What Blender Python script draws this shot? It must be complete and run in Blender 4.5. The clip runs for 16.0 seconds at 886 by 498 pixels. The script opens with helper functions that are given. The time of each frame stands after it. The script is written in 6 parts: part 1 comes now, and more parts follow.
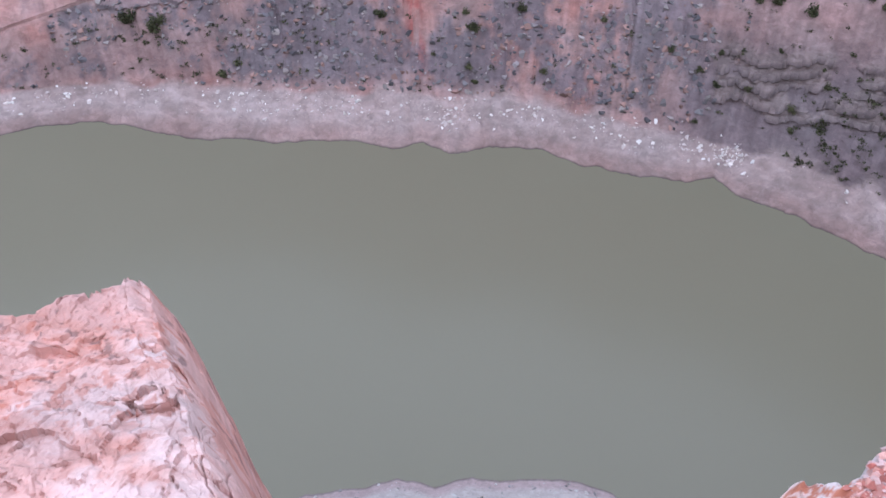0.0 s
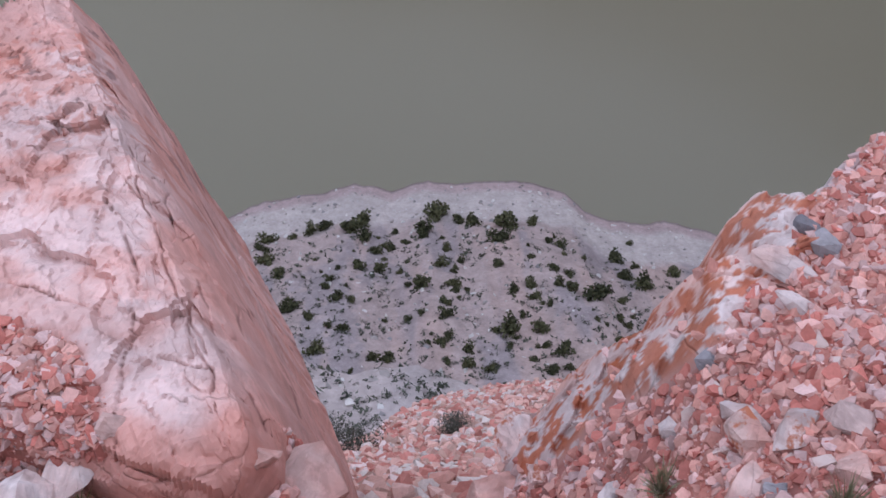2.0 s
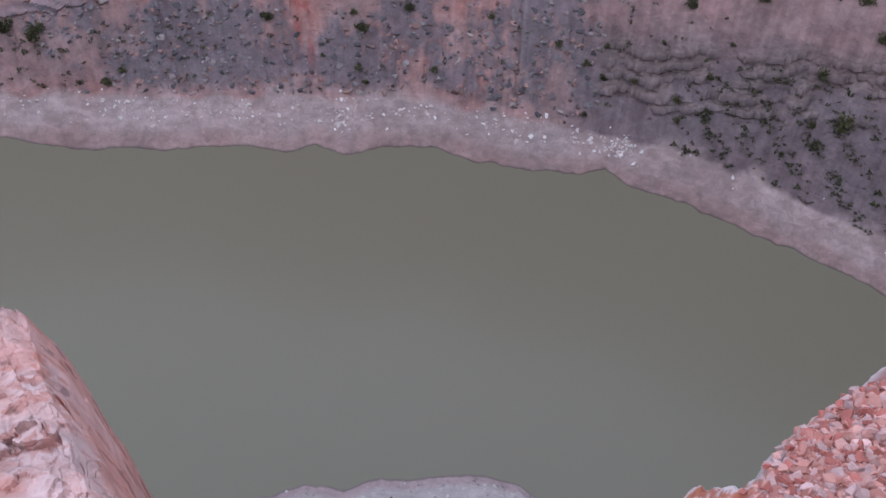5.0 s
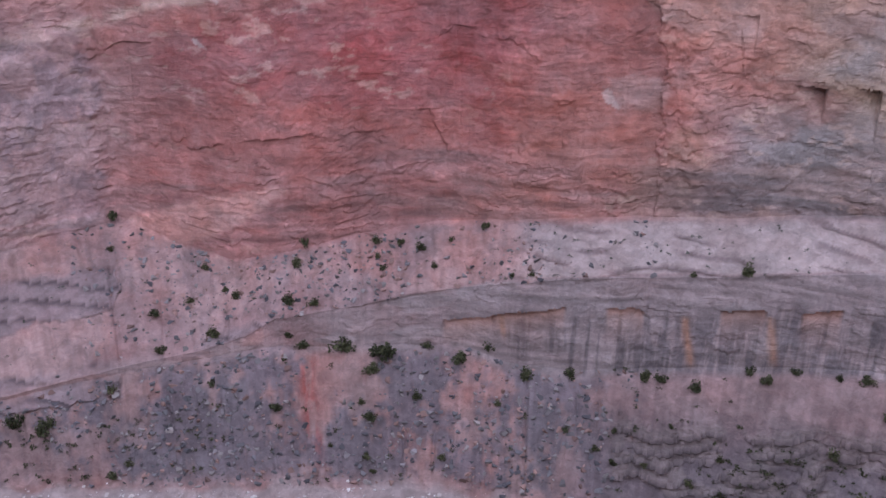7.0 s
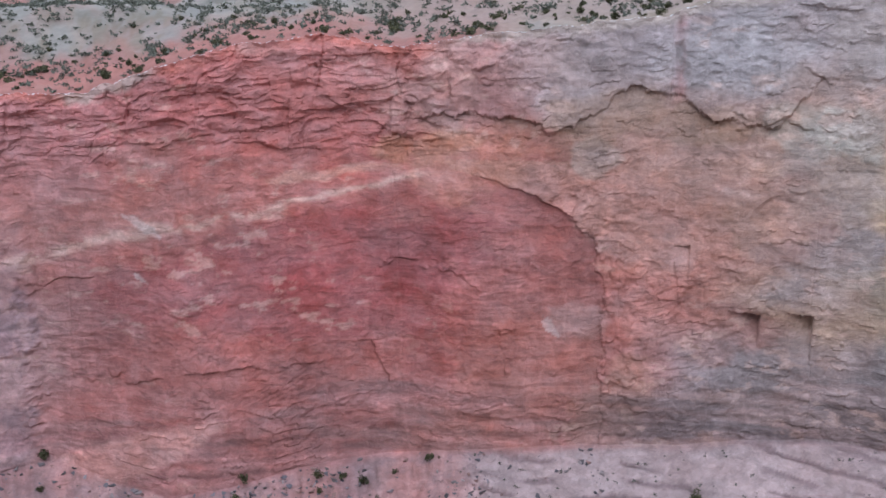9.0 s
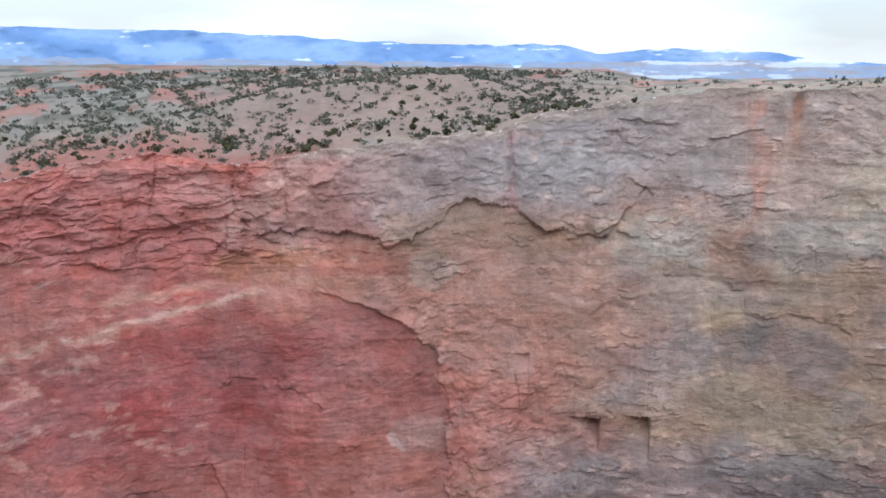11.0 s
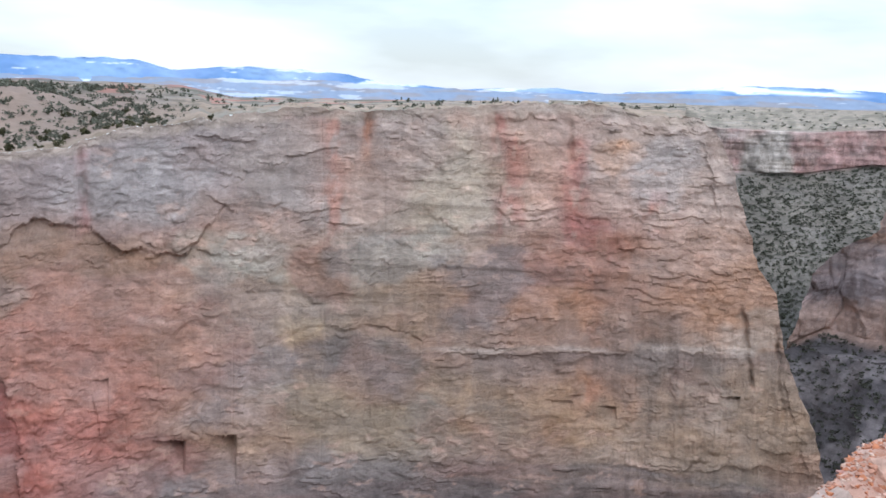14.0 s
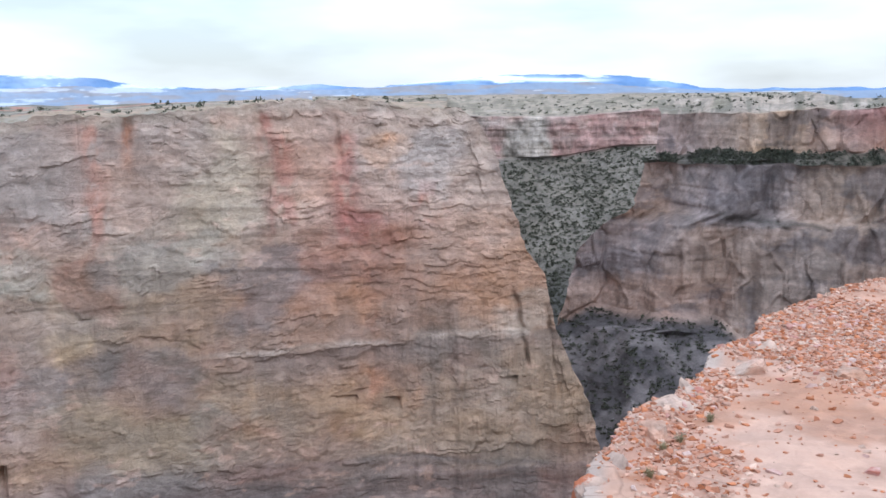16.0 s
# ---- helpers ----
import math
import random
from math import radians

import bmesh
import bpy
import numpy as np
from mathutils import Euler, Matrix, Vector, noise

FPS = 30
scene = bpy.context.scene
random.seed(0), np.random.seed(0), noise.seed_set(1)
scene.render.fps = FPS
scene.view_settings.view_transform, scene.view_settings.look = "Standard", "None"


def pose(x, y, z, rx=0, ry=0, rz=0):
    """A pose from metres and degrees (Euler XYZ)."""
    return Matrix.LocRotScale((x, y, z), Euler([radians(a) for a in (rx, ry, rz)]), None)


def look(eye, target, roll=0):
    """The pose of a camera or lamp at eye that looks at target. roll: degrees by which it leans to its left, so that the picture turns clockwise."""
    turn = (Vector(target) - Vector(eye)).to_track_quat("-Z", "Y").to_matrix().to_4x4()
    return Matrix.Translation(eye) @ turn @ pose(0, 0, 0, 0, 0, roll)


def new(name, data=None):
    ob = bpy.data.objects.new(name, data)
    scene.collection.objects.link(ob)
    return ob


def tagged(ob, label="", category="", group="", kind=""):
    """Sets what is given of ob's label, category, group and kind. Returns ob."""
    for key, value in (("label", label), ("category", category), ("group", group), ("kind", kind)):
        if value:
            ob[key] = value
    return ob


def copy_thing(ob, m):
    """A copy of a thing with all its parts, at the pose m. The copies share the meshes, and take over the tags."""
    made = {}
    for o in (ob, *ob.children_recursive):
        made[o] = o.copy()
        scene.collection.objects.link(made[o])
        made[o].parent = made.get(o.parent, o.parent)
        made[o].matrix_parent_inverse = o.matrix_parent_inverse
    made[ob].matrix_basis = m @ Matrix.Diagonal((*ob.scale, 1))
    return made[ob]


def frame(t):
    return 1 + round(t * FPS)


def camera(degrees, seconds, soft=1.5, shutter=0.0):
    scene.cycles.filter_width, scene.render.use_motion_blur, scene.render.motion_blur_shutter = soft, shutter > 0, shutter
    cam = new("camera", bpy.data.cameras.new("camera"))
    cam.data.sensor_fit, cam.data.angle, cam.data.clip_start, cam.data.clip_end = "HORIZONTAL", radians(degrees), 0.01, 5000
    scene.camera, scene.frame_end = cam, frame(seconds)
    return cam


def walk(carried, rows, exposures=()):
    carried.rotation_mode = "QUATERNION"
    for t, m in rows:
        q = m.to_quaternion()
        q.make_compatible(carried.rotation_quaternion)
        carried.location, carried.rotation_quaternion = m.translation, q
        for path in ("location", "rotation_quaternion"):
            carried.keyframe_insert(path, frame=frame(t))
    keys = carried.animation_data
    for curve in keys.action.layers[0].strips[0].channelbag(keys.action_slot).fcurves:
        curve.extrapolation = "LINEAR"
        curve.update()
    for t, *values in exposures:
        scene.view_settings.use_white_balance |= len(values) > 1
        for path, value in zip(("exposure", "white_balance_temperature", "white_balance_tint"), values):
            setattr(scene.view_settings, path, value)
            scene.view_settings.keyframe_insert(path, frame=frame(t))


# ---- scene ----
# ---- camera and its path: seconds, place, yaw, pitch, roll ----
cam = camera(43.64, 16.0, soft=1.6)
PATH = (
    (0.0, -0.031, -0.212, 200.282, 0.22, -46.93, 0.68),
    (0.5, -0.003, -0.113, 200.201, -1.18, -52.23, 1.05),
    (1.0, 0.011, -0.058, 200.137, -1.91, -55.70, 0.53),
    (1.5, 0.008, -0.031, 200.091, -2.16, -59.14, -0.09),
    (2.0, 0.003, -0.014, 200.051, -2.06, -62.12, -0.56),
    (2.5, 0.005, -0.004, 200.014, -1.73, -65.46, -0.47),
    (3.0, 0, 0, 200.000, -1.48, -66.35, -0.62),
    (3.5, 0.006, -0.002, 200.004, -2.11, -65.46, -0.84),
    (4.0, 0.019, -0.021, 200.064, -2.98, -60.66, -0.54),
    (4.5, 0.035, -0.049, 200.151, -4.32, -53.79, -1.02),
    (5.0, 0.018, -0.089, 200.244, -5.21, -46.93, -1.43),
    (5.2, 0.02, -0.1, 200.262, -5.55, -44.74, -1.36),
    (7.3, 0.02, -0.16, 200.300, -5.47, -24.70, -0.17),
    (7.5, 0.02, -0.17, 200.300, -5.49, -23.31, -0.00),
    (8.0, 0.02, -0.17, 200.300, -5.75, -20.40, -0.00),
    (8.5, 0.02, -0.17, 200.300, -6.43, -17.45, -0.16),
    (9.0, 0.02, -0.17, 200.300, -8.63, -15.15, -0.61),
    (9.2, 0.02, -0.17, 200.300, -8.96, -14.06, -0.58),
    (11.3, 0.02, -0.17, 200.300, -18.71, -9.03, -0.29),
    (11.5, 0.02, -0.17, 200.300, -19.71, -9.03, -0.22),
    (12.0, 0.02, -0.17, 200.300, -22.34, -8.14, -0.56),
    (12.5, 0.02, -0.17, 200.300, -25.33, -7.94, -0.82),
    (13.0, 0.02, -0.17, 200.300, -30.05, -7.84, -1.31),
    (13.5, 0.02, -0.17, 200.300, -33.76, -8.01, -1.82),
    (14.0, 0.02, -0.17, 200.300, -38.59, -7.84, -1.92),
    (14.5, 0.02, -0.17, 200.300, -41.98, -8.14, -0.70),
    (15.0, 0.02, -0.17, 200.300, -45.19, -8.30, -0.58),
    (15.5, 0.02, -0.17, 200.300, -48.14, -8.22, 0.19),
    (16.0, 0.02, -0.17, 200.300, -50.67, -7.90, 0.54),
)
EXPOSURE = ((0.0, 0.0, 5450, 12), (1.6, -0.42, 5600, 15), (2.2, -0.5, 5700, 15), (2.8, -0.66, 5750, 15), (3.5, -0.7, 5720, 15), (4.1, -0.73, 5680, 15), (4.6, -0.64, 5620, 16), (5.2, -0.54, 5550, 16), (7.3, -0.52, 5480, 19), (8.2, -0.42, 5560, 17), (9.2, -0.36, 5700, 15), (11.3, -0.38, 6050, 11), (13.5, -0.38, 6000, 10), (16.0, -0.36, 5950, 10))
walk(cam, [(t, pose(x, y, z, 90 + p, r, w)) for t, x, y, z, w, p, r in PATH], EXPOSURE)
EYE = 200.0

# ---- overcast sky and veiled sun ----
world = bpy.data.worlds.new("overcast_sky")
scene.world = world
world.use_nodes = True
wn, wl = world.node_tree.nodes, world.node_tree.links
wn.clear()
w_out = wn.new("ShaderNodeOutputWorld")
w_sky = wn.new("ShaderNodeTexSky")
w_sky.sky_type, w_sky.sun_disc = "NISHITA", False
w_sky.sun_elevation, w_sky.sun_rotation = radians(52), radians(150)
w_bg = wn.new("ShaderNodeBackground")
w_bg.inputs["Strength"].default_value = 0.10
w_cloud = wn.new("ShaderNodeBackground")
w_add = wn.new("ShaderNodeAddShader")
w_co = wn.new("ShaderNodeTexCoord")
w_sep = wn.new("ShaderNodeSeparateXYZ")
w_ramp = wn.new("ShaderNodeValToRGB")      # cloud deck: brighter towards the zenith
w_ramp.color_ramp.elements[0].position, w_ramp.color_ramp.elements[0].color = 0.0, (0.86, 0.93, 1.0, 1)
w_ramp.color_ramp.elements[1].position, w_ramp.color_ramp.elements[1].color = 0.9, (2.25, 2.3, 2.4, 1)
w_map = wn.new("ShaderNodeMapping")
w_map.inputs["Scale"].default_value = (1.6, 1.6, 7.0)
w_noise = wn.new("ShaderNodeTexNoise")
w_noise.inputs["Scale"].default_value, w_noise.inputs["Detail"].default_value = 1.7, 5
w_nr = wn.new("ShaderNodeMapRange")
w_nr.inputs["From Min"].default_value, w_nr.inputs["From Max"].default_value = 0.38, 0.6
w_nr.inputs["To Min"].default_value, w_nr.inputs["To Max"].default_value = 0.66, 1.15
w_mul = wn.new("ShaderNodeVectorMath")
w_mul.operation = "SCALE"
wl.new(w_co.outputs["Generated"], w_sep.inputs[0])
wl.new(w_sep.outputs["Z"], w_ramp.inputs[0])
wl.new(w_co.outputs["Generated"], w_map.inputs[0])
wl.new(w_map.outputs[0], w_noise.inputs["Vector"])
wl.new(w_noise.outputs["Fac"], w_nr.inputs["Value"])
wl.new(w_ramp.outputs[0], w_mul.inputs[0])
wl.new(w_nr.outputs[0], w_mul.inputs["Scale"])
wl.new(w_mul.outputs[0], w_cloud.inputs["Color"])
wl.new(w_sky.outputs[0], w_bg.inputs["Color"])
wl.new(w_bg.outputs[0], w_add.inputs[0])
wl.new(w_cloud.outputs[0], w_add.inputs[1])
wl.new(w_add.outputs[0], w_out.inputs[0])

sun = new("sun", bpy.data.lights.new("sun", "SUN"))
sun.data.energy, sun.data.angle, sun.data.color = 0.8, radians(35), (1.0, 0.96, 0.9)
sun.matrix_world = look((-120, -260, 560), (40, 200, 120))

# ---- numbers: smooth noise on arrays ----
def lattice(i, j, k, seed):
    n = (i.astype(np.int64) * 374761393 + j.astype(np.int64) * 668265263 + k.astype(np.int64) * 1274126177 + seed * 974711) & 0xFFFFFFFF
    n = ((n ^ (n >> 13)) * 1274126177) & 0xFFFFFFFF
    n = ((n ^ (n >> 16)) * 2246822519) & 0xFFFFFFFF
    return ((n ^ (n >> 15)) & 0xFFFFFF) / float(0xFFFFFF)


def noise3(x, y, z, seed=0):
    x, y, z = np.broadcast_arrays(np.asarray(x, float), np.asarray(y, float), np.asarray(z, float))
    i, j, k = np.floor(x), np.floor(y), np.floor(z)
    u, v, w = x - i, y - j, z - k
    u, v, w = u * u * (3 - 2 * u), v * v * (3 - 2 * v), w * w * (3 - 2 * w)
    total = 0
    for a in (0, 1):
        for b in (0, 1):
            for c in (0, 1):
                total = total + lattice(i + a, j + b, k + c, seed) * (u if a else 1 - u) * (v if b else 1 - v) * (w if c else 1 - w)
    return total * 2 - 1


def fbm(x, y, z=0.0, octaves=4, seed=0, gain=0.5):
    total, amp = 0, 1.0
    for o in range(octaves):
        s = 2.03 ** o
        total = total + amp * noise3(np.asarray(x) * s + 17.3 * o, np.asarray(y) * s, np.asarray(z) * s, seed + o)
        amp *= gain
    return total * (1 - gain) / (1 - gain ** octaves) * 1.6


def cells(x, y, seed=0):
    """Distance to the nearest seed, how much further the second is, a random number of the cell, and a random slant across it."""
    i, j = np.floor(x), np.floor(y)
    f1, f2, ident, dx, dy = np.full(x.shape, 9.0), np.full(x.shape, 9.0), np.zeros(x.shape), np.zeros(x.shape), np.zeros(x.shape)
    for a in (-1, 0, 1):
        for b in (-1, 0, 1):
            px = i + a + lattice(i + a, j + b, i * 0, seed)
            py = j + b + lattice(i + a, j + b, i * 0, seed + 7)
            d = np.hypot(px - x, py - y)
            near = d < f1
            f2 = np.where(near, f1, np.minimum(f2, d))
            ident = np.where(near, lattice(i + a, j + b, i * 0, seed + 13), ident)
            dx, dy = np.where(near, x - px, dx), np.where(near, y - py, dy)
            f1 = np.where(near, d, f1)
    turn = ident * 97.0
    return f1, f2 - f1, ident, dx * np.cos(turn) + dy * np.sin(turn)


def step(a, b, x):
    t = np.clip((x - a) / (b - a), 0, 1)
    return t * t * (3 - 2 * t)


def line(x, *pairs):
    """A curve through pairs of x and value, in any order."""
    pts = sorted(pairs)
    return np.interp(x, [p[0] for p in pts], [p[1] for p in pts])


def rgb(r, g, b):
    return np.array([c / 12.92 if c <= 0.04045 else ((c + 0.055) / 1.055) ** 2.4 for c in (r / 255, g / 255, b / 255)])


def mix(a, b, f):
    f = np.clip(f, 0, 1)[..., None]
    return a * (1 - f) + b * f


def spot(az, el, spread_az, spread_el, anchors):
    """Colour at az, el blended from anchors (az, el, r, g, b)."""
    total, weight = 0, 1e-9
    for a, e, r, g, b in anchors:
        w = np.exp(-(((az - a) / spread_az) ** 2 + ((el - e) / spread_el) ** 2)) + 1e-9
        total, weight = total + w[..., None] * rgb(r, g, b), weight + w
    return total / weight[..., None]


def inside(x, y, poly):
    """Signed distance to a closed outline, positive inside."""
    best, odd = np.full(x.shape, 1e9), np.zeros(x.shape, bool)
    for (ax, ay), (bx, by) in zip(poly, poly[1:] + poly[:1]):
        t = np.clip(((x - ax) * (bx - ax) + (y - ay) * (by - ay)) / ((bx - ax) ** 2 + (by - ay) ** 2), 0, 1)
        best = np.minimum(best, np.hypot(x - ax - t * (bx - ax), y - ay - t * (by - ay)))
        if ay != by:
            odd ^= ((ay > y) != (by > y)) & (x < (bx - ax) * (y - ay) / (by - ay) + ax)
    return np.where(odd, best, -best)


def chain(x, y, pts):
    """Distance to an open line of points."""
    best = np.full(x.shape, 1e9)
    for (ax, ay), (bx, by) in zip(pts, pts[1:]):
        t = np.clip(((x - ax) * (bx - ax) + (y - ay) * (by - ay)) / ((bx - ax) ** 2 + (by - ay) ** 2), 0, 1)
        best = np.minimum(best, np.hypot(x - ax - t * (bx - ax), y - ay - t * (by - ay)))
    return best


# ---- meshes ----
def mesh_from(name, verts, faces, colours=None, smooth=False):
    me = bpy.data.meshes.new(name)
    verts, faces = np.asarray(verts, np.float32), np.asarray(faces, np.int32)
    n = faces.shape[1]
    me.vertices.add(len(verts))
    me.vertices.foreach_set("co", verts.ravel())
    me.loops.add(faces.size)
    me.loops.foreach_set("vertex_index", faces.ravel())
    me.polygons.add(len(faces))
    me.polygons.foreach_set("loop_start", np.arange(0, faces.size, n, dtype=np.int32))
    me.polygons.foreach_set("use_smooth", np.full(len(faces), smooth))
    if colours is not None:
        at = me.color_attributes.new("tint", "FLOAT_COLOR", "POINT")
        full = np.ones((len(verts), 4), np.float32)
        full[:, :3] = np.clip(colours, 0, 1)
        at.data.foreach_set("color", full.ravel())
    me.update(calc_edges=True)
    me.validate()
    return me


def grid(name, p, colours, material, flip=False, smooth=True):
    rows, cols = p.shape[:2]
    i = np.arange(rows * cols).reshape(rows, cols)
    f = np.stack([i[:-1, :-1], i[:-1, 1:], i[1:, 1:], i[1:, :-1]], -1).reshape(-1, 4)
    if flip:
        f = f[:, ::-1]
    me = mesh_from(name, p.reshape(-1, 3), f, colours.reshape(-1, 3), smooth)
    me.materials.append(material)
    return new(name, me)


def part(name, me, parent, label=""):
    ob = new(name, me)
    ob.parent = parent
    return tagged(ob, label)


# ---- materials ----
def node_material(name):
    m = bpy.data.materials.new(name)
    m.use_nodes = True
    return m, m.node_tree.nodes, m.node_tree.links, m.node_tree.nodes["Principled BSDF"]


def noise_node(nodes, links, vec, scale, detail=4, rough=0.55):
    n = nodes.new("ShaderNodeTexNoise")
    n.inputs["Scale"].default_value, n.inputs["Detail"].default_value, n.inputs["Roughness"].default_value = scale, detail, rough
    links.new(vec, n.inputs["Vector"])
    return n.outputs["Fac"]


def ranged(nodes, links, value, a, b, c, d):
    n = nodes.new("ShaderNodeMapRange")
    for key, v in zip(("From Min", "From Max", "To Min", "To Max"), (a, b, c, d)):
        n.inputs[key].default_value = v
    links.new(value, n.inputs["Value"])
    return n.outputs[0]


def math_node(nodes, links, op, a, b):
    n = nodes.new("ShaderNodeMath")
    n.operation = op
    for k, v in enumerate((a, b)):
        if isinstance(v, (int, float)):
            n.inputs[k].default_value = v
        else:
            links.new(v, n.inputs[k])
    return n.outputs[0]


def tinted(name, coarse, fine, contrast=0.25, bump=0.4, depth=0.05, flat=1.0, rough=0.9, speckle=0.0):
    """Rock or soil: the mesh's own tint with grain and stains at two scales; flat < 1 draws the grain out along the beds."""
    m, nodes, links, bsdf = node_material(name)
    geo = nodes.new("ShaderNodeNewGeometry")
    mp = nodes.new("ShaderNodeMapping")
    mp.inputs["Scale"].default_value = (flat, flat, 1.0)
    links.new(geo.outputs["Position"], mp.inputs[0])
    a = noise_node(nodes, links, mp.outputs[0], coarse, 5, 0.6)
    b = noise_node(nodes, links, mp.outputs[0], fine, 4, 0.65)
    both = math_node(nodes, links, "MULTIPLY", ranged(nodes, links, a, 0.25, 0.75, 1 - contrast, 1 + contrast), ranged(nodes, links, b, 0.25, 0.75, 1 - contrast, 1 + contrast))
    at = nodes.new("ShaderNodeAttribute")
    at.attribute_name = "tint"
    sc = nodes.new("ShaderNodeVectorMath")
    sc.operation = "SCALE"
    links.new(at.outputs["Color"], sc.inputs[0])
    links.new(both, sc.inputs["Scale"])
    col = sc.outputs[0]
    if speckle:
        s = noise_node(nodes, links, geo.outputs["Position"], fine * 2.3, 2, 0.5)
        mx = nodes.new("ShaderNodeMix")
        mx.data_type = "RGBA"
        links.new(ranged(nodes, links, s, 0.62, 0.7, 0.0, speckle), mx.inputs[0])
        links.new(col, mx.inputs[6])
        mx.inputs[7].default_value = (0.55, 0.5, 0.48, 1)
        col = mx.outputs[2]
    links.new(col, bsdf.inputs["Base Color"])
    bsdf.inputs["Roughness"].default_value = rough
    bsdf.inputs["Specular IOR Level"].default_value = 0.25
    bp = nodes.new("ShaderNodeBump")
    bp.inputs["Strength"].default_value, bp.inputs["Distance"].default_value = bump, depth
    links.new(math_node(nodes, links, "ADD", a, math_node(nodes, links, "MULTIPLY", b, 0.6)), bp.inputs["Height"])
    links.new(bp.outputs[0], bsdf.inputs["Normal"])
    return m



def cliff_rock(name, scale, amount=1.0, bump=0.7, depth=0.7, gape=0.05, lichen=0.0, swirl=4.0, cracked=0.14):
    """Weathered cliff: the mesh's tint broken into patches, beds, runs, pale chips and short dark cracks; scale 1 suits metre-sized flakes."""
    m, nodes, links, bsdf = node_material(name)
    geo = nodes.new("ShaderNodeNewGeometry")

    def stretched(src, x, z):
        mp = nodes.new("ShaderNodeMapping")
        mp.inputs["Scale"].default_value = (x * scale, x * scale, z * scale)
        links.new(src, mp.inputs[0])
        return mp.outputs[0]

    def scaled(col, f):
        sc = nodes.new("ShaderNodeVectorMath")
        sc.operation = "SCALE"
        links.new(col, sc.inputs[0])
        links.new(f, sc.inputs["Scale"])
        return sc.outputs[0]

    def blend(f, a, b):
        mx = nodes.new("ShaderNodeMix")
        mx.data_type = "RGBA"
        links.new(f, mx.inputs[0])
        links.new(a, mx.inputs[6])
        if isinstance(b, tuple):
            mx.inputs[7].default_value = b
        else:
            links.new(b, mx.inputs[7])
        return mx.outputs[2]

    wob = nodes.new("ShaderNodeTexNoise")
    wob.inputs["Scale"].default_value, wob.inputs["Detail"].default_value = 0.22 * scale, 3
    links.new(geo.outputs["Position"], wob.inputs["Vector"])
    off = nodes.new("ShaderNodeVectorMath")
    off.operation = "MULTIPLY_ADD"
    links.new(wob.outputs["Color"], off.inputs[0])
    off.inputs[1].default_value = (swirl / scale, swirl / scale, swirl / scale)
    links.new(geo.outputs["Position"], off.inputs[2])
    pos = off.outputs[0]
    broad = noise_node(nodes, links, stretched(pos, 0.7, 1.0), 0.06, 6, 0.62)
    grain = noise_node(nodes, links, stretched(pos, 0.6, 1.0), 0.4, 9, 0.68)
    runs = noise_node(nodes, links, stretched(geo.outputs["Position"], 1.0, 0.07), 0.5, 5, 0.6)
    beds = noise_node(nodes, links, stretched(geo.outputs["Position"], 0.12, 1.0), 0.9, 5, 0.65)
    chip = noise_node(nodes, links, stretched(pos, 0.5, 1.0), 0.8, 5, 0.62)
    vor = nodes.new("ShaderNodeTexVoronoi")
    vor.feature = "DISTANCE_TO_EDGE"
    vor.inputs["Scale"].default_value = 0.42
    links.new(stretched(pos, 0.5, 1.0), vor.inputs["Vector"])
    cell = nodes.new("ShaderNodeTexVoronoi")
    cell.inputs["Scale"].default_value = 0.8
    links.new(stretched(pos, 0.55, 1.0), cell.inputs["Vector"])
    sep = nodes.new("ShaderNodeSeparateColor")
    links.new(cell.outputs["Color"], sep.inputs[0])
    flake = sep.outputs[0]
    at = nodes.new("ShaderNodeAttribute")
    at.attribute_name = "tint"
    hue = nodes.new("ShaderNodeHueSaturation")
    links.new(at.outputs["Color"], hue.inputs["Color"])
    links.new(ranged(nodes, links, noise_node(nodes, links, stretched(pos, 0.6, 1.0), 0.11, 6, 0.65), 0.3, 0.7, 1 - 0.18 * amount, 1 + 0.16 * amount), hue.inputs["Saturation"])
    f = ranged(nodes, links, broad, 0.3, 0.7, 1 - 0.16 * amount, 1 + 0.16 * amount)
    for src, lo, hi, k in ((grain, 0.3, 0.7, 0.2), (runs, 0.3, 0.7, 0.07), (beds, 0.3, 0.7, 0.03), (flake, 0.0, 1.0, 0.07)):
        f = math_node(nodes, links, "MULTIPLY", f, ranged(nodes, links, src, lo, hi, 1 - k * amount, 1 + k * amount))
    for size, k in ((0.13, 0.07), (0.31, 0.06)):
        edge = noise_node(nodes, links, stretched(pos, 0.7, 1.0), size, 8, 0.62)
        f = math_node(nodes, links, "MULTIPLY", f, ranged(nodes, links, edge, 0.485, 0.515, 1 - k * amount, 1 + k * amount))
    col = scaled(hue.outputs[0], f)
    where = ranged(nodes, links, broad, 0.45, 0.6, 0.15, 1.0)
    pale = math_node(nodes, links, "MULTIPLY", ranged(nodes, links, chip, 0.565, 0.605, 0.0, 0.48 * amount), where)
    light = scaled(hue.outputs[0], ranged(nodes, links, grain, 0, 1, 1.3, 1.55))
    col = blend(pale, col, light)
    gate = ranged(nodes, links, noise_node(nodes, links, stretched(pos, 0.7, 1.0), 0.2, 3, 0.6), 0.5, 0.6, 0.0, 1.0)
    crack = math_node(nodes, links, "MULTIPLY", ranged(nodes, links, vor.outputs["Distance"], 0.0, gape, 1.0, 0.0), gate)
    # cracks painted dark in the base colour, standing in for shade inside them
    col = blend(math_node(nodes, links, "MULTIPLY", crack, cracked), col, (0.10, 0.06, 0.05, 1))
    if lichen:
        patch = noise_node(nodes, links, geo.outputs["Position"], 9.0, 9, 0.72)
        col = blend(ranged(nodes, links, patch, 0.5, 0.56, 0.0, lichen), col, tuple(rgb(164, 90, 56)) + (1,))
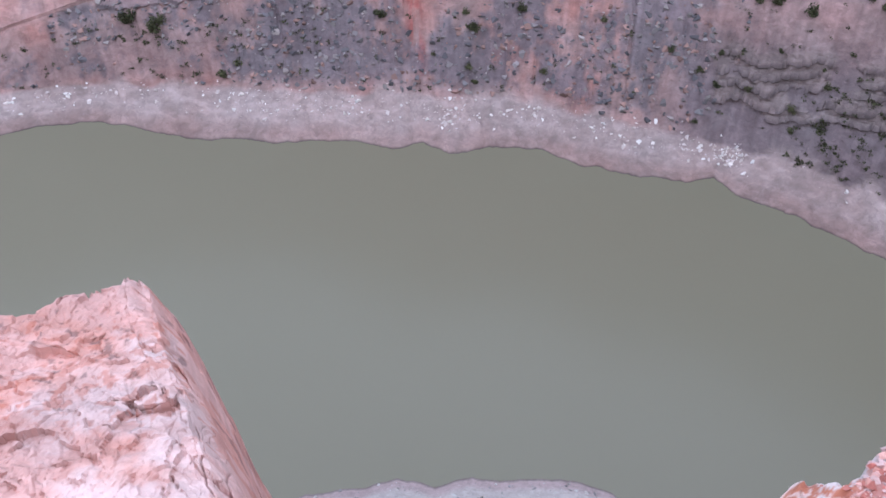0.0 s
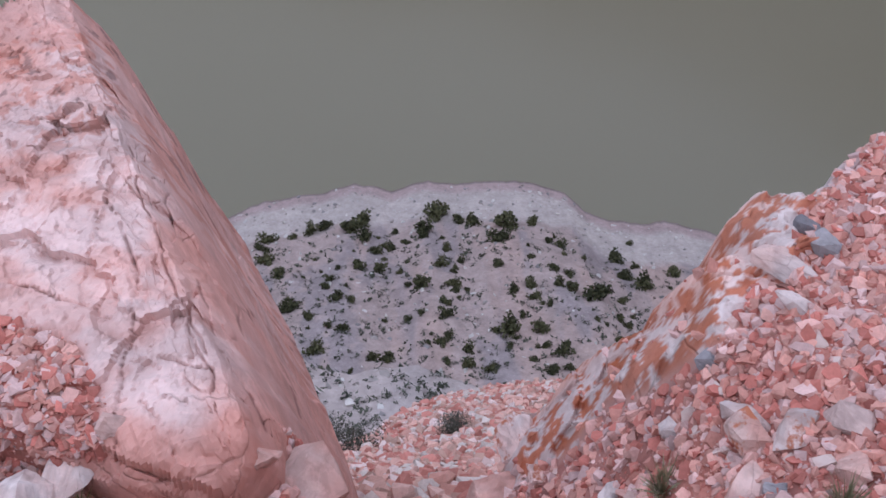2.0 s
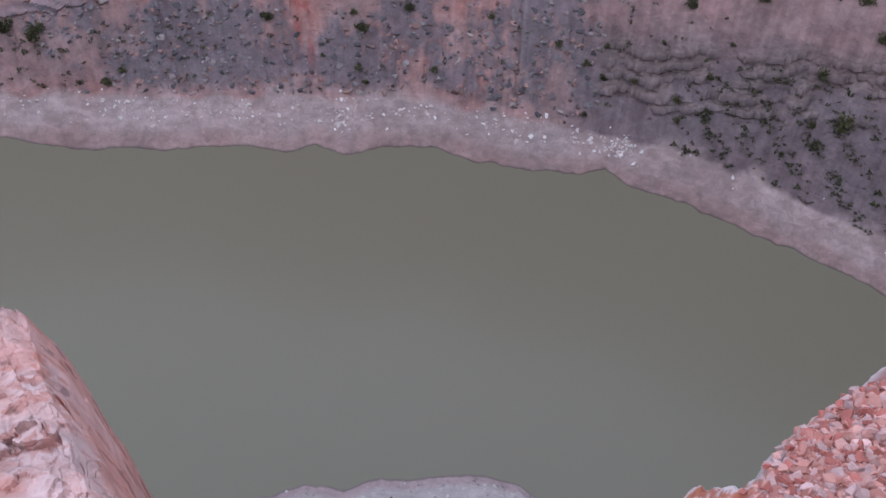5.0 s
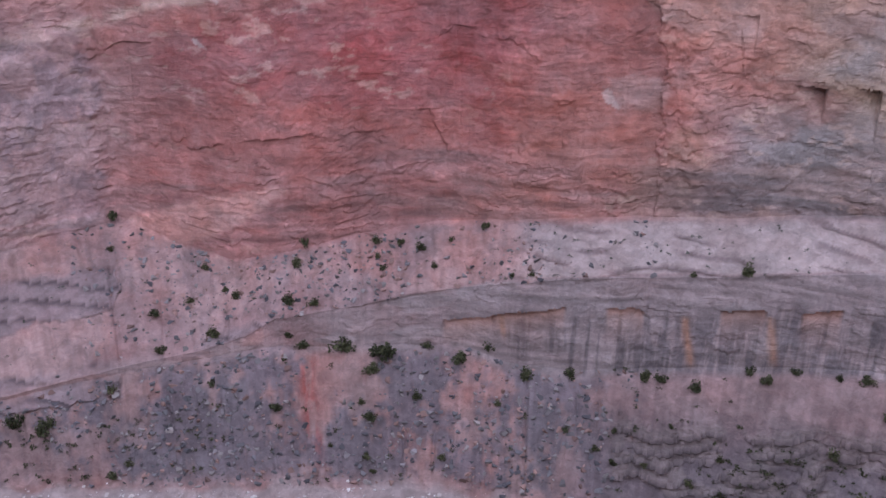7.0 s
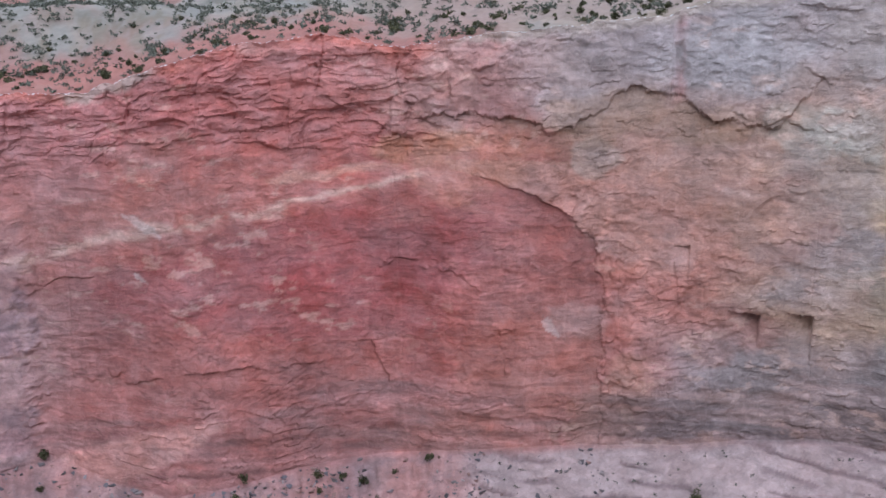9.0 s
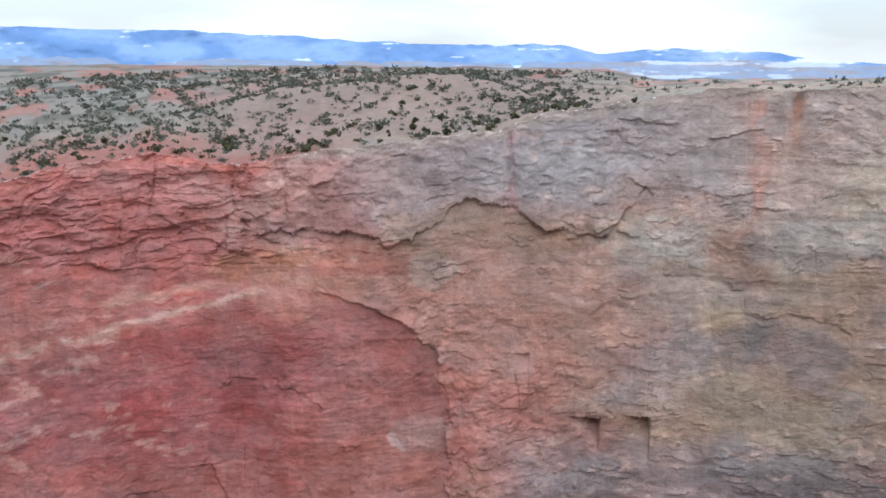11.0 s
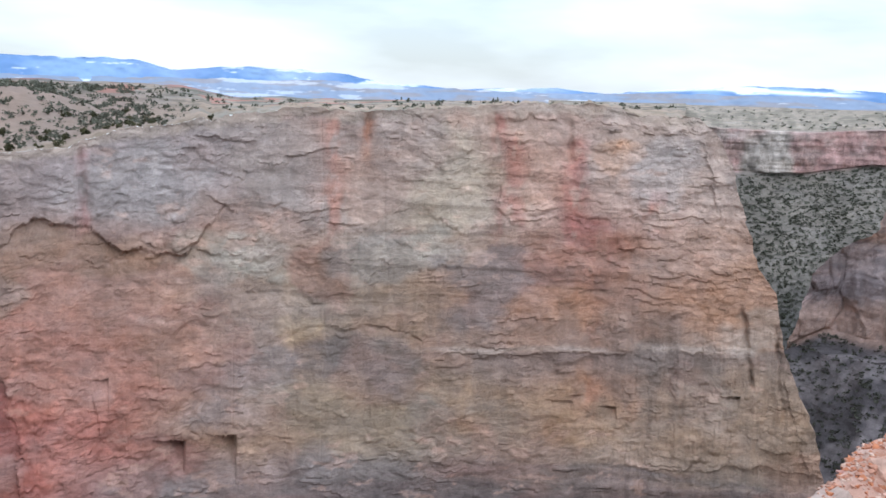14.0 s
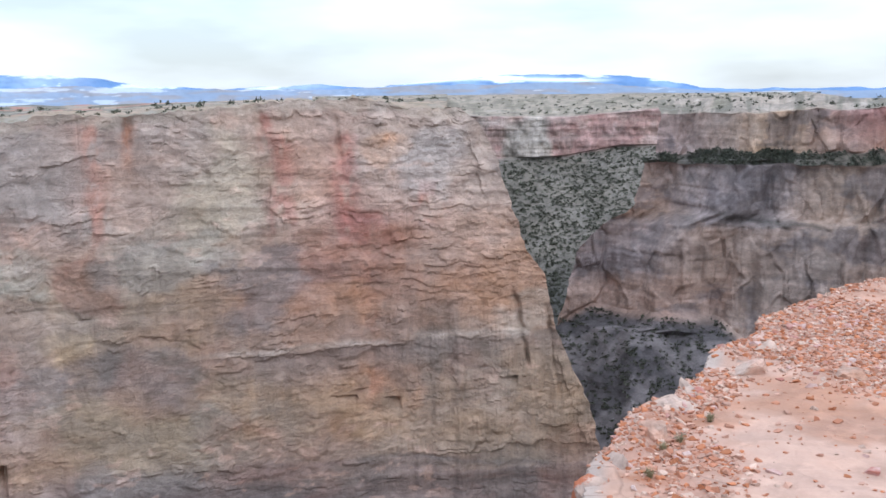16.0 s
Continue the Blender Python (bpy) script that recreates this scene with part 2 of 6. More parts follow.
    links.new(col, bsdf.inputs["Base Color"])
    bsdf.inputs["Roughness"].default_value = 0.92
    bsdf.inputs["Specular IOR Level"].default_value = 0.2
    h = math_node(nodes, links, "ADD", grain, math_node(nodes, links, "MULTIPLY", flake, 0.3))
    h = math_node(nodes, links, "ADD", h, math_node(nodes, links, "MULTIPLY", beds, 0.35))
    h = math_node(nodes, links, "SUBTRACT", h, math_node(nodes, links, "MULTIPLY", crack, cracked))
    bp = nodes.new("ShaderNodeBump")
    bp.inputs["Strength"].default_value, bp.inputs["Distance"].default_value = bump, depth / scale
    links.new(h, bp.inputs["Height"])
    links.new(bp.outputs[0], bsdf.inputs["Normal"])
    return m


M_CLIFF = cliff_rock("weathered_cliff_rock", 1.0, 0.9, 0.8, 0.9)
M_EAST = cliff_rock("weathered_side_canyon_rock", 0.8, 1.1, swirl=1.2)
M_TALUS = tinted("talus_and_soil", 0.25, 1.6, 0.16, 0.6, 0.5, speckle=0.25)
M_PLATEAU = tinted("plateau_soil", 0.03, 0.25, 0.14, 0.4, 0.6)
M_LEDGE = cliff_rock("pink_limestone", 9.0, 0.75, 0.9, 0.3, 0.02, swirl=1.2, cracked=0.2)
M_BLOCK = cliff_rock("limestone_block", 24.0, 1.0, 0.7, 0.35, 0.012, swirl=1.2)
M_LICHEN = cliff_rock("lichen_covered_limestone_block", 24.0, 1.0, 0.7, 0.35, 0.012, 0.85, swirl=1.2)
M_MOUNTAIN = tinted("haze_tinted_mountain", 0.004, 0.02, 0.06, 0.1, 5.0)


def plain_varied(name, low, high, scale, rough=0.85, random_amount=0.25, subsurface=None):
    """A colour between low and high by fine noise and by the object."""
    m, nodes, links, bsdf = node_material(name)
    geo = nodes.new("ShaderNodeNewGeometry")
    info = nodes.new("ShaderNodeObjectInfo")
    n = noise_node(nodes, links, geo.outputs["Position"], scale, 3)
    f = math_node(nodes, links, "ADD", ranged(nodes, links, n, 0.3, 0.7, 0, 1), ranged(nodes, links, info.outputs["Random"], 0, 1, -random_amount, random_amount))
    f = math_node(nodes, links, "ADD", f, ranged(nodes, links, geo.outputs["Random Per Island"], 0, 1, -random_amount, random_amount))
    r = nodes.new("ShaderNodeValToRGB")
    r.color_ramp.elements[0].color = (*low, 1)
    r.color_ramp.elements[1].color = (*high, 1)
    links.new(f, r.inputs[0])
    links.new(r.outputs[0], bsdf.inputs["Base Color"])
    bsdf.inputs["Roughness"].default_value = rough
    bsdf.inputs["Specular IOR Level"].default_value = 0.2
    return m


M_JUNIPER = plain_varied("juniper_foliage", (0.026, 0.029, 0.014), (0.098, 0.094, 0.045), 1.5)
M_SAGE = plain_varied("sagebrush_foliage", (0.045, 0.05, 0.04), (0.125, 0.13, 0.095), 1.2)
M_SHRUB = plain_varied("grey_shrub_foliage", (0.045, 0.045, 0.038), (0.14, 0.13, 0.10), 20)
M_BARK = plain_varied("juniper_bark", (0.10, 0.08, 0.06), (0.2, 0.16, 0.13), 8)

# murky lake water: fine ripples over a silty body
M_WATER, nodes, links, bsdf = node_material("murky_lake_water")
geo = nodes.new("ShaderNodeNewGeometry")
n = noise_node(nodes, links, geo.outputs["Position"], 0.012, 3)
r = nodes.new("ShaderNodeValToRGB")
r.color_ramp.elements[0].color, r.color_ramp.elements[1].color = (0.156, 0.141, 0.097, 1), (0.169, 0.156, 0.112, 1)
links.new(n, r.inputs[0])
links.new(r.outputs[0], bsdf.inputs["Base Color"])
bsdf.inputs["Roughness"].default_value, bsdf.inputs["IOR"].default_value = 0.22, 1.33
bp = nodes.new("ShaderNodeBump")
bp.inputs["Strength"].default_value, bp.inputs["Distance"].default_value = 0.12, 0.05
links.new(noise_node(nodes, links, geo.outputs["Position"], 1.3, 3), bp.inputs["Height"])
links.new(bp.outputs[0], bsdf.inputs["Normal"])

# ---- the canyon: sheets that rise from the water in steps, az in degrees to the left of north ----
def sheet(az, d0, z0, segments):
    """Rows of distance and height over az; each segment climbs at a slope until it shows under an angle el, in so many rows."""
    d, z = np.array(d0, float) + az * 0, np.array(z0, float) + az * 0
    ds, zs, part_no = [d], [z], [0.0]
    for k, (el, slope, rows) in enumerate(segments):
        tan_e, tan_s = np.tan(np.radians(el + az * 0)), np.tan(np.radians(slope + az * 0))
        d1 = (EYE - z + d * tan_s) / (tan_s - tan_e)
        z1 = z + (d1 - d) * tan_s
        for t in np.arange(1, rows + 1) / rows:
            ds.append(d + (d1 - d) * t)
            zs.append(z + (z1 - z) * t)
            part_no.append(k + t)
        d, z = d1, z1
    return np.array(ds), np.array(zs), np.array(part_no)


def polar(az, d, z):
    a = np.radians(az)
    return np.stack([-np.sin(a) * d, np.cos(a) * d, z], -1)


def el_of(d, z):
    return np.degrees(np.arctan2(z - EYE, d))


def shore_d(az):
    d = line(az, (36, 268), (28.4, 262.5), (26.3, 262), (22.8, 256), (20.3, 248), (17.9, 241), (15.2, 236.6), (12.3, 232.5), (8.9, 231), (4.3, 225), (2.2, 227), (0.4, 222.3), (-2.3, 224.6), (-6.2, 224.6), (-7.4, 221), (-12.9, 218), (-16, 219), (-17.7, 223), (-19.5, 218), (-23.4, 215.5), (-27.4, 212), (-31.5, 210), (-38.2, 206), (-60, 232))
    return d + 0.8 * fbm(az * 0.8, az * 0, 3.1, 4, 21)


def bed_rise(az):
    """How high the beds stand over their level in the west, in metres: they bend up and then run level."""
    return line(az, (36, -14), (13, -6.5), (4, -2.5), (-6, 0), (-20, 1.0), (-40, 0), (-60, -1))


def cleft(az, el, at, top, foot, width, lean=0.0):
    """A vertical joint at az, open between two angles."""
    a = at + lean * (el - top)
    return np.exp(-((az - a) / width) ** 2) * step(foot - 0.4, foot + 0.4, el) * step(top + 0.4, top - 0.2, el)


CAP_FOOT = ((-3, -10), (-6, -9.4), (-8.3, -8.6), (-10.7, -8.1), (-12.5, -8.25), (-13.9, -8.8), (-15.5, -9.05), (-16.8, -7.75), (-17.6, -7.0), (-19.1, -6.7), (-20.9, -6.75), (-21.9, -7.4), (-22.6, -7.9), (-24, -7.85), (-25.1, -8.25), (-26.2, -7.6), (-27.6, -6.3), (-28.9, -5.0), (-29.6, -6.0), (-31.7, -6.4), (-34.5, -7.0), (-37.3, -5.6), (-40, -6.6), (-44.8, -5.6), (-48.4, -6.9), (-60, -6.3))
OUTCROPS = ([(21, -26.8), (13.1, -26.6), (12.6, -27.8), (13.4, -28.9), (21, -29)], [(21, -30.9), (19.8, -31.05), (16.9, -31.35), (13.8, -31.46), (13.4, -32.2), (13.8, -33), (17.2, -32.95), (21, -32.9)], [(8, -30.7), (4.3, -30.3), (4.1, -31.6), (7.4, -31.9), (8.6, -31.5)])
RAMP = [(11.9, -24.4), (8.8, -24.0), (4.1, -23.5), (2.9, -23.9), (4.9, -25.0), (6.8, -25.7), (9, -26.2), (11.8, -25.9)]
WALL_EL = dict(
    ring=((30, -35), (20.7, -36.4), (14.4, -37.6), (7.5, -38.5), (-3.5, -39.2), (-11, -39.8), (-16.5, -40.1), (-26.4, -40.5), (-34.2, -41.5), (-60, -38)),
    band_foot=((30, -33), (20, -32.2), (13, -32), (9, -31.9), (4.1, -31.7), (0.8, -31.9), (-7.1, -32.1), (-9.5, -32.8), (-13.3, -33.06), (-22, -32), (-30.5, -30.6), (-60, -30)),
    band_top=((30, -32.8), (20, -32), (13, -31.7), (9, -31.5), (6, -31), (4.3, -30.3), (-0.7, -29.9), (-6, -29.1), (-12.6, -28.45), (-22, -27.5), (-29.7, -26.1), (-60, -25.8)),
    cliff_foot=((30, -26), (17, -24.9), (12.3, -24.3), (9, -26), (6.3, -27.1), (3.1, -26.9), (-0.8, -26.2), (-6, -25.6), (-12.5, -25.3), (-21.8, -24.5), (-29.1, -23.3), (-60, -22.8)),
    rim=((30, -7.5), (12.8, -6.9), (9.4, -7.0), (6.2, -5.9), (2, -4.8), (-2.6, -4.2), (-6.4, -4.9), (-9.3, -4.35), (-15, -3.6), (-20.1, -3.0), (-22.5, -2.1), (-26.5, -1.5), (-31.6, -0.75), (-34.7, -0.85), (-41.3, -0.3), (-46.5, -0.05), (-48.2, -0.6), (-60, -0.75)))


LEVEL_EDGES_WEST = (
    (1.3, 1.2, 0.6, [(12.86, -7.51), (9.51, -7.83), (8.09, -8.63)]),
    (1.0, 0.8, 0.5, [(8.15, -9.6), (7.31, -9.15), (6.19, -8.77)]),
    (1.1, 1.0, 0.5, [(4.37, -7.19), (1.77, -6.61)]),
    (1.0, 0.8, 0.5, [(-4.24, -7.7), (-4.96, -8.37), (-5.46, -9.03)]),
    (1.5, 0.6, 0.7, [(-10.36, -5.94), (-11.52, -5.64)]),
    (1.0, 0.8, 0.5, [(13.66, -16.88), (11.17, -15.94), (9.53, -15.91)]),
    (1.5, 1.6, 0.8, [(8.08, -21.49), (5.6, -21.26), (1.71, -20.93), (1.12, -21.16)]),
    (0.9, 0.8, 0.6, [(-0.1, -21.16), (-2.25, -20.84)]),
    (1.0, 0.9, 0.6, [(-3.49, -20.01), (-5.58, -19.81)]),
)
LEVEL_EDGES_LOW = (
    (-1.2, -1.0, 0.5, [(-2.3, -21.24), (-2.47, -22.16), (-2.89, -22.63), (-6.57, -22.46)]),
    (1.0, 0.9, 0.5, [(-5.42, -16.14), (-6.27, -15.51), (-7.33, -15.74)]),
    (1.2, 1.2, 0.5, [(-7.85, -16.21), (-9.46, -16.37), (-10.79, -17.28)]),
    (1.3, 0.8, 0.6, [(13.38, -22.78), (10.58, -22.55)]),
    (1.1, 0.6, 0.6, [(-17.82, -21.91), (-19.33, -21.64)]),
    (0.9, 0.5, 0.5, [(-21.77, -20.77), (-25.55, -20.3)]),
    (0.9, 0.5, 0.4, [(-11.69, -19.18), (-12.89, -19.21)]),
    (0.9, 0.6, 0.5, [(-19.13, -20.29), (-19.81, -20.47), (-20.46, -20.31)]),
    (1.3, 1.0, 0.5, [(13.02, -21.84), (11.06, -21.54), (8.47, -20.84)]),
    (1.0, 0.7, 0.4, [(-11.42, -15.17), (-12.65, -16.02), (-14.49, -16.83)]),
)
LEVEL_EDGES_TOP = (
    (1.2, 0.7, 0.6, [(-26.15, -2.33), (-29.01, -2.55)]),
    (1.1, 0.7, 0.5, [(-30.39, -3.28), (-33.22, -2.76)]),
    (1.0, 0.6, 0.5, [(-36.38, -4.22), (-39.29, -3.99)]),
    (1.2, 0.7, 0.6, [(-41.88, -1.01), (-44.49, -0.86)]),
    (1.3, 0.8, 0.6, [(-47.11, -1.49), (-51.39, -1.28)]),
    (1.3, 0.8, 0.6, [(-47.98, -7.27), (-50.16, -7.06)]),
    (1.2, 0.6, 0.6, [(-46.28, -3.32), (-48.31, -3.4)]),
    (1.0, 0.6, 0.5, [(-42.83, -6.2), (-44.0, -6.04)]),
    (1.6, 0.5, 0.8, [(-44.82, -15.16), (-46.41, -15.01)]),
)
LEVEL_EDGES_PROW = (
    (1.8, 0.6, 0.9, [(-52.45, -14.51), (-53.94, -14.03)]),
    (1.2, 0.6, 0.6, [(-55.73, -16.77), (-57.14, -16.52)]),
    (1.0, 0.7, 0.5, [(-35.04, -11.76), (-37.25, -12.07), (-39.64, -13.96)]),
    (1.1, 0.8, 0.5, [(-30.26, -10.95), (-31.7, -10.41), (-32.57, -10.71)]),
    (1.0, 0.7, 0.5, [(-42.01, -11.33), (-43.2, -11.16)]),
    (1.0, 0.4, 0.5, [(-40.83, -13.2), (-45.61, -12.83), (-50.92, -12.53), (-54.66, -12.05)]),
    (1.2, 0.4, 0.6, [(-34.85, -18.53), (-41.49, -18.7), (-45.74, -18.79), (-51.72, -18.17), (-58.32, -17.43)]),
    (1.0, 0.6, 0.4, [(-26.75, -5.33), (-28.11, -6.11), (-30.64, -5.57)]),
    (1.2, 0.7, 0.5, [(-24.76, -8.24), (-26.13, -8.0), (-28.89, -8.49)]),
    (0.9, 0.6, 0.5, [(-37.84, -9.31), (-39.31, -9.01)]),
    (1.1, 0.7, 0.5, [(-48.08, -5.67), (-50.13, -6.19)]),
)
UPRIGHT_EDGES = (
    (1.2, 0.6, [(3.76, -7.34), (4.02, -8.75)]),
    (1.6, 0.8, [(-0.81, -5.86), (-0.86, -7.2), (-0.72, -9.49)]),
    (1.8, 0.9, [(-6.34, -5.0), (-6.05, -6.64), (-5.93, -9.15)]),
    (1.4, 0.7, [(-9.07, -4.81), (-9.01, -7.48)]),
    (1.6, 0.6, [(8.36, -7.32), (8.45, -10.5)]),
    (1.1, 0.4, [(-21.15, -15.28), (-21.45, -18.18), (-21.92, -21.6)]),
    (1.0, 0.4, [(-11.75, -19.18), (-12.31, -21.59)]),
    (1.0, 0.4, [(-4.97, -19.86), (-6.26, -22.6)]),
    (1.2, 0.6, [(-53.86, -13.52), (-53.82, -15.22), (-54.33, -17.71)]),
    (1.4, 0.7, [(-56.7, -13.33), (-57.07, -14.99), (-58.05, -17.68)]),
    (1.2, 0.5, [(-50.92, -12.53), (-51.31, -15.09), (-52.0, -17.88)]),
    (1.1, 0.5, [(-41.92, -4.02), (-41.64, -5.48), (-42.53, -6.35)]),
    (1.2, 0.6, [(-51.97, -1.7), (-52.65, -4.68), (-53.18, -7.25)]),
    (1.2, 0.5, [(-53.84, -2.65), (-54.22, -5.21)]),
)
PATCHES_RED = (
    (11.5, -10.3, 3.6, 2.6, 176, 126, 120, 0.5),
    (6.9, -9.7, 1.8, 1.2, 188, 140, 128, 0.5),
    (-7.7, -6.8, 1.8, 2.0, 178, 140, 128, 0.6),
    (-4.2, -11.7, 3.0, 0.25, 204, 172, 150, 0.4),
    (-8.3, -10.0, 1.8, 1.2, 184, 140, 112, 0.5),
    (-10.7, -10.8, 2.4, 1.8, 180, 128, 106, 0.5),
    (-4.8, -14.9, 5.4, 2.0, 150, 82, 82, 0.5),
    (-9.3, -17.8, 1.8, 1.8, 176, 106, 96, 0.5),
    (-0.5, -17.4, 8.0, 1.8, 160, 92, 90, 0.4),
    (-4.7, -21.3, 2.2, 1.3, 168, 112, 104, 0.5),
    (-7.2, -21.3, 1.6, 1.5, 172, 98, 92, 0.4),
    (-12.8, -22.7, 3.8, 1.2, 172, 116, 102, 0.5),
)
PATCHES_MID = (
    (-17.2, -10.5, 1.3, 0.9, 176, 170, 156, 0.35),
    (-15.5, -19.3, 0.9, 0.7, 186, 166, 156, 0.3),
    (-15.3, -7.5, 2.4, 1.2, 186, 172, 166, 0.5),
    (-23.6, -3.9, 5.3, 1.8, 162, 150, 148, 0.5),
    (-18.8, -8.3, 5.3, 1.2, 152, 126, 106, 0.6),
    (-27.2, -8.3, 2.7, 1.2, 176, 172, 158, 0.5),
    (-25.7, -13.0, 0.9, 1.8, 190, 158, 136, 0.6),
    (-28.6, -14.7, 2.7, 1.8, 148, 142, 140, 0.6),
    (-19.4, -14.0, 2.4, 1.8, 176, 142, 128, 0.5),
    (-18.8, -18.4, 1.8, 1.8, 176, 132, 120, 0.5),
    (-23.2, -18.6, 2.8, 1.8, 168, 124, 112, 0.5),
    (-18.4, -23.0, 1.9, 1.8, 182, 136, 112, 0.5),
)
PATCHES_TAN = (
    (-29.7, -8.4, 2.1, 1.2, 176, 176, 164, 0.6),
    (-31.4, -11.8, 1.6, 0.9, 196, 170, 136, 0.7),
    (-28.3, -10.9, 2.7, 1.8, 140, 128, 120, 0.5),
    (-33.7, -9.0, 1.8, 1.5, 160, 108, 90, 0.5),
    (-36.7, -12.2, 2.1, 1.3, 178, 150, 122, 0.6),
    (-39.6, -4.6, 1.5, 2.6, 178, 168, 148, 0.4),
    (-37.8, -7.8, 2.7, 1.2, 160, 156, 148, 0.5),
    (-42.6, -9.3, 2.1, 1.6, 126, 120, 120, 0.65),
    (-46.7, -8.9, 2.7, 1.8, 160, 112, 92, 0.55),
    (-45.6, -11.0, 2.4, 1.2, 182, 142, 116, 0.6),
    (-35.5, -13.9, 3.6, 1.5, 124, 118, 118, 0.55),
    (-40.2, -14.2, 1.2, 2.0, 182, 150, 120, 0.5),
)
PATCHES_PROW = (
    (-50.0, -3.0, 2.0, 1.8, 186, 176, 170, 0.6),
    (-47.4, -2.6, 0.9, 1.0, 196, 150, 116, 0.35),
    (-50.8, -9.1, 2.7, 1.5, 170, 132, 110, 0.5),
    (-48.6, -13.8, 1.2, 1.8, 182, 138, 110, 0.5),
    (-52.7, -13.6, 2.1, 1.8, 152, 140, 130, 0.5),
    (-44.2, -16.2, 4.0, 1.8, 166, 138, 112, 0.5),
    (-33.1, -16.7, 4.3, 1.8, 164, 144, 120, 0.5),
    (-54.5, -8.6, 1.8, 2.0, 172, 136, 112, 0.5),
    (-56.0, -11.1, 1.2, 1.2, 176, 166, 154, 0.5),
    (-25.2, -13.0, 2.4, 2.6, 172, 128, 112, 0.5),
    (-23.5, -4.9, 3.2, 1.8, 176, 170, 166, 0.5),
    (-35.8, -4.1, 1.5, 2.0, 178, 148, 132, 0.5),
)


ALCOVES = ((-5.8, -8.8, -30.75, -30.5), (-8.6, -13.0, -30.45, -29.95), (-22.0, -24.4, -29.2, -28.9), (-26.4, -28.4, -28.65, -28.15), (-15.5, -17.6, -29.75, -29.6))


COLS = 1150


def far_wall():
    cols = COLS
    nominal = np.linspace(34, -51, cols)
    seg = [(line(nominal, *WALL_EL["ring"]), 20, 26), (line(nominal, *WALL_EL["band_foot"]), 33, 66), (line(nominal, *WALL_EL["band_top"]), 78, 46),
           (line(nominal, *WALL_EL["cliff_foot"]), 29, 36), (line(nominal, *WALL_EL["rim"]) + 0.10 * fbm(nominal * 2.2, nominal * 0, 1, 5, 37, 0.65) + 0.07 * step(-0.05, 0.05, fbm(nominal * 1.6, nominal * 0, 4, 4, 38)), 81, 270)]
    sd = shore_d(nominal)
    d, z, row = sheet(nominal, sd, 0.0, seg)
    az = np.repeat(nominal[None], len(row), 0)
    el = el_of(d, z)
    v = np.repeat(row[:, None], cols, 1)
    # the prow at the wall's end leans out towards its foot
    corner = line(el, (0, -51.0), (-1.2, -52.4), (-2.9, -53.4), (-5.6, -54.2), (-7.9, -55.0), (-9.1, -55.9), (-11.4, -56.4), (-13.1, -57.0), (-14.8, -57.9), (-16.8, -58.6), (-18.2, -58.9), (-24, -60), (-45, -66))
    corner = corner + 0.12 * fbm(el * 1.4, el * 0, 0.5, 3, 5)
    az = az + (corner + 51) * step(-30, -51, az) ** 1.3
    s = -np.radians(az) * 285.0
    bed = z - bed_rise(az)
    cliff = step(3.85, 4.05, v)
    band = step(1.92, 2.02, v) * step(3.08, 2.95, v)
    rock = np.maximum(cliff, band)
    talus = 1 - rock
    warp = 1.4 * fbm(s / 60, z / 30, 0, 3, 40)
    lay = bed + warp
    # broad swells, slanted facets, sparse ragged flakes, thin beds in places, joints
    red_face = step(-18, -14, az) * step(14, 10, az) * step(-22.5, -21, el) * step(-8, -10.5, el)
    calm = 1 - 0.4 * red_face
    out = 3.0 * fbm(s / 60, z / 80, 1, 3, 3) + 0.28 * fbm(s / 9, z / 4.5, 2, 5, 7, 0.64)
    ws, wz = s + 3 * fbm(s / 14, z / 14, 0, 3, 8), lay + 2.5 * fbm(s / 12, z / 12, 3, 3, 10)
    f1, gap, ident, slant = cells(ws / 17, wz / 8, 11)
    out += calm * (0.5 * (ident - 0.5) + 0.5 * slant) * step(0, 0.3, gap)
    f1, gap2, identb, slantb = cells(ws / 6, wz / 3.4, 12)
    chips = step(-0.1, 0.35, fbm(s / 26, z / 18, 0, 3, 9))
    out += calm * (0.3 + 0.7 * chips) * (0.3 * (identb - 0.5) + 0.3 * slantb) * step(0, 0.2, gap2)
    f1, gap3, identd, slantd = cells(ws / 2.6 + 0.3 * fbm(s / 3, z / 3, 1, 2, 187), wz / 1.5, 188)
    out += (0.1 + 0.9 * chips) * calm * (0.16 * (identd - 0.5) + 0.18 * slantd) * step(0, 0.15, gap3)
    rugged = step(-11, -9, el) * step(-10, -8, az)
    f1, gap, identr, slantr = cells(ws / 9, wz / 5.5, 25)
    out += rugged * ((1.0 * (identr - 0.5) + 1.4 * slantr) * step(0, 0.2, gap) + 0.9 * fbm(s / 9, lay / 2.6, 3, 4, 26, 0.6) + 1.3 * (lattice(np.floor(s / 9 + 1.5 * fbm(s / 20, lay / 4, 2, 3, 45)), np.floor(lay / 2.4 + 0.8 * fbm(s / 14, lay / 6, 5, 3, 46)), np.zeros_like(s), 47) - 0.5) - 0.8 * np.exp(-(fbm(s / 26, z / 40, 8, 3, 44) / 0.035) ** 2))
    buttress = step(12.6, 13.6, az + 1.1 * fbm(s / 9, z / 7, 2, 4, 41, 0.6)) * step(-12.5, -16.5, el)
    out += buttress * (1.3 + 1.2 * fbm(s / 6, z / 12, 3, 4, 42))
    beds = step(0.1, 0.5, fbm(s / 60, z / 26, 5, 3, 13))
    out += beds * calm * (0.3 * fbm(s / 150, lay / 5.5, 0, 3, 1) + 0.18 * fbm(s / 70, lay / 1.9, 0, 3, 2))
    saw = (lay + 0.02 * s + 3.0 * fbm(s / 15, lay / 6, 3, 4, 241, 0.6)) / 3.4 % 1.0
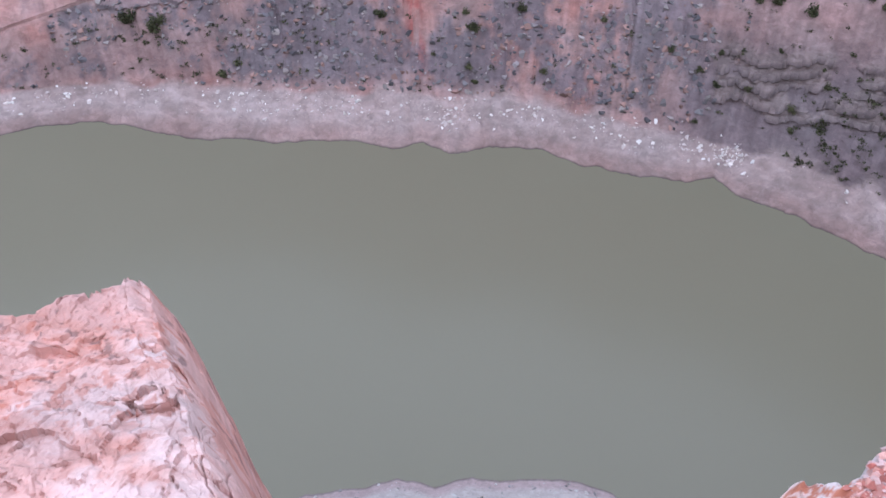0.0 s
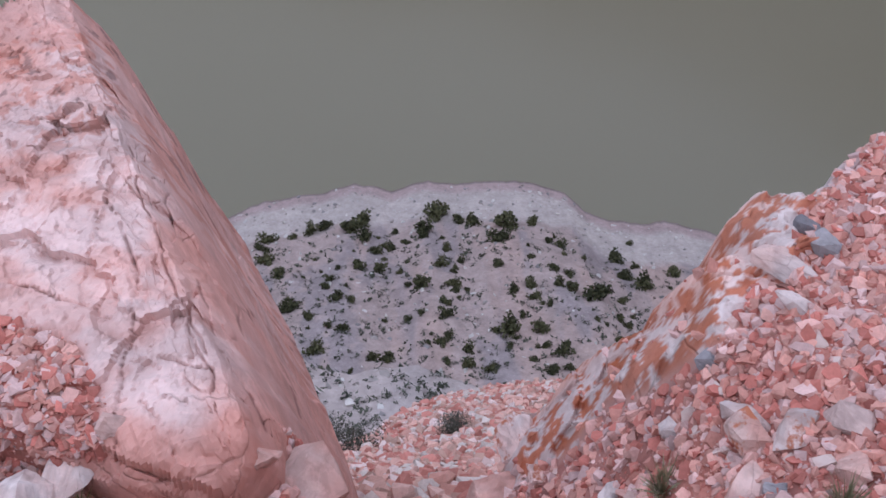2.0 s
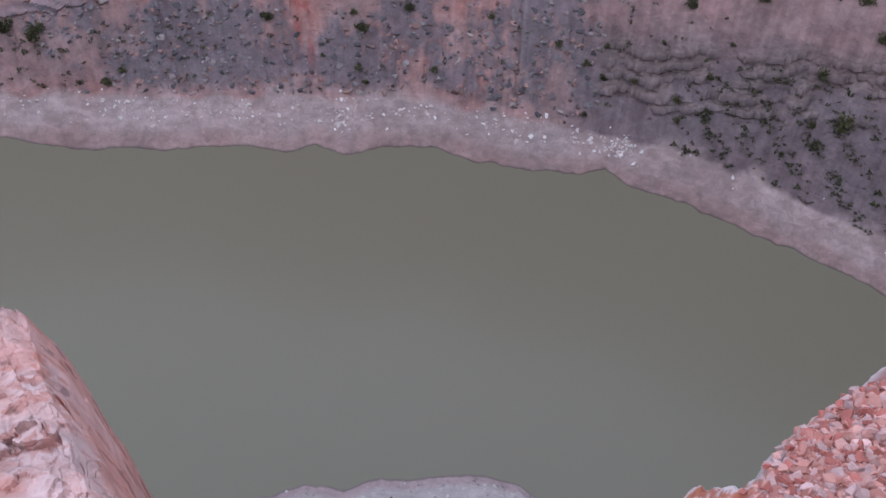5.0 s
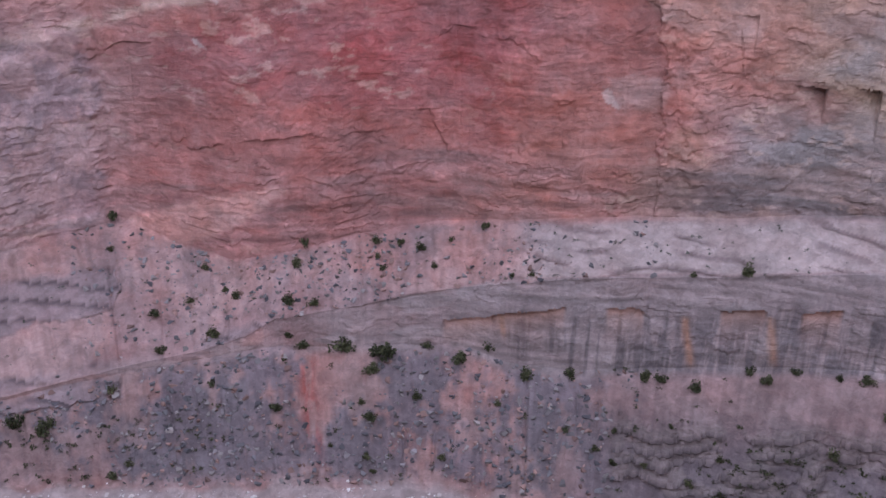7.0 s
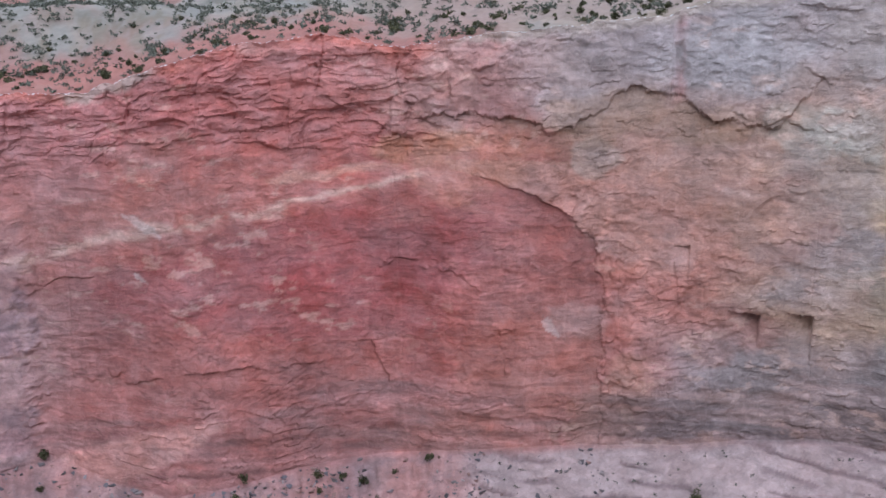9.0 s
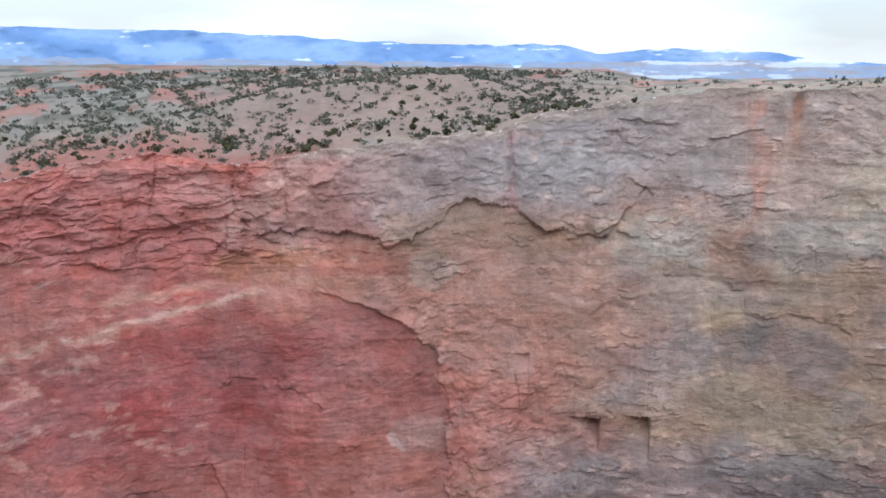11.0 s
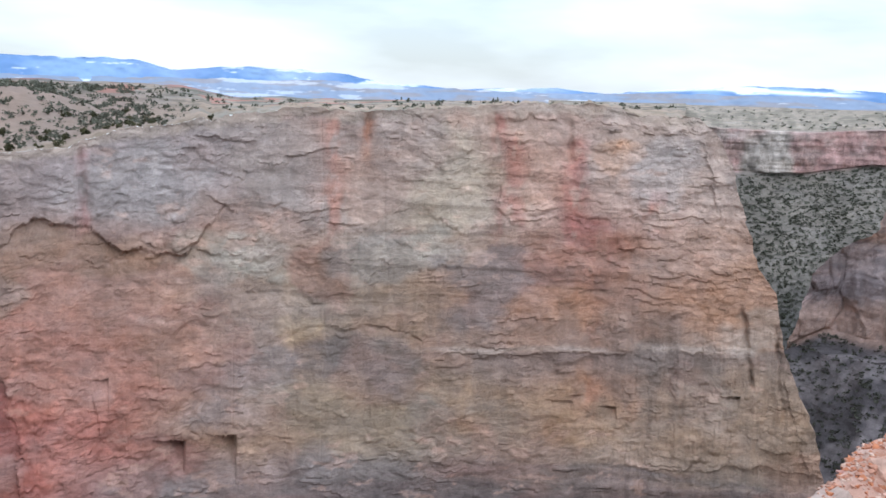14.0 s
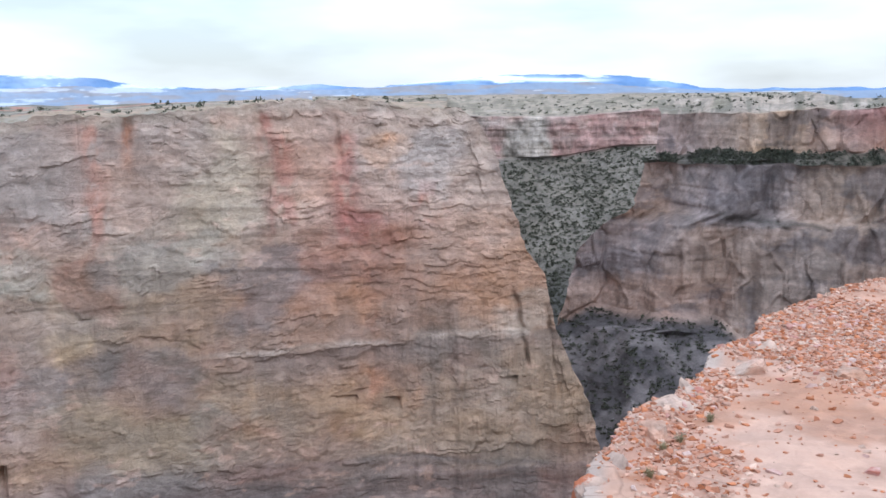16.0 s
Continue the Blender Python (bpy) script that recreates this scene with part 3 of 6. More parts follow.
    out += 0.5 * (1 - 0.6 * red_face) * (1 - saw) * step(0.32, 0.55, fbm(s / 7, lay / 5, 6, 4, 242, 0.6))
    sparse = step(0.0, 0.4, fbm(s / 40, z / 26, 8, 3, 14))
    flake = fbm(s / 32, lay / 15, 0, 5, 21, 0.6)
    out += 0.3 * sparse * calm * (step(-0.03, 0.03, flake - 0.12) + 0.8 * step(-0.03, 0.03, flake + 0.28))
    # dark: mask of shade lines painted along the edges, besides their relief
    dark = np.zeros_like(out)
    ragged = 0.2 * fbm(s / 5, z / 4, 2, 5, 29, 0.62)
    broken = step(-0.35, 0.25, fbm(s / 6, z / 6, 9, 4, 24, 0.6))
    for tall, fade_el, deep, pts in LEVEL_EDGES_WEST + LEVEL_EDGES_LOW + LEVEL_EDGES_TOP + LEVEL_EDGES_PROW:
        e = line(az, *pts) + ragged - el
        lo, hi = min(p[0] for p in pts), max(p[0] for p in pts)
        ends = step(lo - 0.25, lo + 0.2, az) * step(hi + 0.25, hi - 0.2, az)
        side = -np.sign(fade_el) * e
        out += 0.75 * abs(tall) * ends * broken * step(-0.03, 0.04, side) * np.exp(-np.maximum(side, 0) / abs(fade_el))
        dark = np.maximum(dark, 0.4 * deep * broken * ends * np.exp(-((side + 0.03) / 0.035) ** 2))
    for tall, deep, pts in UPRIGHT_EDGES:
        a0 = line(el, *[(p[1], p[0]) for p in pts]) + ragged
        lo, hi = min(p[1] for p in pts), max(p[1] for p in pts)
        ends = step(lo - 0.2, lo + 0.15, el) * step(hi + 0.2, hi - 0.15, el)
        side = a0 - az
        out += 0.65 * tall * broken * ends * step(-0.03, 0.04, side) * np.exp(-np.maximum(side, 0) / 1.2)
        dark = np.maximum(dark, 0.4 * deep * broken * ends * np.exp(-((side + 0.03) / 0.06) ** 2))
    joints = np.abs(fbm(s / 12, z / 85, 2, 3, 4))
    east = step(-28, -46, az)
    out += -1.3 * np.exp(-(joints / 0.035) ** 2) * 0.12
    out += east * (1.3 * fbm(s / 13, z / 90, 4, 4, 6) + 1.5 * fbm(s / 4.5, z / 60, 4, 5, 20, 0.6) * step(-45, -50, az)) * step(-8, -13, el)
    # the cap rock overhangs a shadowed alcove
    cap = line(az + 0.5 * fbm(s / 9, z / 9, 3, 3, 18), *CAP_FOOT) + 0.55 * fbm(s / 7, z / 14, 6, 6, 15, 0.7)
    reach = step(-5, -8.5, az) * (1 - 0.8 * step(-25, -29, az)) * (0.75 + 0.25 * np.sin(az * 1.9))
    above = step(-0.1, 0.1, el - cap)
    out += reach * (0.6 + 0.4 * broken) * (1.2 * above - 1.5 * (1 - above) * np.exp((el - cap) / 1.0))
    # a great slab has fallen from the red face: its edge runs down east of it
    slab = line(el, (-11.0, -9.0), (-11.5, -11.2), (-11.8, -12.2), (-12.3, -13.8), (-13.25, -15.6), (-14.4, -16.8), (-16.1, -17.2), (-18.4, -17.5), (-21.2, -17.6), (-26, -17.8)) + 0.1 * fbm(el * 2, el * 0, 1, 2, 17) + 0.4 * fbm(s / 5, z / 5, 6, 5, 23, 0.65)
    sheet_in = step(-26, -24, el) * step(-11.2, -11.8, el)
    out += sheet_in * (0.35 + 0.65 * broken) * 1.9 * step(0.08, -0.05, az - slab) * np.exp(-np.maximum(slab - az, 0) / 4.0)
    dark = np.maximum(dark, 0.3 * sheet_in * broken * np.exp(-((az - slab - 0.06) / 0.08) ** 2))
    # notches under square overhangs, dark slots, clefts
    for a0, a1, e0, e1, deep in ((-23.9, -25.6, -17.65, -19.3, 6.0), (-26.9, -28.25, -17.4, -20.0, 6.0), (-20.9, -21.8, -14.5, -16.5, 1.6), (-47.3, -48.3, -15.5, -16.4, 2.6), (-53.4, -54.5, -14.4, -15.0, 3.0), (-44.3, -46.0, -15.3, -15.9, 2.0)):
        t_el = np.clip((el - e1) / (e0 - e1), 0, 1)
        out -= deep * t_el * (el < e0) * (el > e1) * np.clip((a0 - az) / (a0 - a1), 0, 1) * step(a1 - 0.05, a1 + 0.05, az)
    CLEFTS = ((8.2, -6.9, -7.9, 0.2, 0), (-6.4, -5.0, -6.4, 0.22, 0.03), (-20.5, -3.2, -6.3, 0.22, 0.12),
              (-34.8, -0.9, -2.6, 0.25, 0), (-41.3, -0.5, -2.4, 0.3, 0.0), (-45.2, -1.2, -3.4, 0.14, 0.1), (-54.3, -10, -14, 0.12, 0.22), (-56.0, -11, -15, 0.1, 0.2))
    hollow = np.zeros_like(out)
    az_w = az + 0.12 * fbm(s / 4, z / 5, 4, 3, 35)
    opened = sum(cleft(az_w, el, *c) for c in CLEFTS) * (0.6 + 0.4 * fbm(s / 5, z / 4, 3, 3, 36))
    out -= 2.4 * np.clip(opened, 0, 1.2)
    fade = step(0, 0.05, v - 3.95)
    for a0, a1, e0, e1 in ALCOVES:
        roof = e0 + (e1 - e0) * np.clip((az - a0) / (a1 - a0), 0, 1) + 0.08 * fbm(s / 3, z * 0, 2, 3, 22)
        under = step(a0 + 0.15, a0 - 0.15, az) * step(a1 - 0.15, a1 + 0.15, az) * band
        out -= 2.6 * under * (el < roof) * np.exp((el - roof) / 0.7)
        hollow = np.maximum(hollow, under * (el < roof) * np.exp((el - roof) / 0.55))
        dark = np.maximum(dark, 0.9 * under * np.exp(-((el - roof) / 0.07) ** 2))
    d = d - out * rock * np.where(v > 3.5, np.clip(fade, 0.15, 1), 0.6 - 0.3 * step(2, 6, az))
    stair = (z - 0.74 * np.clip(-18.6 - az, 0, 14) + 1.3 * fbm(s / 10, z / 6, 0, 5, 30, 0.62)) / 2.2
    ledges = step(-16.2, -17.0, az + 0.5 * fbm(z / 3, z * 0, 2, 2, 32)) * step(-36, -33, az) * step(7, 9, stair * 2.2) * step(21, 18, stair * 2.2)
    ledge_n = (stair % 1.0)
    d = d - talus * step(0.9, 1.3, v) * 1.4 * fbm(s / 14, d / 22, 3, 4, 31)
    ledges = ledges * step(-0.35, 0.15, fbm(s / 9, z / 3, 5, 4, 39, 0.6))
    d = d - talus * ledges * 2.6 * ledge_n ** 1.5
    shelf = step(3.02, 3.1, v) * step(-9, -12, az) * talus
    tread = step(0.55, 0.95, (bed + 1.2 * fbm(s / 26, z / 4, 7, 4, 177)) / 3.1 % 1.0) * step(-0.3, 0.2, fbm(s / 14, z / 4, 9, 3, 178))
    d = d - shelf * 1.1 * tread
    crop_az, crop_el = az + 0.35 * fbm(s / 5, z / 5, 3, 4, 184, 0.6), el + 0.18 * fbm(s / 6, z / 4, 5, 4, 185, 0.6)
    crop = np.maximum.reduce([step(-0.12, 0.15, inside(crop_az, crop_el, o)) for o in OUTCROPS]) * talus
    strata = (z + 0.05 * s + 0.5 * fbm(s / 12, z / 5, 1, 4, 186, 0.6)) / 3.4 % 1.0
    d = d - crop * 1.2
    ramp = step(-0.15, 0.2, inside(crop_az, crop_el, RAMP))
    gully = np.abs(fbm(s / 10, v * 0.9, 7, 3, 33))
    z = z - talus * step(0.95, 1.2, v) * 0.8 * np.exp(-(gully / 0.16) ** 2) * step(-20, -12, az)
    z = z + talus * step(0.1, 0.4, v) * 0.35 * fbm(s / 4, d / 4, 0, 4, 34)
    # ---- colours ----
    wa = az + 1.6 * fbm(s / 30, z / 22, 5, 4, 50)
    we = el + 0.9 * fbm(s / 34, z / 14, 6, 4, 51)
    col = spot(wa, we, 6.0, 2.6, (
        (16, -9, 168, 122, 118), (9, -9, 176, 112, 106), (2, -7, 180, 118, 110), (-6, -7, 182, 126, 116), (-3, -10, 166, 100, 94), (9, -13, 182, 124, 112), (0, -12.3, 184, 120, 106),
        (15, -17, 172, 138, 132), (6, -17, 160, 102, 97), (-2, -15, 156, 96, 92), (-9, -13, 162, 104, 96), (-7, -18, 166, 102, 96), (2, -21, 164, 108, 100), (-12, -17, 168, 112, 103), (-13, -21, 170, 116, 104)))
    col2 = spot(wa, we, 5.0, 2.4, (
        (-13, -6, 166, 146, 138), (-20, -5, 160, 148, 143), (-27, -4, 158, 146, 138), (-16, -10, 168, 128, 112), (-23, -9, 164, 130, 115), (-21, -14, 180, 128, 114), (-21, -19, 182, 120, 108),
        (-28, -12, 170, 145, 129), (-30, -17, 158, 140, 122), (-33, -10, 176, 156, 134), (-35, -4, 178, 160, 150), (-38, -15, 150, 138, 124), (-41, -5, 182, 164, 144), (-42, -11, 164, 136, 116)))
    col3 = spot(wa, we, 5.0, 2.6, (
        (-45, -7, 178, 142, 126), (-50, -5, 178, 160, 148), (-47, -12, 172, 140, 122), (-53, -9, 178, 144, 122), (-45, -17, 160, 136, 116), (-52, -16, 162, 140, 120), (-57, -15, 158, 138, 120),
        (-30, -21, 146, 136, 132), (-20, -22, 152, 132, 128), (-40, -20, 136, 128, 122), (-55, -20, 138, 128, 120)))
    west_edge = line(el, (0, -8.5), (-6, -9.5), (-9, -12), (-13, -17), (-24, -18))
    turn_over = step(4.0, -6.0, wa - west_edge)
    split = step(0.25, -0.25, az - slab) * 0.75 + 0.25 * turn_over
    col = mix(col, col2, np.where((el < -10.5) & (el > -24), split, turn_over))
    col = mix(col, col3, np.maximum(step(-39, -46, wa), step(-17.5, -20, we) * step(-17, -24, wa)))
    # pale bed through the red face and pale scar
    pale = line(az, (16, -15.2), (13.5, -14.8), (9.4, -14.2), (8, -13.85), (4.3, -13.75), (0.8, -13.3), (-2.4, -12.4), (-5.4, -11.9), (-9, -11.0)) + 0.3 * fbm(s / 12, z / 5, 3, 3, 53)
    col = mix(col, rgb(206, 170, 152), 0.8 * np.exp(-((el - pale) / (0.2 + 0.12 * step(0, 6, az))) ** 2) * step(-10, -7, az) * step(-0.6, 0.1, fbm(s / 5, z / 2.5, 8, 4, 54, 0.6)))
    scar_n = 1.2 * fbm(s / 2.5, z / 2.5, 3, 4, 55, 0.6)
    for a, e, wa_, we_, white in ((7.3, -16.15, 0.5, 0.17, 0.85), (7.0, -13.5, 0.8, 0.35, 0.45), (-14.6, -19.0, 0.5, 0.4, 0.4)):
        tilt = (az - a) * 0.75
        scar = ((az - a) / wa_) ** 2 + ((el - e - tilt) / we_) ** 2 + scar_n
        col = mix(col, rgb(204, 190, 180), white * step(1.0, 0.6, scar))
    # brown shade painted under the cap, red and orange runs below the clefts
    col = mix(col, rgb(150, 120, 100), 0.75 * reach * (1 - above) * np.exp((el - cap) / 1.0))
    run_a, run_b = 0.45 * fbm(s / 9, z / 14, 2, 5, 57, 0.62), step(-0.6, 0.2, fbm(s / 3, z / 6, 5, 4, 58, 0.6))
    for a, top, foot, width, tone in ((-20.7, -3.0, -6.6, 0.4, (176, 84, 76)), (-34.7, -0.9, -3.2, 0.35, (190, 112, 66)), (-33.0, -0.9, -7, 0.7, (186, 124, 104)), (-41.4, -0.6, -2.4, 0.45, (150, 68, 66)), (-42.2, -2.0, -7, 0.8, (170, 104, 94)),
                                      (-45.5, -2, -7, 0.6, (172, 100, 90)), (-46.5, -6, -8, 1.2, (166, 88, 80)), (-47.8, -2.0, -3.5, 0.5, (200, 150, 112)), (-49.6, -4.5, -6, 0.9, (180, 104, 84)), (-46.8, -8, -16, 0.6, (186, 132, 106))):
        run = np.exp(-((az - a + run_a) / width) ** 2) * step(foot - 1.2, foot + 0.8, el) * step(top + 0.5, top - 0.1, el)
        col = mix(col, rgb(*tone), 0.55 * run * run_b)
    blotch = 0.9 * fbm(s / 9, lay / 6, 20, 5, 174, 0.6)
    for a, e, ra, re, r, g, b, k in PATCHES_RED + PATCHES_MID + PATCHES_TAN + PATCHES_PROW:
        far = ((wa - a) / (ra * 1.15)) ** 2 + ((we - e) / (re * 1.15)) ** 2 + blotch
        col = mix(col, rgb(r, g, b), 0.95 * k * step(1.4, 0.45, far))
    col = mix(col, mix(rgb(178, 146, 142) + col * 0, rgb(142, 122, 124), step(-0.2, 0.4, fbm(s / 5, z / 9, 3, 5, 43, 0.6))), 0.7 * buttress)
    # desert varnish in streaks, grey beds at the foot, fine banding
    streak = fbm(s / 3.0, z / 34, 9, 4, 60)
    varnish = step(0.05, 0.6, fbm(s / 34, z / 26, 3, 3, 61) + 0.3 * streak) * step(-27, -33, az) * step(-6, -8.5, el)
    col = mix(col, rgb(120, 114, 110), 0.35 * varnish)
    grey_top = line(az, (16, -23.1), (7.6, -22.7), (3, -22.5), (-2, -22.15), (-7.9, -21.75), (-13.3, -21.9), (-24, -21.3), (-30, -20.4), (-40, -18.7), (-60, -18.6)) + 0.35 * fbm(s / 20, z / 9, 2, 3, 62)
    low = step(0.5, -0.9, el - grey_top + 0.5 * fbm(s / 30, lay / 1.5, 3, 4, 64))
    col = mix(col, mix(mix(mix(rgb(168, 128, 124) + col * 0, rgb(158, 132, 124), step(-12, -20, az)), rgb(128, 117, 114), step(-28, -36, az)), rgb(128, 114, 111), step(-0.2, 0.4, fbm(s / 25, bed / 3, 2, 3, 63))), (0.45 + 0.3 * step(-14, -22, az)) * low * (1 - 0.6 * step(-0.1, 0.4, fbm(s / 18, bed / 7, 4, 3, 65)) * step(-20, -12, az)))
    col = mix(col, rgb(122, 112, 108), 0.6 * np.exp(-((el - grey_top) / 0.16) ** 2) * step(-24, -30, az))
    fine = fbm(s / 70, lay / 2.4, 1, 2, 66)
    mottle = 0.15 * fbm(s / 14, z / 10, 4, 5, 67, 0.65) + 0.04 * fbm(s / 2.0, z / 30, 7, 3, 167) + 0.10 * fbm(s / 3.5, lay / 2.2, 7, 3, 168, 0.6)
    col = col * (1 + 0.2 * fine * (0.1 + 1.3 * low) + 0.16 * low * fbm(s / 40, lay / 0.8, 2, 4, 165, 0.6) + 0.7 * mottle)[..., None]
    chip = step(0.35, 0.6, fbm(s / 4.5, lay / 2.4, 12, 4, 169, 0.6)) * step(-0.1, 0.3, fbm(s / 30, z / 20, 13, 3, 170))
    col = mix(col, rgb(212, 178, 160), 0.35 * chip)
    blush = step(0.1, 0.55, fbm(s / 22, z / 20, 14, 4, 171)) * step(-24, -30, az)
    col = mix(col, rgb(184, 136, 118), 0.2 * blush)
    tick = step(0.46, 0.62, fbm(s / 5, lay / 1.3, 15, 2, 172, 0.6)) * step(-0.05, 0.3, fbm(s / 26, z / 18, 16, 3, 173))
    col = mix(col, rgb(112, 78, 68), 0.15 * tick)
    pale_e = line(az, (-40, -13.1), (-45.6, -12.75), (-51, -12.45), (-57, -11.9)) + 0.12 * fbm(s / 8, z / 4, 2, 4, 182)
    col = mix(col, rgb(196, 182, 170), 0.5 * np.exp(-((el - pale_e - 0.15) / 0.16) ** 2) * step(-36, -40, az) * step(-0.4, 0.2, fbm(s / 12, z / 3, 4, 4, 183)))
    col = mix(col, rgb(124, 114, 110), 0.45 * step(0.1, -0.1, el - pale_e) * step(-1.5, -0.3, el - pale_e) * step(-36, -42, az))
    white_bed = np.exp(-(((el - line(az, (-18, -24.9), (-30, -23.4), (-60, -22.8))) % 0.62) / 0.13) ** 2) * step(-11, -15, az) * step(0, -0.6, el - grey_top + 3.2) * cliff
    col = mix(col, rgb(196, 182, 174), 0.55 * white_bed * step(-0.5, 0.2, fine))
    # thin lines at the edges: their shade is put into the colour
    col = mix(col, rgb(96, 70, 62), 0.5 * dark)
    rim_dirt = step(4.975, 4.995, v + 0.006 + 0.01 * fbm(s / 6, z / 6, 1, 3, 68))
    col = mix(col, mix(rgb(172, 158, 144) + col * 0, rgb(186, 118, 104), step(-11, -7, az) * step(-0.2, 0.3, fbm(s / 20, z * 0, 3, 3, 69))), rim_dirt * 0.7)
    # lower slopes
    soil = mix(rgb(182, 148, 142) + col * 0, rgb(182, 130, 120), 0.6 * step(-0.3, 0.8, fbm(s / 13, d / 16, 2, 5, 70, 0.6) + 0.35 * np.exp(-((az - 1.5) / 5) ** 2) - 0.5 * step(-8, -14, az)))
    soil = mix(soil, rgb(178, 98, 90), 0.85 * step(-0.5, 0.3, fbm(s / 2, d / 5, 8, 4, 179, 0.6)) * np.exp(-((az - 2.3 - 0.3 * fbm(v * 4, v * 0, 1, 2, 71)) / 0.45) ** 2) * step(0.9, 1.3, v) * step(2.1, 1.9, v))
    scree = step(-0.15, 0.5, fbm(s / 16, v * 1.6, 6, 5, 72, 0.6) + 0.3 * fbm(s / 2.2, d / 2.2, 3, 3, 73) + 0.1) * step(0.95, 1.15, v) * (1 - 0.6 * step(1.9, 2.1, v)) * step(-20, -13, az)
    soil = mix(soil, rgb(124, 116, 122), 0.8 * scree)
    soil = mix(soil, rgb(128, 115, 118), 0.85 * step(-12, -17, az) * (1 - 0.65 * step(1.4, 1.8, v)))
    soil = mix(soil, rgb(116, 106, 110), 0.3 * step(1.0, 1.2, v) * step(1.8, 1.5, v) * np.maximum(step(6, 12, az + 2 * fbm(s / 12, d / 12, 3, 4, 164)), 0.6 * step(-10, -14, az)))
    # ledge undersides coloured darker, shade painted along each step
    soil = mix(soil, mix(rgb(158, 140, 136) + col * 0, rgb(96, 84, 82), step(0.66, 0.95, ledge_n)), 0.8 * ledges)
    soil = soil * (1 + 0.16 * fbm(s / 1.4, d / 20, 5, 5, 180, 0.6) + 0.1 * fbm(s / 4, d / 4, 5, 4, 181, 0.6))[..., None]
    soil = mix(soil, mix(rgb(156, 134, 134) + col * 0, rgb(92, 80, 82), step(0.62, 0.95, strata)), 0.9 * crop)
    ring = step(1.05, 0.9, v + 0.08 * fbm(s / 8, v * 3, 4, 3, 74))
    ringcol = mix(rgb(192, 170, 165) + col * 0, rgb(176, 146, 140), step(0.5, 0.1, v) * 0.8)
    ringcol = ringcol * (1 + 0.03 * np.sin(v * 40 + 2 * fbm(s / 30, v, 0, 2, 75)) + 0.08 * fbm(s / 3, d / 1.5, 0, 4, 76))[..., None]
    soil = mix(soil, ringcol, ring)
    soil = mix(soil, rgb(92, 84, 78), step(0.05, 0.0, v) * 0.8)
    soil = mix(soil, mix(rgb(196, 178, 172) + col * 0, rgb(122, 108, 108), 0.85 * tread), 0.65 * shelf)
    streaky = fbm(s / 1.5, z / 16, 4, 5, 77, 0.65)
    wet = fbm(s / 13, z / 14, 6, 4, 175, 0.6)
    bandcol = mix(rgb(170, 150, 147) + col * 0, rgb(120, 108, 109), 0.85 * step(-0.35, 0.45, streaky + 0.7 * wet) * step(-8, -11, az) * step(2.85, 2.45, v + 0.15 * wet))
    bandcol = mix(bandcol, rgb(180, 152, 148), 0.6 * step(2, 8, az))
    bandcol = mix(bandcol, rgb(198, 146, 124), 0.9 * hollow)
    for a, top, foot in ((-20.0, -29.8, -32), (-24.7, -29.2, -31.2), (-9.2, -30.6, -31.4)):
        bandcol = mix(bandcol, rgb(190, 140, 112), 0.7 * np.exp(-((az - a - 0.25 * (el - top) + 0.15 * streaky) / 0.22) ** 2) * step(foot - 0.5, foot + 0.3, el) * step(top + 0.2, top, el))
    bandcol = bandcol * (1 + 0.22 * fbm(s / 60, bed / 1.2, 1, 4, 79))[..., None]
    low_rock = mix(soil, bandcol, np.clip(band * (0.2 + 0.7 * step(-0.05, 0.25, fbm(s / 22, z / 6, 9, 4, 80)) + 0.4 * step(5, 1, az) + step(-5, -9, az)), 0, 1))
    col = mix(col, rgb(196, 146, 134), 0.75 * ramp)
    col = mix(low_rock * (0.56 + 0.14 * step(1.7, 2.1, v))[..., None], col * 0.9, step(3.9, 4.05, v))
    # the wall turns back at the prow, and its foot goes under the water
    p = polar(az, d, z)
    back = [p[:, -1:] + (p[:, -1:] * np.array([1, 1, 0])) * k + np.array([-90 * k * k, 60 * k, 0]) for k in (0.01, 0.05, 0.15, 0.4)]
    p = np.concatenate([p] + back, 1)
    col = np.concatenate([col] + [col[:, -1:]] * 4, 1)
    foot = p[:1] * np.array([0.975, 0.975, 1]) + np.array([0, 0, -4.0])
    p, col = np.concatenate([foot, p], 0), np.concatenate([col[:1], col], 0)
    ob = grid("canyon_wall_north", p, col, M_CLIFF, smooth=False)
    return tagged(ob, "tall red and grey banded canyon cliff above talus slopes", "cliff", kind="structure"), p


wall, WALL = far_wall()
RIM = WALL[-1, :COLS]            # the rim, west to east
RIM_AZ = np.degrees(np.arctan2(-RIM[:, 0], RIM[:, 1]))[::-1]
RIM_D = np.hypot(RIM[:, 0], RIM[:, 1])[::-1]
RIM_Z = RIM[:, 2][::-1]


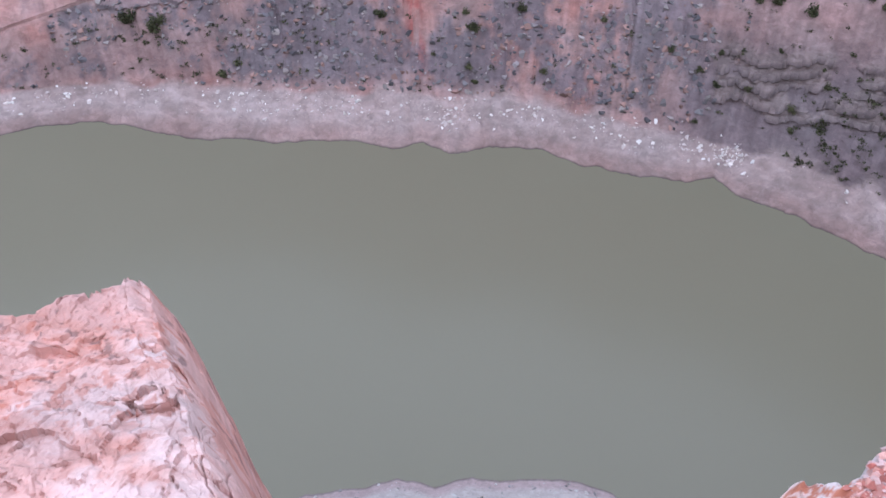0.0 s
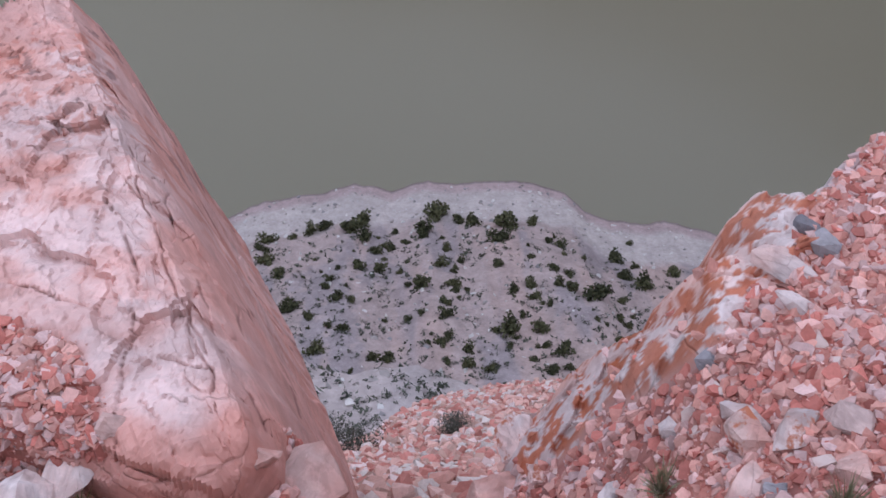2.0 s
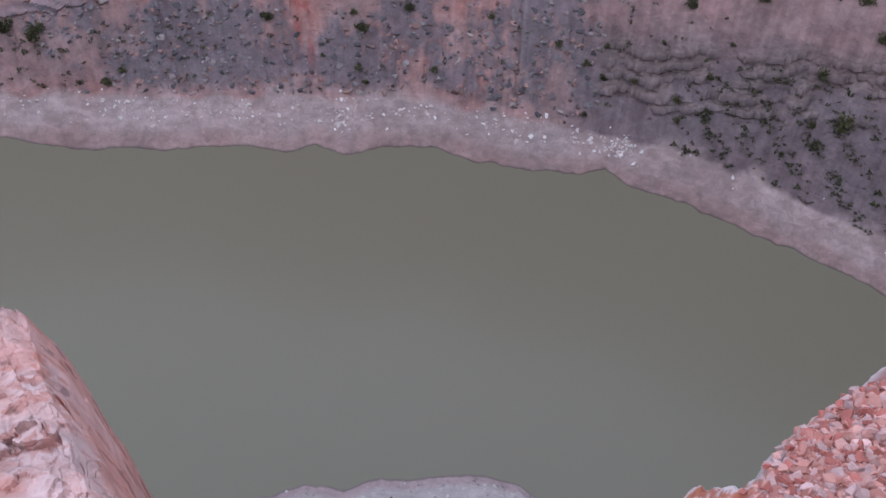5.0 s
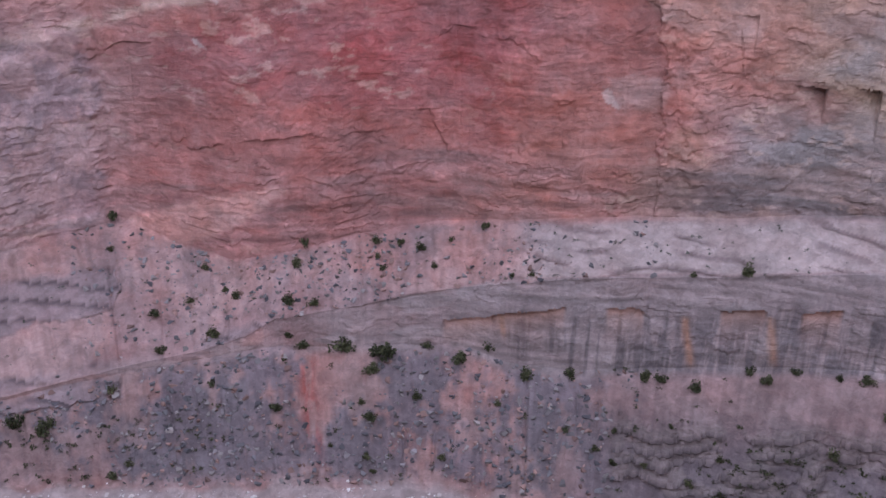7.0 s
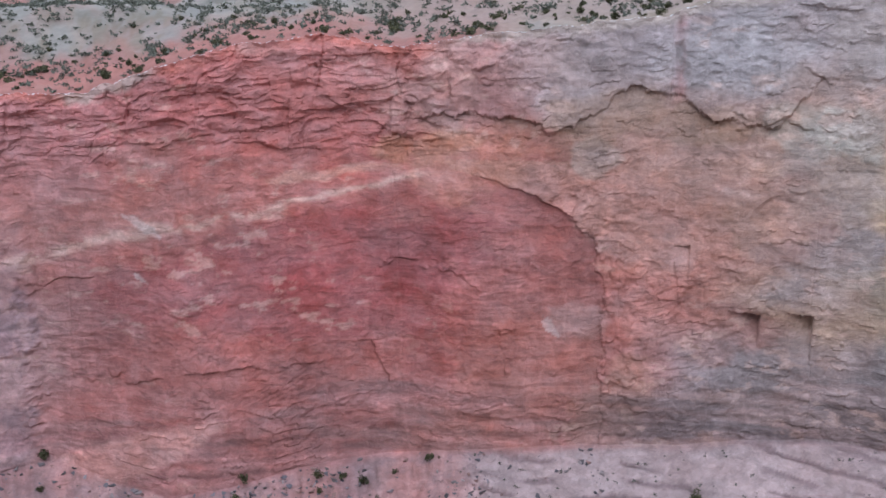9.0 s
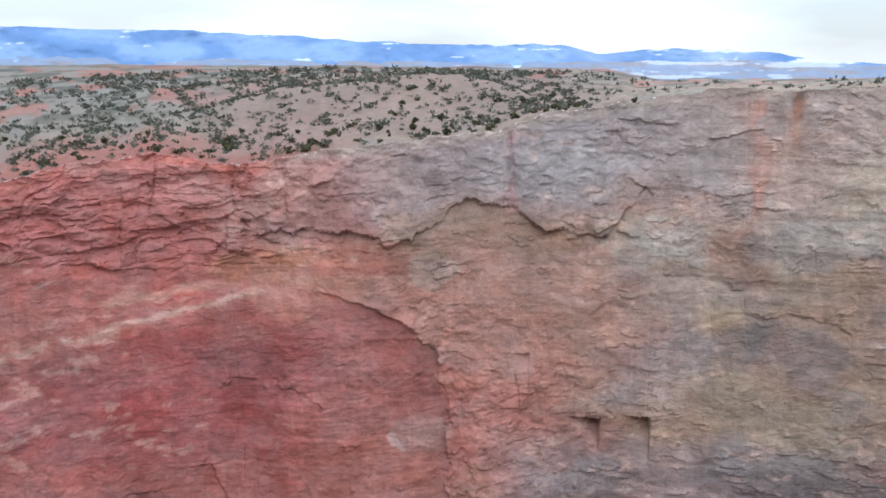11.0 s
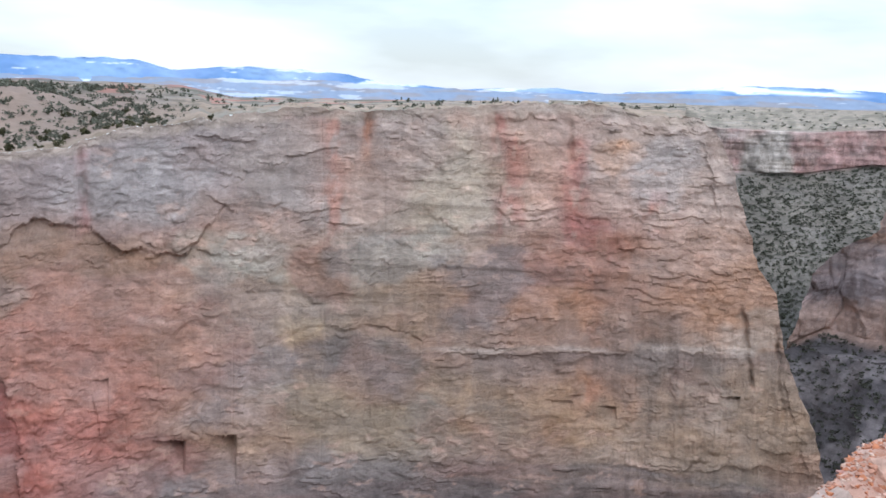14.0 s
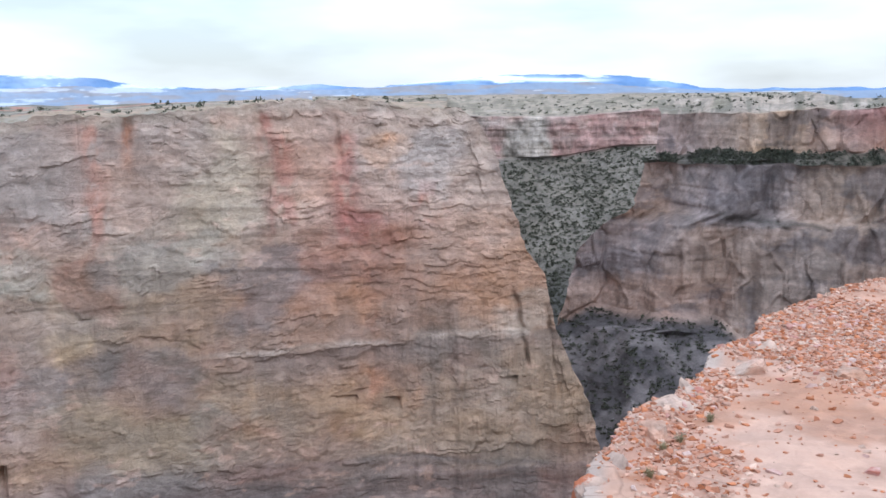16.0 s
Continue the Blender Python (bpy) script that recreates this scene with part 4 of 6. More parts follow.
def plateau():
    """Country behind the rim: it rises to the skyline, with a scrubby hill, out to the mountains' foot."""
    az = np.linspace(33, -50.9, 520)
    d0, z0 = np.interp(az, RIM_AZ, RIM_D), np.interp(az, RIM_AZ, RIM_Z)
    e0 = el_of(d0, z0)
    k = np.linspace(0, 1, 200)[:, None]
    d = d0 + 0.2 + (4650 - d0) * k ** 3.2
    az2 = np.repeat(az[None], 200, 0)
    far_el = line(az, (30, 0.1), (0, 0.08), (-25.5, 0.1), (-28, -0.38), (-34, -0.42), (-40, -0.25), (-46, -0.16), (-52, -0.02), (-60, -0.1))
    el = far_el + (e0 - far_el) * np.exp(-(d - d0) / line(az, (30, 420), (0, 300), (-12, 160), (-30, 330), (-60, 200)))
    hill = line(az, (-2, -2.8), (-6, -1.7), (-9.3, -0.9), (-13.3, -0.55), (-15.6, -0.2), (-17.9, -0.12), (-20.2, -0.66), (-22.2, -1.5), (-24, -1.85), (-26, -2.6)) + 0.08 * fbm(az * 1.3, az * 0, 2, 3, 81)
    rise = step(0, 1, (d - d0 - 12) / 150) * step(470, 330, d - d0)
    el = np.maximum(el, (e0 + (hill - e0) * step(0, 150, d - d0 - 8)) * rise + el * (1 - rise)) * 1.0
    mesa = 0.16 * fbm(az2 * 0.22, np.log(d) * 5, 1, 4, 82) * step(500, 1200, d)
    el = el + mesa * step(0.0, 0.3, k) * step(1.0, 0.9, k)
    z = EYE + d * np.tan(np.radians(el)) + (0.8 * fbm(az2 * 2.0, d / 14, 0, 3, 83)) * step(0.2, 12, d - d0) * step(900, 300, d)
    x_, y_ = az2 * 4, np.log(d) * 30
    col = rgb(170, 152, 134) + az2[..., None] * 0
    col = mix(col, rgb(150, 148, 138), 0.7 * step(-0.2, 0.4, fbm(x_ / 7, y_ / 5, 2, 4, 85)))
    col = mix(col, rgb(150, 148, 136), 0.65 * step(-9, -4, az2) * step(60, 140, d - d0))
    col = mix(col, rgb(88, 90, 76), 0.8 * step(-0.1, 0.2, fbm(x_ / 5, y_ / 1.6, 3, 5, 86, 0.6)) * step(400, 560, d))
    col = mix(col, rgb(126, 112, 84), 0.5 * step(-0.1, 0.4, fbm(x_ / 2, y_ / 1.2, 7, 5, 88, 0.6)) * step(560, 430, d))
    col = mix(col, rgb(178, 112, 98), 0.85 * step(-14, -8, az2) * step(120, 25, d - d0 + 30 * fbm(x_ / 5, y_ / 2, 1, 4, 84)))
    col = mix(col, rgb(182, 124, 108), 0.8 * step(0.3, 0.45, fbm(x_ / 6, y_ / 4, 6, 3, 87)) * step(400, 650, d) * step(-45, -30, az2))
    col = mix(col, rgb(166, 144, 130), 0.7 * step(3, 30, d - d0) * step(520, 330, d - d0) * step(-3, -7, az2) * step(-27, -22, az2))
    # blue tint grows with distance: haze painted into the ground's colour
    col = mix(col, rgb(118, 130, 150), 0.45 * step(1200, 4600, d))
    col = col * (0.62 + 0.2 * step(-22, -32, az2))[..., None]
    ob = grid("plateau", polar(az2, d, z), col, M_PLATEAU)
    tagged(ob, "dry scrub-dotted plateau behind the canyon rim", "plateau", kind="structure")
    return az, d, z


PLATEAU = plateau()


def side_canyon():
    """The tributary canyon east of the prow: a far scrub slope under a pink band, and a nearer banded wall."""
    az = np.linspace(-44, -68, 260)
    rim = line(az, (-45, -0.9), (-52, -1.05), (-57, -1.1), (-60, -0.85), (-64, -0.5), (-80, -0.5))
    top = line(az, (-45, -3.2), (-53.7, -3.25), (-57, -3.1), (-59.8, -2.55), (-66, -2.5))
    d, z, row = sheet(az, 470 + az * 0, 30.0, [(az * 0 - 11.5, 24, 30), (top, 31, 90), (rim, 76, 40), (rim + 0.35, 3, 6), (rim * 0 + 0.03, 1.4, 12)])
    A, v = np.repeat(az[None], len(row), 0), np.repeat(row[:, None], len(az), 1)
    s = -np.radians(A) * 620
    cap = step(1.97, 2.03, v) * step(3.02, 2.98, v)
    d = d - cap * (7 * fbm(s / 26, z / 50, 0, 5, 90, 0.6) + 1.5 * fbm(s / 60, z / 5, 0, 3, 91)) - (1 - cap) * 3 * fbm(s / 40, d / 60, 0, 3, 92)
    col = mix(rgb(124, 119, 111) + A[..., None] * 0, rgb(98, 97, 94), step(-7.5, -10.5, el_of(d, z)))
    capc = mix(rgb(176, 152, 144) + A[..., None] * 0, rgb(166, 132, 126), 0.8 * step(0.0, 0.5, fbm(s / 18, z / 14, 0, 5, 93, 0.65) + 0.25 * step(2.6, 2.2, v)))
    capc = mix(capc, rgb(176, 166, 156), step(0.1, 0.5, fbm(s / 30, z / 30, 3, 3, 94)))
    capc = capc * (1 + 0.3 * fbm(s / 5, z / 9, 3, 5, 95, 0.65))[..., None]
    topc = mix(rgb(156, 146, 132) + A[..., None] * 0, rgb(128, 122, 108), step(-0.2, 0.4, fbm(A * 3, np.log(d) * 14, 2, 5, 116, 0.65)))
    col = mix(mix(col, capc, cap), topc, step(2.98, 3.05, v))
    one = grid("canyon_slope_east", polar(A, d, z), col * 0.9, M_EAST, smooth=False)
    tagged(one, "scrub-covered side canyon slope under a pink rock band", "slope", kind="structure")
    slope = (A, d, z, v)
    # the nearer wall, ending in a buttress
    az = np.linspace(-55.5, -84, 330)
    rim = line(az, (-55, -1.0), (-60, -0.95), (-62.6, -0.95), (-64.5, -0.75), (-67, -0.85), (-72, -0.55), (-84, -0.6)) + 0.06 * fbm(az * 1.1, az * 0, 7, 4, 119)
    sky = line(az, (-55, -0.3), (-62.5, -0.19), (-64.5, 0.07), (-67.4, -0.29), (-72, -0.28), (-84, -0.3))
    up0 = line(az, (-55, -2.9), (-61, -2.9), (-84, -2.7)) + 0.18 * fbm(az * 0.9, az * 0, 7, 3, 113)
    bench = line(az, (-55, -3.4), (-61, -3.5), (-66, -3.5), (-84, -3.4)) + 0.12 * fbm(az * 0.7, az * 0, 4, 3, 112)
    base = line(az, (-55, -12.0), (-57, -10.6), (-58.9, -10.9), (-63.9, -11.1), (-65.6, -12.3), (-84, -13.5))
    near = 400 + 7 * fbm(az * 0.4, az * 0, 4, 3, 96) + 22 * step(-61.5, -55.5, az) ** 1.5
    d, z, row = sheet(az, near - 90, EYE + (near - 90) * math.tan(radians(-24)), [(base, 27, 60), (bench - 0.03, 80, 130), (up0, 30, 14), (rim, 78, 60), (sky, 11, 12), (sky + 0.02, 2, 4)])
    A, v = np.repeat(az[None], len(row), 0), np.repeat(row[:, None], len(az), 1)
    # the buttress narrows upwards: its western edge leans east
    el = el_of(d, z)
    edge = line(el, (-3.5, -60.9), (-6.0, -60.1), (-6.6, -58.9), (-7.9, -57.8), (-9.5, -57.2), (-12, -56.6))
    edge = np.where(v >= 2.35, -61.6, np.where(v > 0.9, edge, -55.5)) + 0.25 * fbm(z / 10, z * 0, 3, 4, 110, 0.6)
    A = edge + (A + 55.5) * (-84 - edge) / (-84 + 55.5)
    s = -np.radians(A) * 420
    rockm = np.maximum(step(0.97, 1.03, v) * step(2.02, 1.98, v), step(2.97, 3.03, v) * step(4.02, 3.98, v))
    out = 2.6 * fbm(s / 14, z / 70, 0, 5, 97, 0.65) + 0.5 * fbm(s / 140, z / 6, 0, 3, 98) + 0.2 * fbm(s / 60, z / 3, 0, 3, 99)
    f1, gap, ident, slant = cells((s + 3 * fbm(s / 14, z / 14, 0, 3, 111)) / 9, z / 14, 14)
    out += ((ident - 0.5) * 2.4 + 1.6 * slant) * step(0, 0.2, gap) - 0.7 * np.exp(-(fbm(s / 9, z / 60, 8, 3, 118) / 0.07) ** 2)
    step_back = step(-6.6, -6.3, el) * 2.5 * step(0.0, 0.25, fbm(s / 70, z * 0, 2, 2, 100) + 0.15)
    d = d - rockm * out + rockm * step(1.0, 1.1, v) * step(2.05, 1.9, v) * step_back
    d = d - (1 - rockm) * 3.0 * fbm(s / 18, d / 18, 0, 4, 101)
    col = spot(A + 0.8 * fbm(s / 20, z / 20, 0, 3, 102), el + 0.5 * fbm(s / 30, z / 10, 0, 3, 103), 2.2, 1.0, (
        (-60.5, -5, 176, 146, 124), (-63, -4.5, 142, 130, 124), (-66, -5, 136, 126, 122), (-70, -5, 156, 136, 120), (-60, -8, 138, 124, 118), (-64, -8.5, 148, 128, 114), (-69, -9, 138, 124, 114), (-62, -10.5, 152, 128, 114), (-67, -11, 146, 128, 116), (-73, -9, 156, 132, 116)))
    col2 = spot(A + 0.5 * fbm(s / 12, z / 12, 0, 4, 122), el, 2.0, 1.0, ((-62, -1.6, 156, 138, 130), (-65, -1.5, 162, 142, 128), (-67.5, -1.8, 186, 158, 130), (-70.5, -1.6, 158, 138, 128), (-72, -1.4, 152, 104, 98), (-73, -2.4, 176, 140, 118), (-58, -1.8, 186, 148, 142)))
    col = mix(col, col2, step(2.5, 3.0, v))
    col = mix(col, rgb(104, 98, 98), 0.6 * step(-0.05, 0.4, fbm(s / 16, z / 9, 4, 5, 104, 0.62) + 0.2 * fbm(s / 4, z / 30, 2, 3, 105)) * rockm)
    col = col * (1 + 0.15 * fbm(s / 12, z / 7, 6, 5, 115, 0.6))[..., None]
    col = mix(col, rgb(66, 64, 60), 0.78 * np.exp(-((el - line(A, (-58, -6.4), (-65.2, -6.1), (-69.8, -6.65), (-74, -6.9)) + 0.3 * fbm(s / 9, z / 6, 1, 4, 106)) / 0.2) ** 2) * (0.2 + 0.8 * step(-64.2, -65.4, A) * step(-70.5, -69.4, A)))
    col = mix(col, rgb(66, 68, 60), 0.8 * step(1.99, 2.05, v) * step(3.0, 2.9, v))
    col = col * (1 + 0.07 * fbm(s / 160, z / 2.4, 3, 4, 108))[..., None]
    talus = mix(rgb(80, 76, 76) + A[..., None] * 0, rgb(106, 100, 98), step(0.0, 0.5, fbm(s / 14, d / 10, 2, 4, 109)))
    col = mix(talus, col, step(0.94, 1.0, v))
    col = mix(col, mix(rgb(150, 138, 124) + A[..., None] * 0, rgb(120, 114, 100), step(-0.2, 0.4, fbm(A * 3, np.log(d) * 14, 2, 5, 117, 0.65))), step(3.97, 4.02, v))
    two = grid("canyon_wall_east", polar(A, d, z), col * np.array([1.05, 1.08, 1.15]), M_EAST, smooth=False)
    tagged(two, "banded brown canyon wall with dark scrubby benches", "cliff", kind="structure")
    return slope, (A, d, z, v)


SLOPE, EAST = side_canyon()


def mountains():
    """Blue ranges with snow, far behind the plateau; haze is painted into their colour."""
    made = []
    for name, dist, seed, tops in (("mountain_range_far", 4900, 120, ((40, 1.9), (1.8, 1.88), (-4.4, 1.86), (-9.6, 1.65), (-13, 1.43), (-18, 1.3), (-23.3, 1.35), (-24.9, 0.9), (-28.8, 1.17), (-32.4, 1.08), (-33.7, 0.95), (-35.6, 0.6), (-37.5, 0.5), (-39.7, 0.4), (-44, 0.62), (-46.8, 0.42), (-49.1, 0.68), (-53.5, 0.99), (-59.8, 0.97), (-62.6, 0.49), (-64.8, 0.19), (-90, 0.2))),
                                   ("mountain_range_near", 4780, 130, ((40, 0.4), (3, 0.5), (-20, 0.4), (-26, 0.5), (-32, 0.6), (-38, 0.45), (-45, 0.35), (-50, 0.55), (-58, 0.6), (-64, 0.1), (-90, 0.0)))):
        az = np.linspace(36, -78, 1300)
        top = np.maximum(line(az, *tops) + 0.05 * fbm(az * 1.1, az * 0, 1, 4, seed), 0.05)
        k = np.linspace(0, 1, 40)[:, None]
        el = -0.9 + (top + 0.9) * k
        A = np.repeat(az[None], 40, 0)
        d = dist - 260 * (1 - k) + 22 * fbm(A * 0.9, el * 1.6, 3, 4, seed + 1)
        z = EYE + d * np.tan(np.radians(el))
        far = dist > 4800
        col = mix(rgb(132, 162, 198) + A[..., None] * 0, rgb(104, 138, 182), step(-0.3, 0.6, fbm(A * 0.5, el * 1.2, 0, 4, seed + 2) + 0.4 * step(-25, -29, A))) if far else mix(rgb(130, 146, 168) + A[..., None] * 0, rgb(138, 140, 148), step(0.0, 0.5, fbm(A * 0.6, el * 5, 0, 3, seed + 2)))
        snow = step(0.1, 0.3, fbm(A * 0.5, el * 4.5, 5, 5, seed + 3, 0.6) + 0.38 * step(-25, -29, A) - 0.25 * step(-45, -48, A) - 0.62 + 0.2 * k ** 3)
        sheet_snow = np.exp(-((el - line(A, (-48, 0.6), (-52, 0.85), (-58, 0.7))) / 0.09) ** 2) * step(-47.5, -49.5, A) * step(-60, -57.5, A)
        col = mix(col, rgb(226, 236, 248), np.clip(snow * (0.75 if far else 0.35) + sheet_snow * far, 0, 1))
        # tops fade to white: cloud haze put into the colour
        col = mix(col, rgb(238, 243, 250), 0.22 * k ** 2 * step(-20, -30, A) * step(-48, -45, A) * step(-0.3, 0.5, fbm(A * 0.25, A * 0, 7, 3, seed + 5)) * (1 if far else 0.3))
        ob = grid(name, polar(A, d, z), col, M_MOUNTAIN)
        made.append(tagged(ob, "mountain range painted hazy blue, streaked with snow", "mountains", kind="structure"))
    return made


mountains()


# ---- water and the near bank ----
def water():
    x = np.linspace(-900, 900, 40)
    X, Y = np.meshgrid(x, np.linspace(-100, 900, 30))
    p = np.stack([X, Y, X * 0 - 0.05], -1)
    ob = grid("water", p, p * 0 + 0.1, M_WATER)
    return tagged(ob, "still olive-grey silty lake water", "water", kind="structure")


water()


def near_shore(x):
    return line(x, (-200, 90), (-90, 104), (-50, 112), (-37, 114.5), (-31, 118), (-18.8, 119.5), (-12.3, 122.1), (-4.6, 119.7), (3.1, 122.1), (9, 120.9), (19, 121.8), (26, 120.7), (31.9, 117.9), (35.7, 113.1), (45, 110.5), (52, 110.7), (62, 107.9), (90, 100), (200, 80)) + 0.5 * fbm(x / 4, x * 0, 2, 3, 140)


def bank_z(x, y):
    """Height of the near bank: a bushy slope above the shore, a pale shelf over it, and the foot of the rim cliff."""
    up = near_shore(x) - y
    ring = 6.5
    z = np.where(up < 13, up * ring / 13, ring + (up - 13) * 0.70)
    z = z + step(10, 30, up) * (1.6 * fbm(x / 16, y / 40, 0, 4, 141) + 0.5 * fbm(x / 3, y / 4, 0, 4, 142)) + 0.2 * fbm(x / 2, y / 2, 0, 3, 143) * step(0, 6, up)
    edge = 32.6 - 0.25 * (x + 2) * step(-4, 8, x) + 1.0 * fbm(x / 5, x * 0, 3, 3, 144)
    shelf = 119 + (edge - y) * 0.9 + 1.2 * fbm(x / 5, y / 5, 1, 4, 145)
    z = np.maximum(z, np.where(y < edge, shelf, shelf + (edge - y) * 4))
    cliff = 196 - 3.5 * y + 1.5 * fbm(x / 6, y / 3, 2, 4, 146)
    return np.maximum(z, cliff)


def near_bank():
    xs = np.concatenate([np.linspace(-190, -62, 60), np.linspace(-60, 85, 380), np.linspace(88, 190, 50)])
    k = np.linspace(0, 1, 330)
    X = np.repeat(xs[None], 330, 0)
    top = near_shore(xs) + 2.5
    Y = 5 + (top[None] - 5) * k[:, None]
    Z = bank_z(X, Y)
    up = near_shore(X) - Y
    col = mix(rgb(164, 147, 143) + X[..., None] * 0, rgb(142, 132, 134), 0.8 * step(-0.1, 0.35, fbm(X / 7, Y / 26, 0, 4, 150) + 0.2 * fbm(X / 1.5, Y / 1.5, 0, 2, 151)))
    col = mix(col, rgb(174, 150, 142), 0.6 * step(0.1, 0.4, fbm(X / 6, Y / 30, 4, 3, 152)))
    ring = step(15, 10.5, up + 1.5 * fbm(X / 3, Y / 3, 0, 3, 153))
    col = mix(col, mix(rgb(174, 164, 160) + X[..., None] * 0, rgb(160, 142, 140), step(4.5, 2.0, up)), ring)
    col = mix(col, rgb(104, 94, 88), step(0.8, 0.2, up) * 0.8)
    col = mix(col, rgb(172, 160, 156), 0.7 * step(108, 116, Z))
    col = mix(col, rgb(188, 140, 122), step(150, 165, Z))
    col = col * (1 + 0.1 * fbm(X / 0.9, Y / 0.9, 0, 3, 154))[..., None] * 0.92
    ob = grid("near_bank", np.stack([X, Y, Z], -1), col, M_TALUS)
    return tagged(ob, "pale stony slope falling to the lake shore", "slope", kind="structure")


near_bank()


# ---- the ledge in front of and beside the viewpoint: heights below the eye ----
FIN_EDGE = [(-0.38, 1.45), (-0.4, 1.63), (-0.46, 2.06), (-0.59, 2.51), (-0.75, 2.93), (-0.93, 3.41), (-1.12, 3.84), (-1.33, 4.31), (-1.55, 4.8), (-1.68, 4.86), (-1.75, 4.52), (-1.78, 4.4), (-1.87, 4.22), (-2.02, 4.28), (-2.14, 4.21), (-2.29, 4.05), (-2.53, 3.9), (-5.2, 3.2)]
FIN_FRONT = [(-5.2, 1.4), (-1.6, 1.26), (-1.38, 1.23), (-1.17, 1.12), (-0.99, 1.04), (-0.81, 1.02), (-0.74, 0.98), (-0.63, 1.07), (-0.57, 1.14), (-0.52, 1.18), (-0.47, 1.32), (-0.38, 1.45)]
FIN_GRAVEL = [(-1.9, 1.8), (-1.55, 1.71), (-1.35, 1.65), (-1.17, 1.59), (-1.09, 1.38), (-1.05, 1.15), (-1.27, 1.13), (-1.9, 1.2)]
RIGHT_EDGE = [(0.2, 1.0), (0.37, 1.39), (0.4, 1.46), (0.5, 1.52), (0.58, 1.58), (0.66, 1.63), (0.76, 1.62), (0.85, 1.57), (0.88, 1.67), (0.97, 1.71), (1.03, 1.67), (1.08, 1.82), (1.17, 1.92), (1.22, 1.94), (1.28, 1.86), (1.32, 1.83), (1.43, 1.92), (1.6, 2.12), (2.4, 2.6)]
LICHEN_BAND = [(0.3, 1.2), (0.4, 1.23), (0.53, 1.24), (0.65, 1.36), (0.76, 1.29), (0.85, 1.29), (0.95, 1.32), (1.07, 1.45), (1.19, 1.51), (1.28, 1.57), (1.27, 1.71), (1.35, 1.8), (1.43, 1.95), (1.2, 2.0), (0.95, 1.8), (0.6, 1.68), (0.35, 1.5)]
FRONT = [(-5.2, 0.1), (0.45, 0.1), (0.35, 0.95), (0.1, 1.02), (-0.2, 1.06), (-0.36, 1.12), (-0.42, 1.3), (-0.5, 1.4), (-5.2, 1.5)]
RIM_EDGE = [(-6, 0.1), (-0.9, 0.12), (0.7, 0.12), (1.3, 0.3), (2.4, 1.4), (3.3, 2.15), (3.86, 2.38), (4.21, 2.46), (4.58, 2.65), (4.97, 2.73), (5.46, 2.94), (6.03, 2.99), (6.67, 3.08), (7.34, 3.3), (8.06, 3.29), (8.7, 3.55), (9.33, 3.53), (10.26, 3.47), (11.15, 3.34), (14, 3.6)]

CRACKS = (
    [(-1.33, 2.89), (-1.25, 2.68), (-1.18, 2.48), (-1.06, 2.22), (-0.98, 1.99), (-0.89, 1.8), (-0.81, 1.66), (-0.76, 1.57)], [(-1.33, 2.45), (-1.24, 2.3), (-1.16, 2.15), (-1.08, 1.94), (-1.06, 1.7), (-1.05, 1.54), (-1.05, 1.33), (-1.02, 1.15)],
    [(-1.34, 2.36), (-1.29, 2.07), (-1.26, 1.82)], [(-1.58, 2.11), (-1.52, 2.27), (-1.48, 2.4)], [(-1.58, 1.92), (-1.45, 1.89), (-1.28, 1.81), (-1.14, 1.73)])
CRACKS_FLANK = (
    [(-1.02, 1.54), (-0.9, 1.53), (-0.81, 1.5), (-0.75, 1.5)], [(-1.14, 2.68), (-1.06, 2.43), (-1.01, 2.24)], [(-0.94, 2.7), (-0.86, 2.46), (-0.76, 1.98), (-0.73, 1.78)], [(-0.89, 2.04), (-0.83, 1.88), (-0.78, 1.72)],
    [(-0.88, 1.77), (-0.82, 1.63), (-0.75, 1.5), (-0.73, 1.39)], [(-0.97, 1.34), (-0.91, 1.28), (-0.85, 1.23), (-0.81, 1.14)], [(-0.74, 1.63), (-0.67, 1.52), (-0.61, 1.43), (-0.57, 1.31)], [(-0.8, 2.4), (-0.69, 2.18), (-0.57, 1.81), (-0.48, 1.48)])


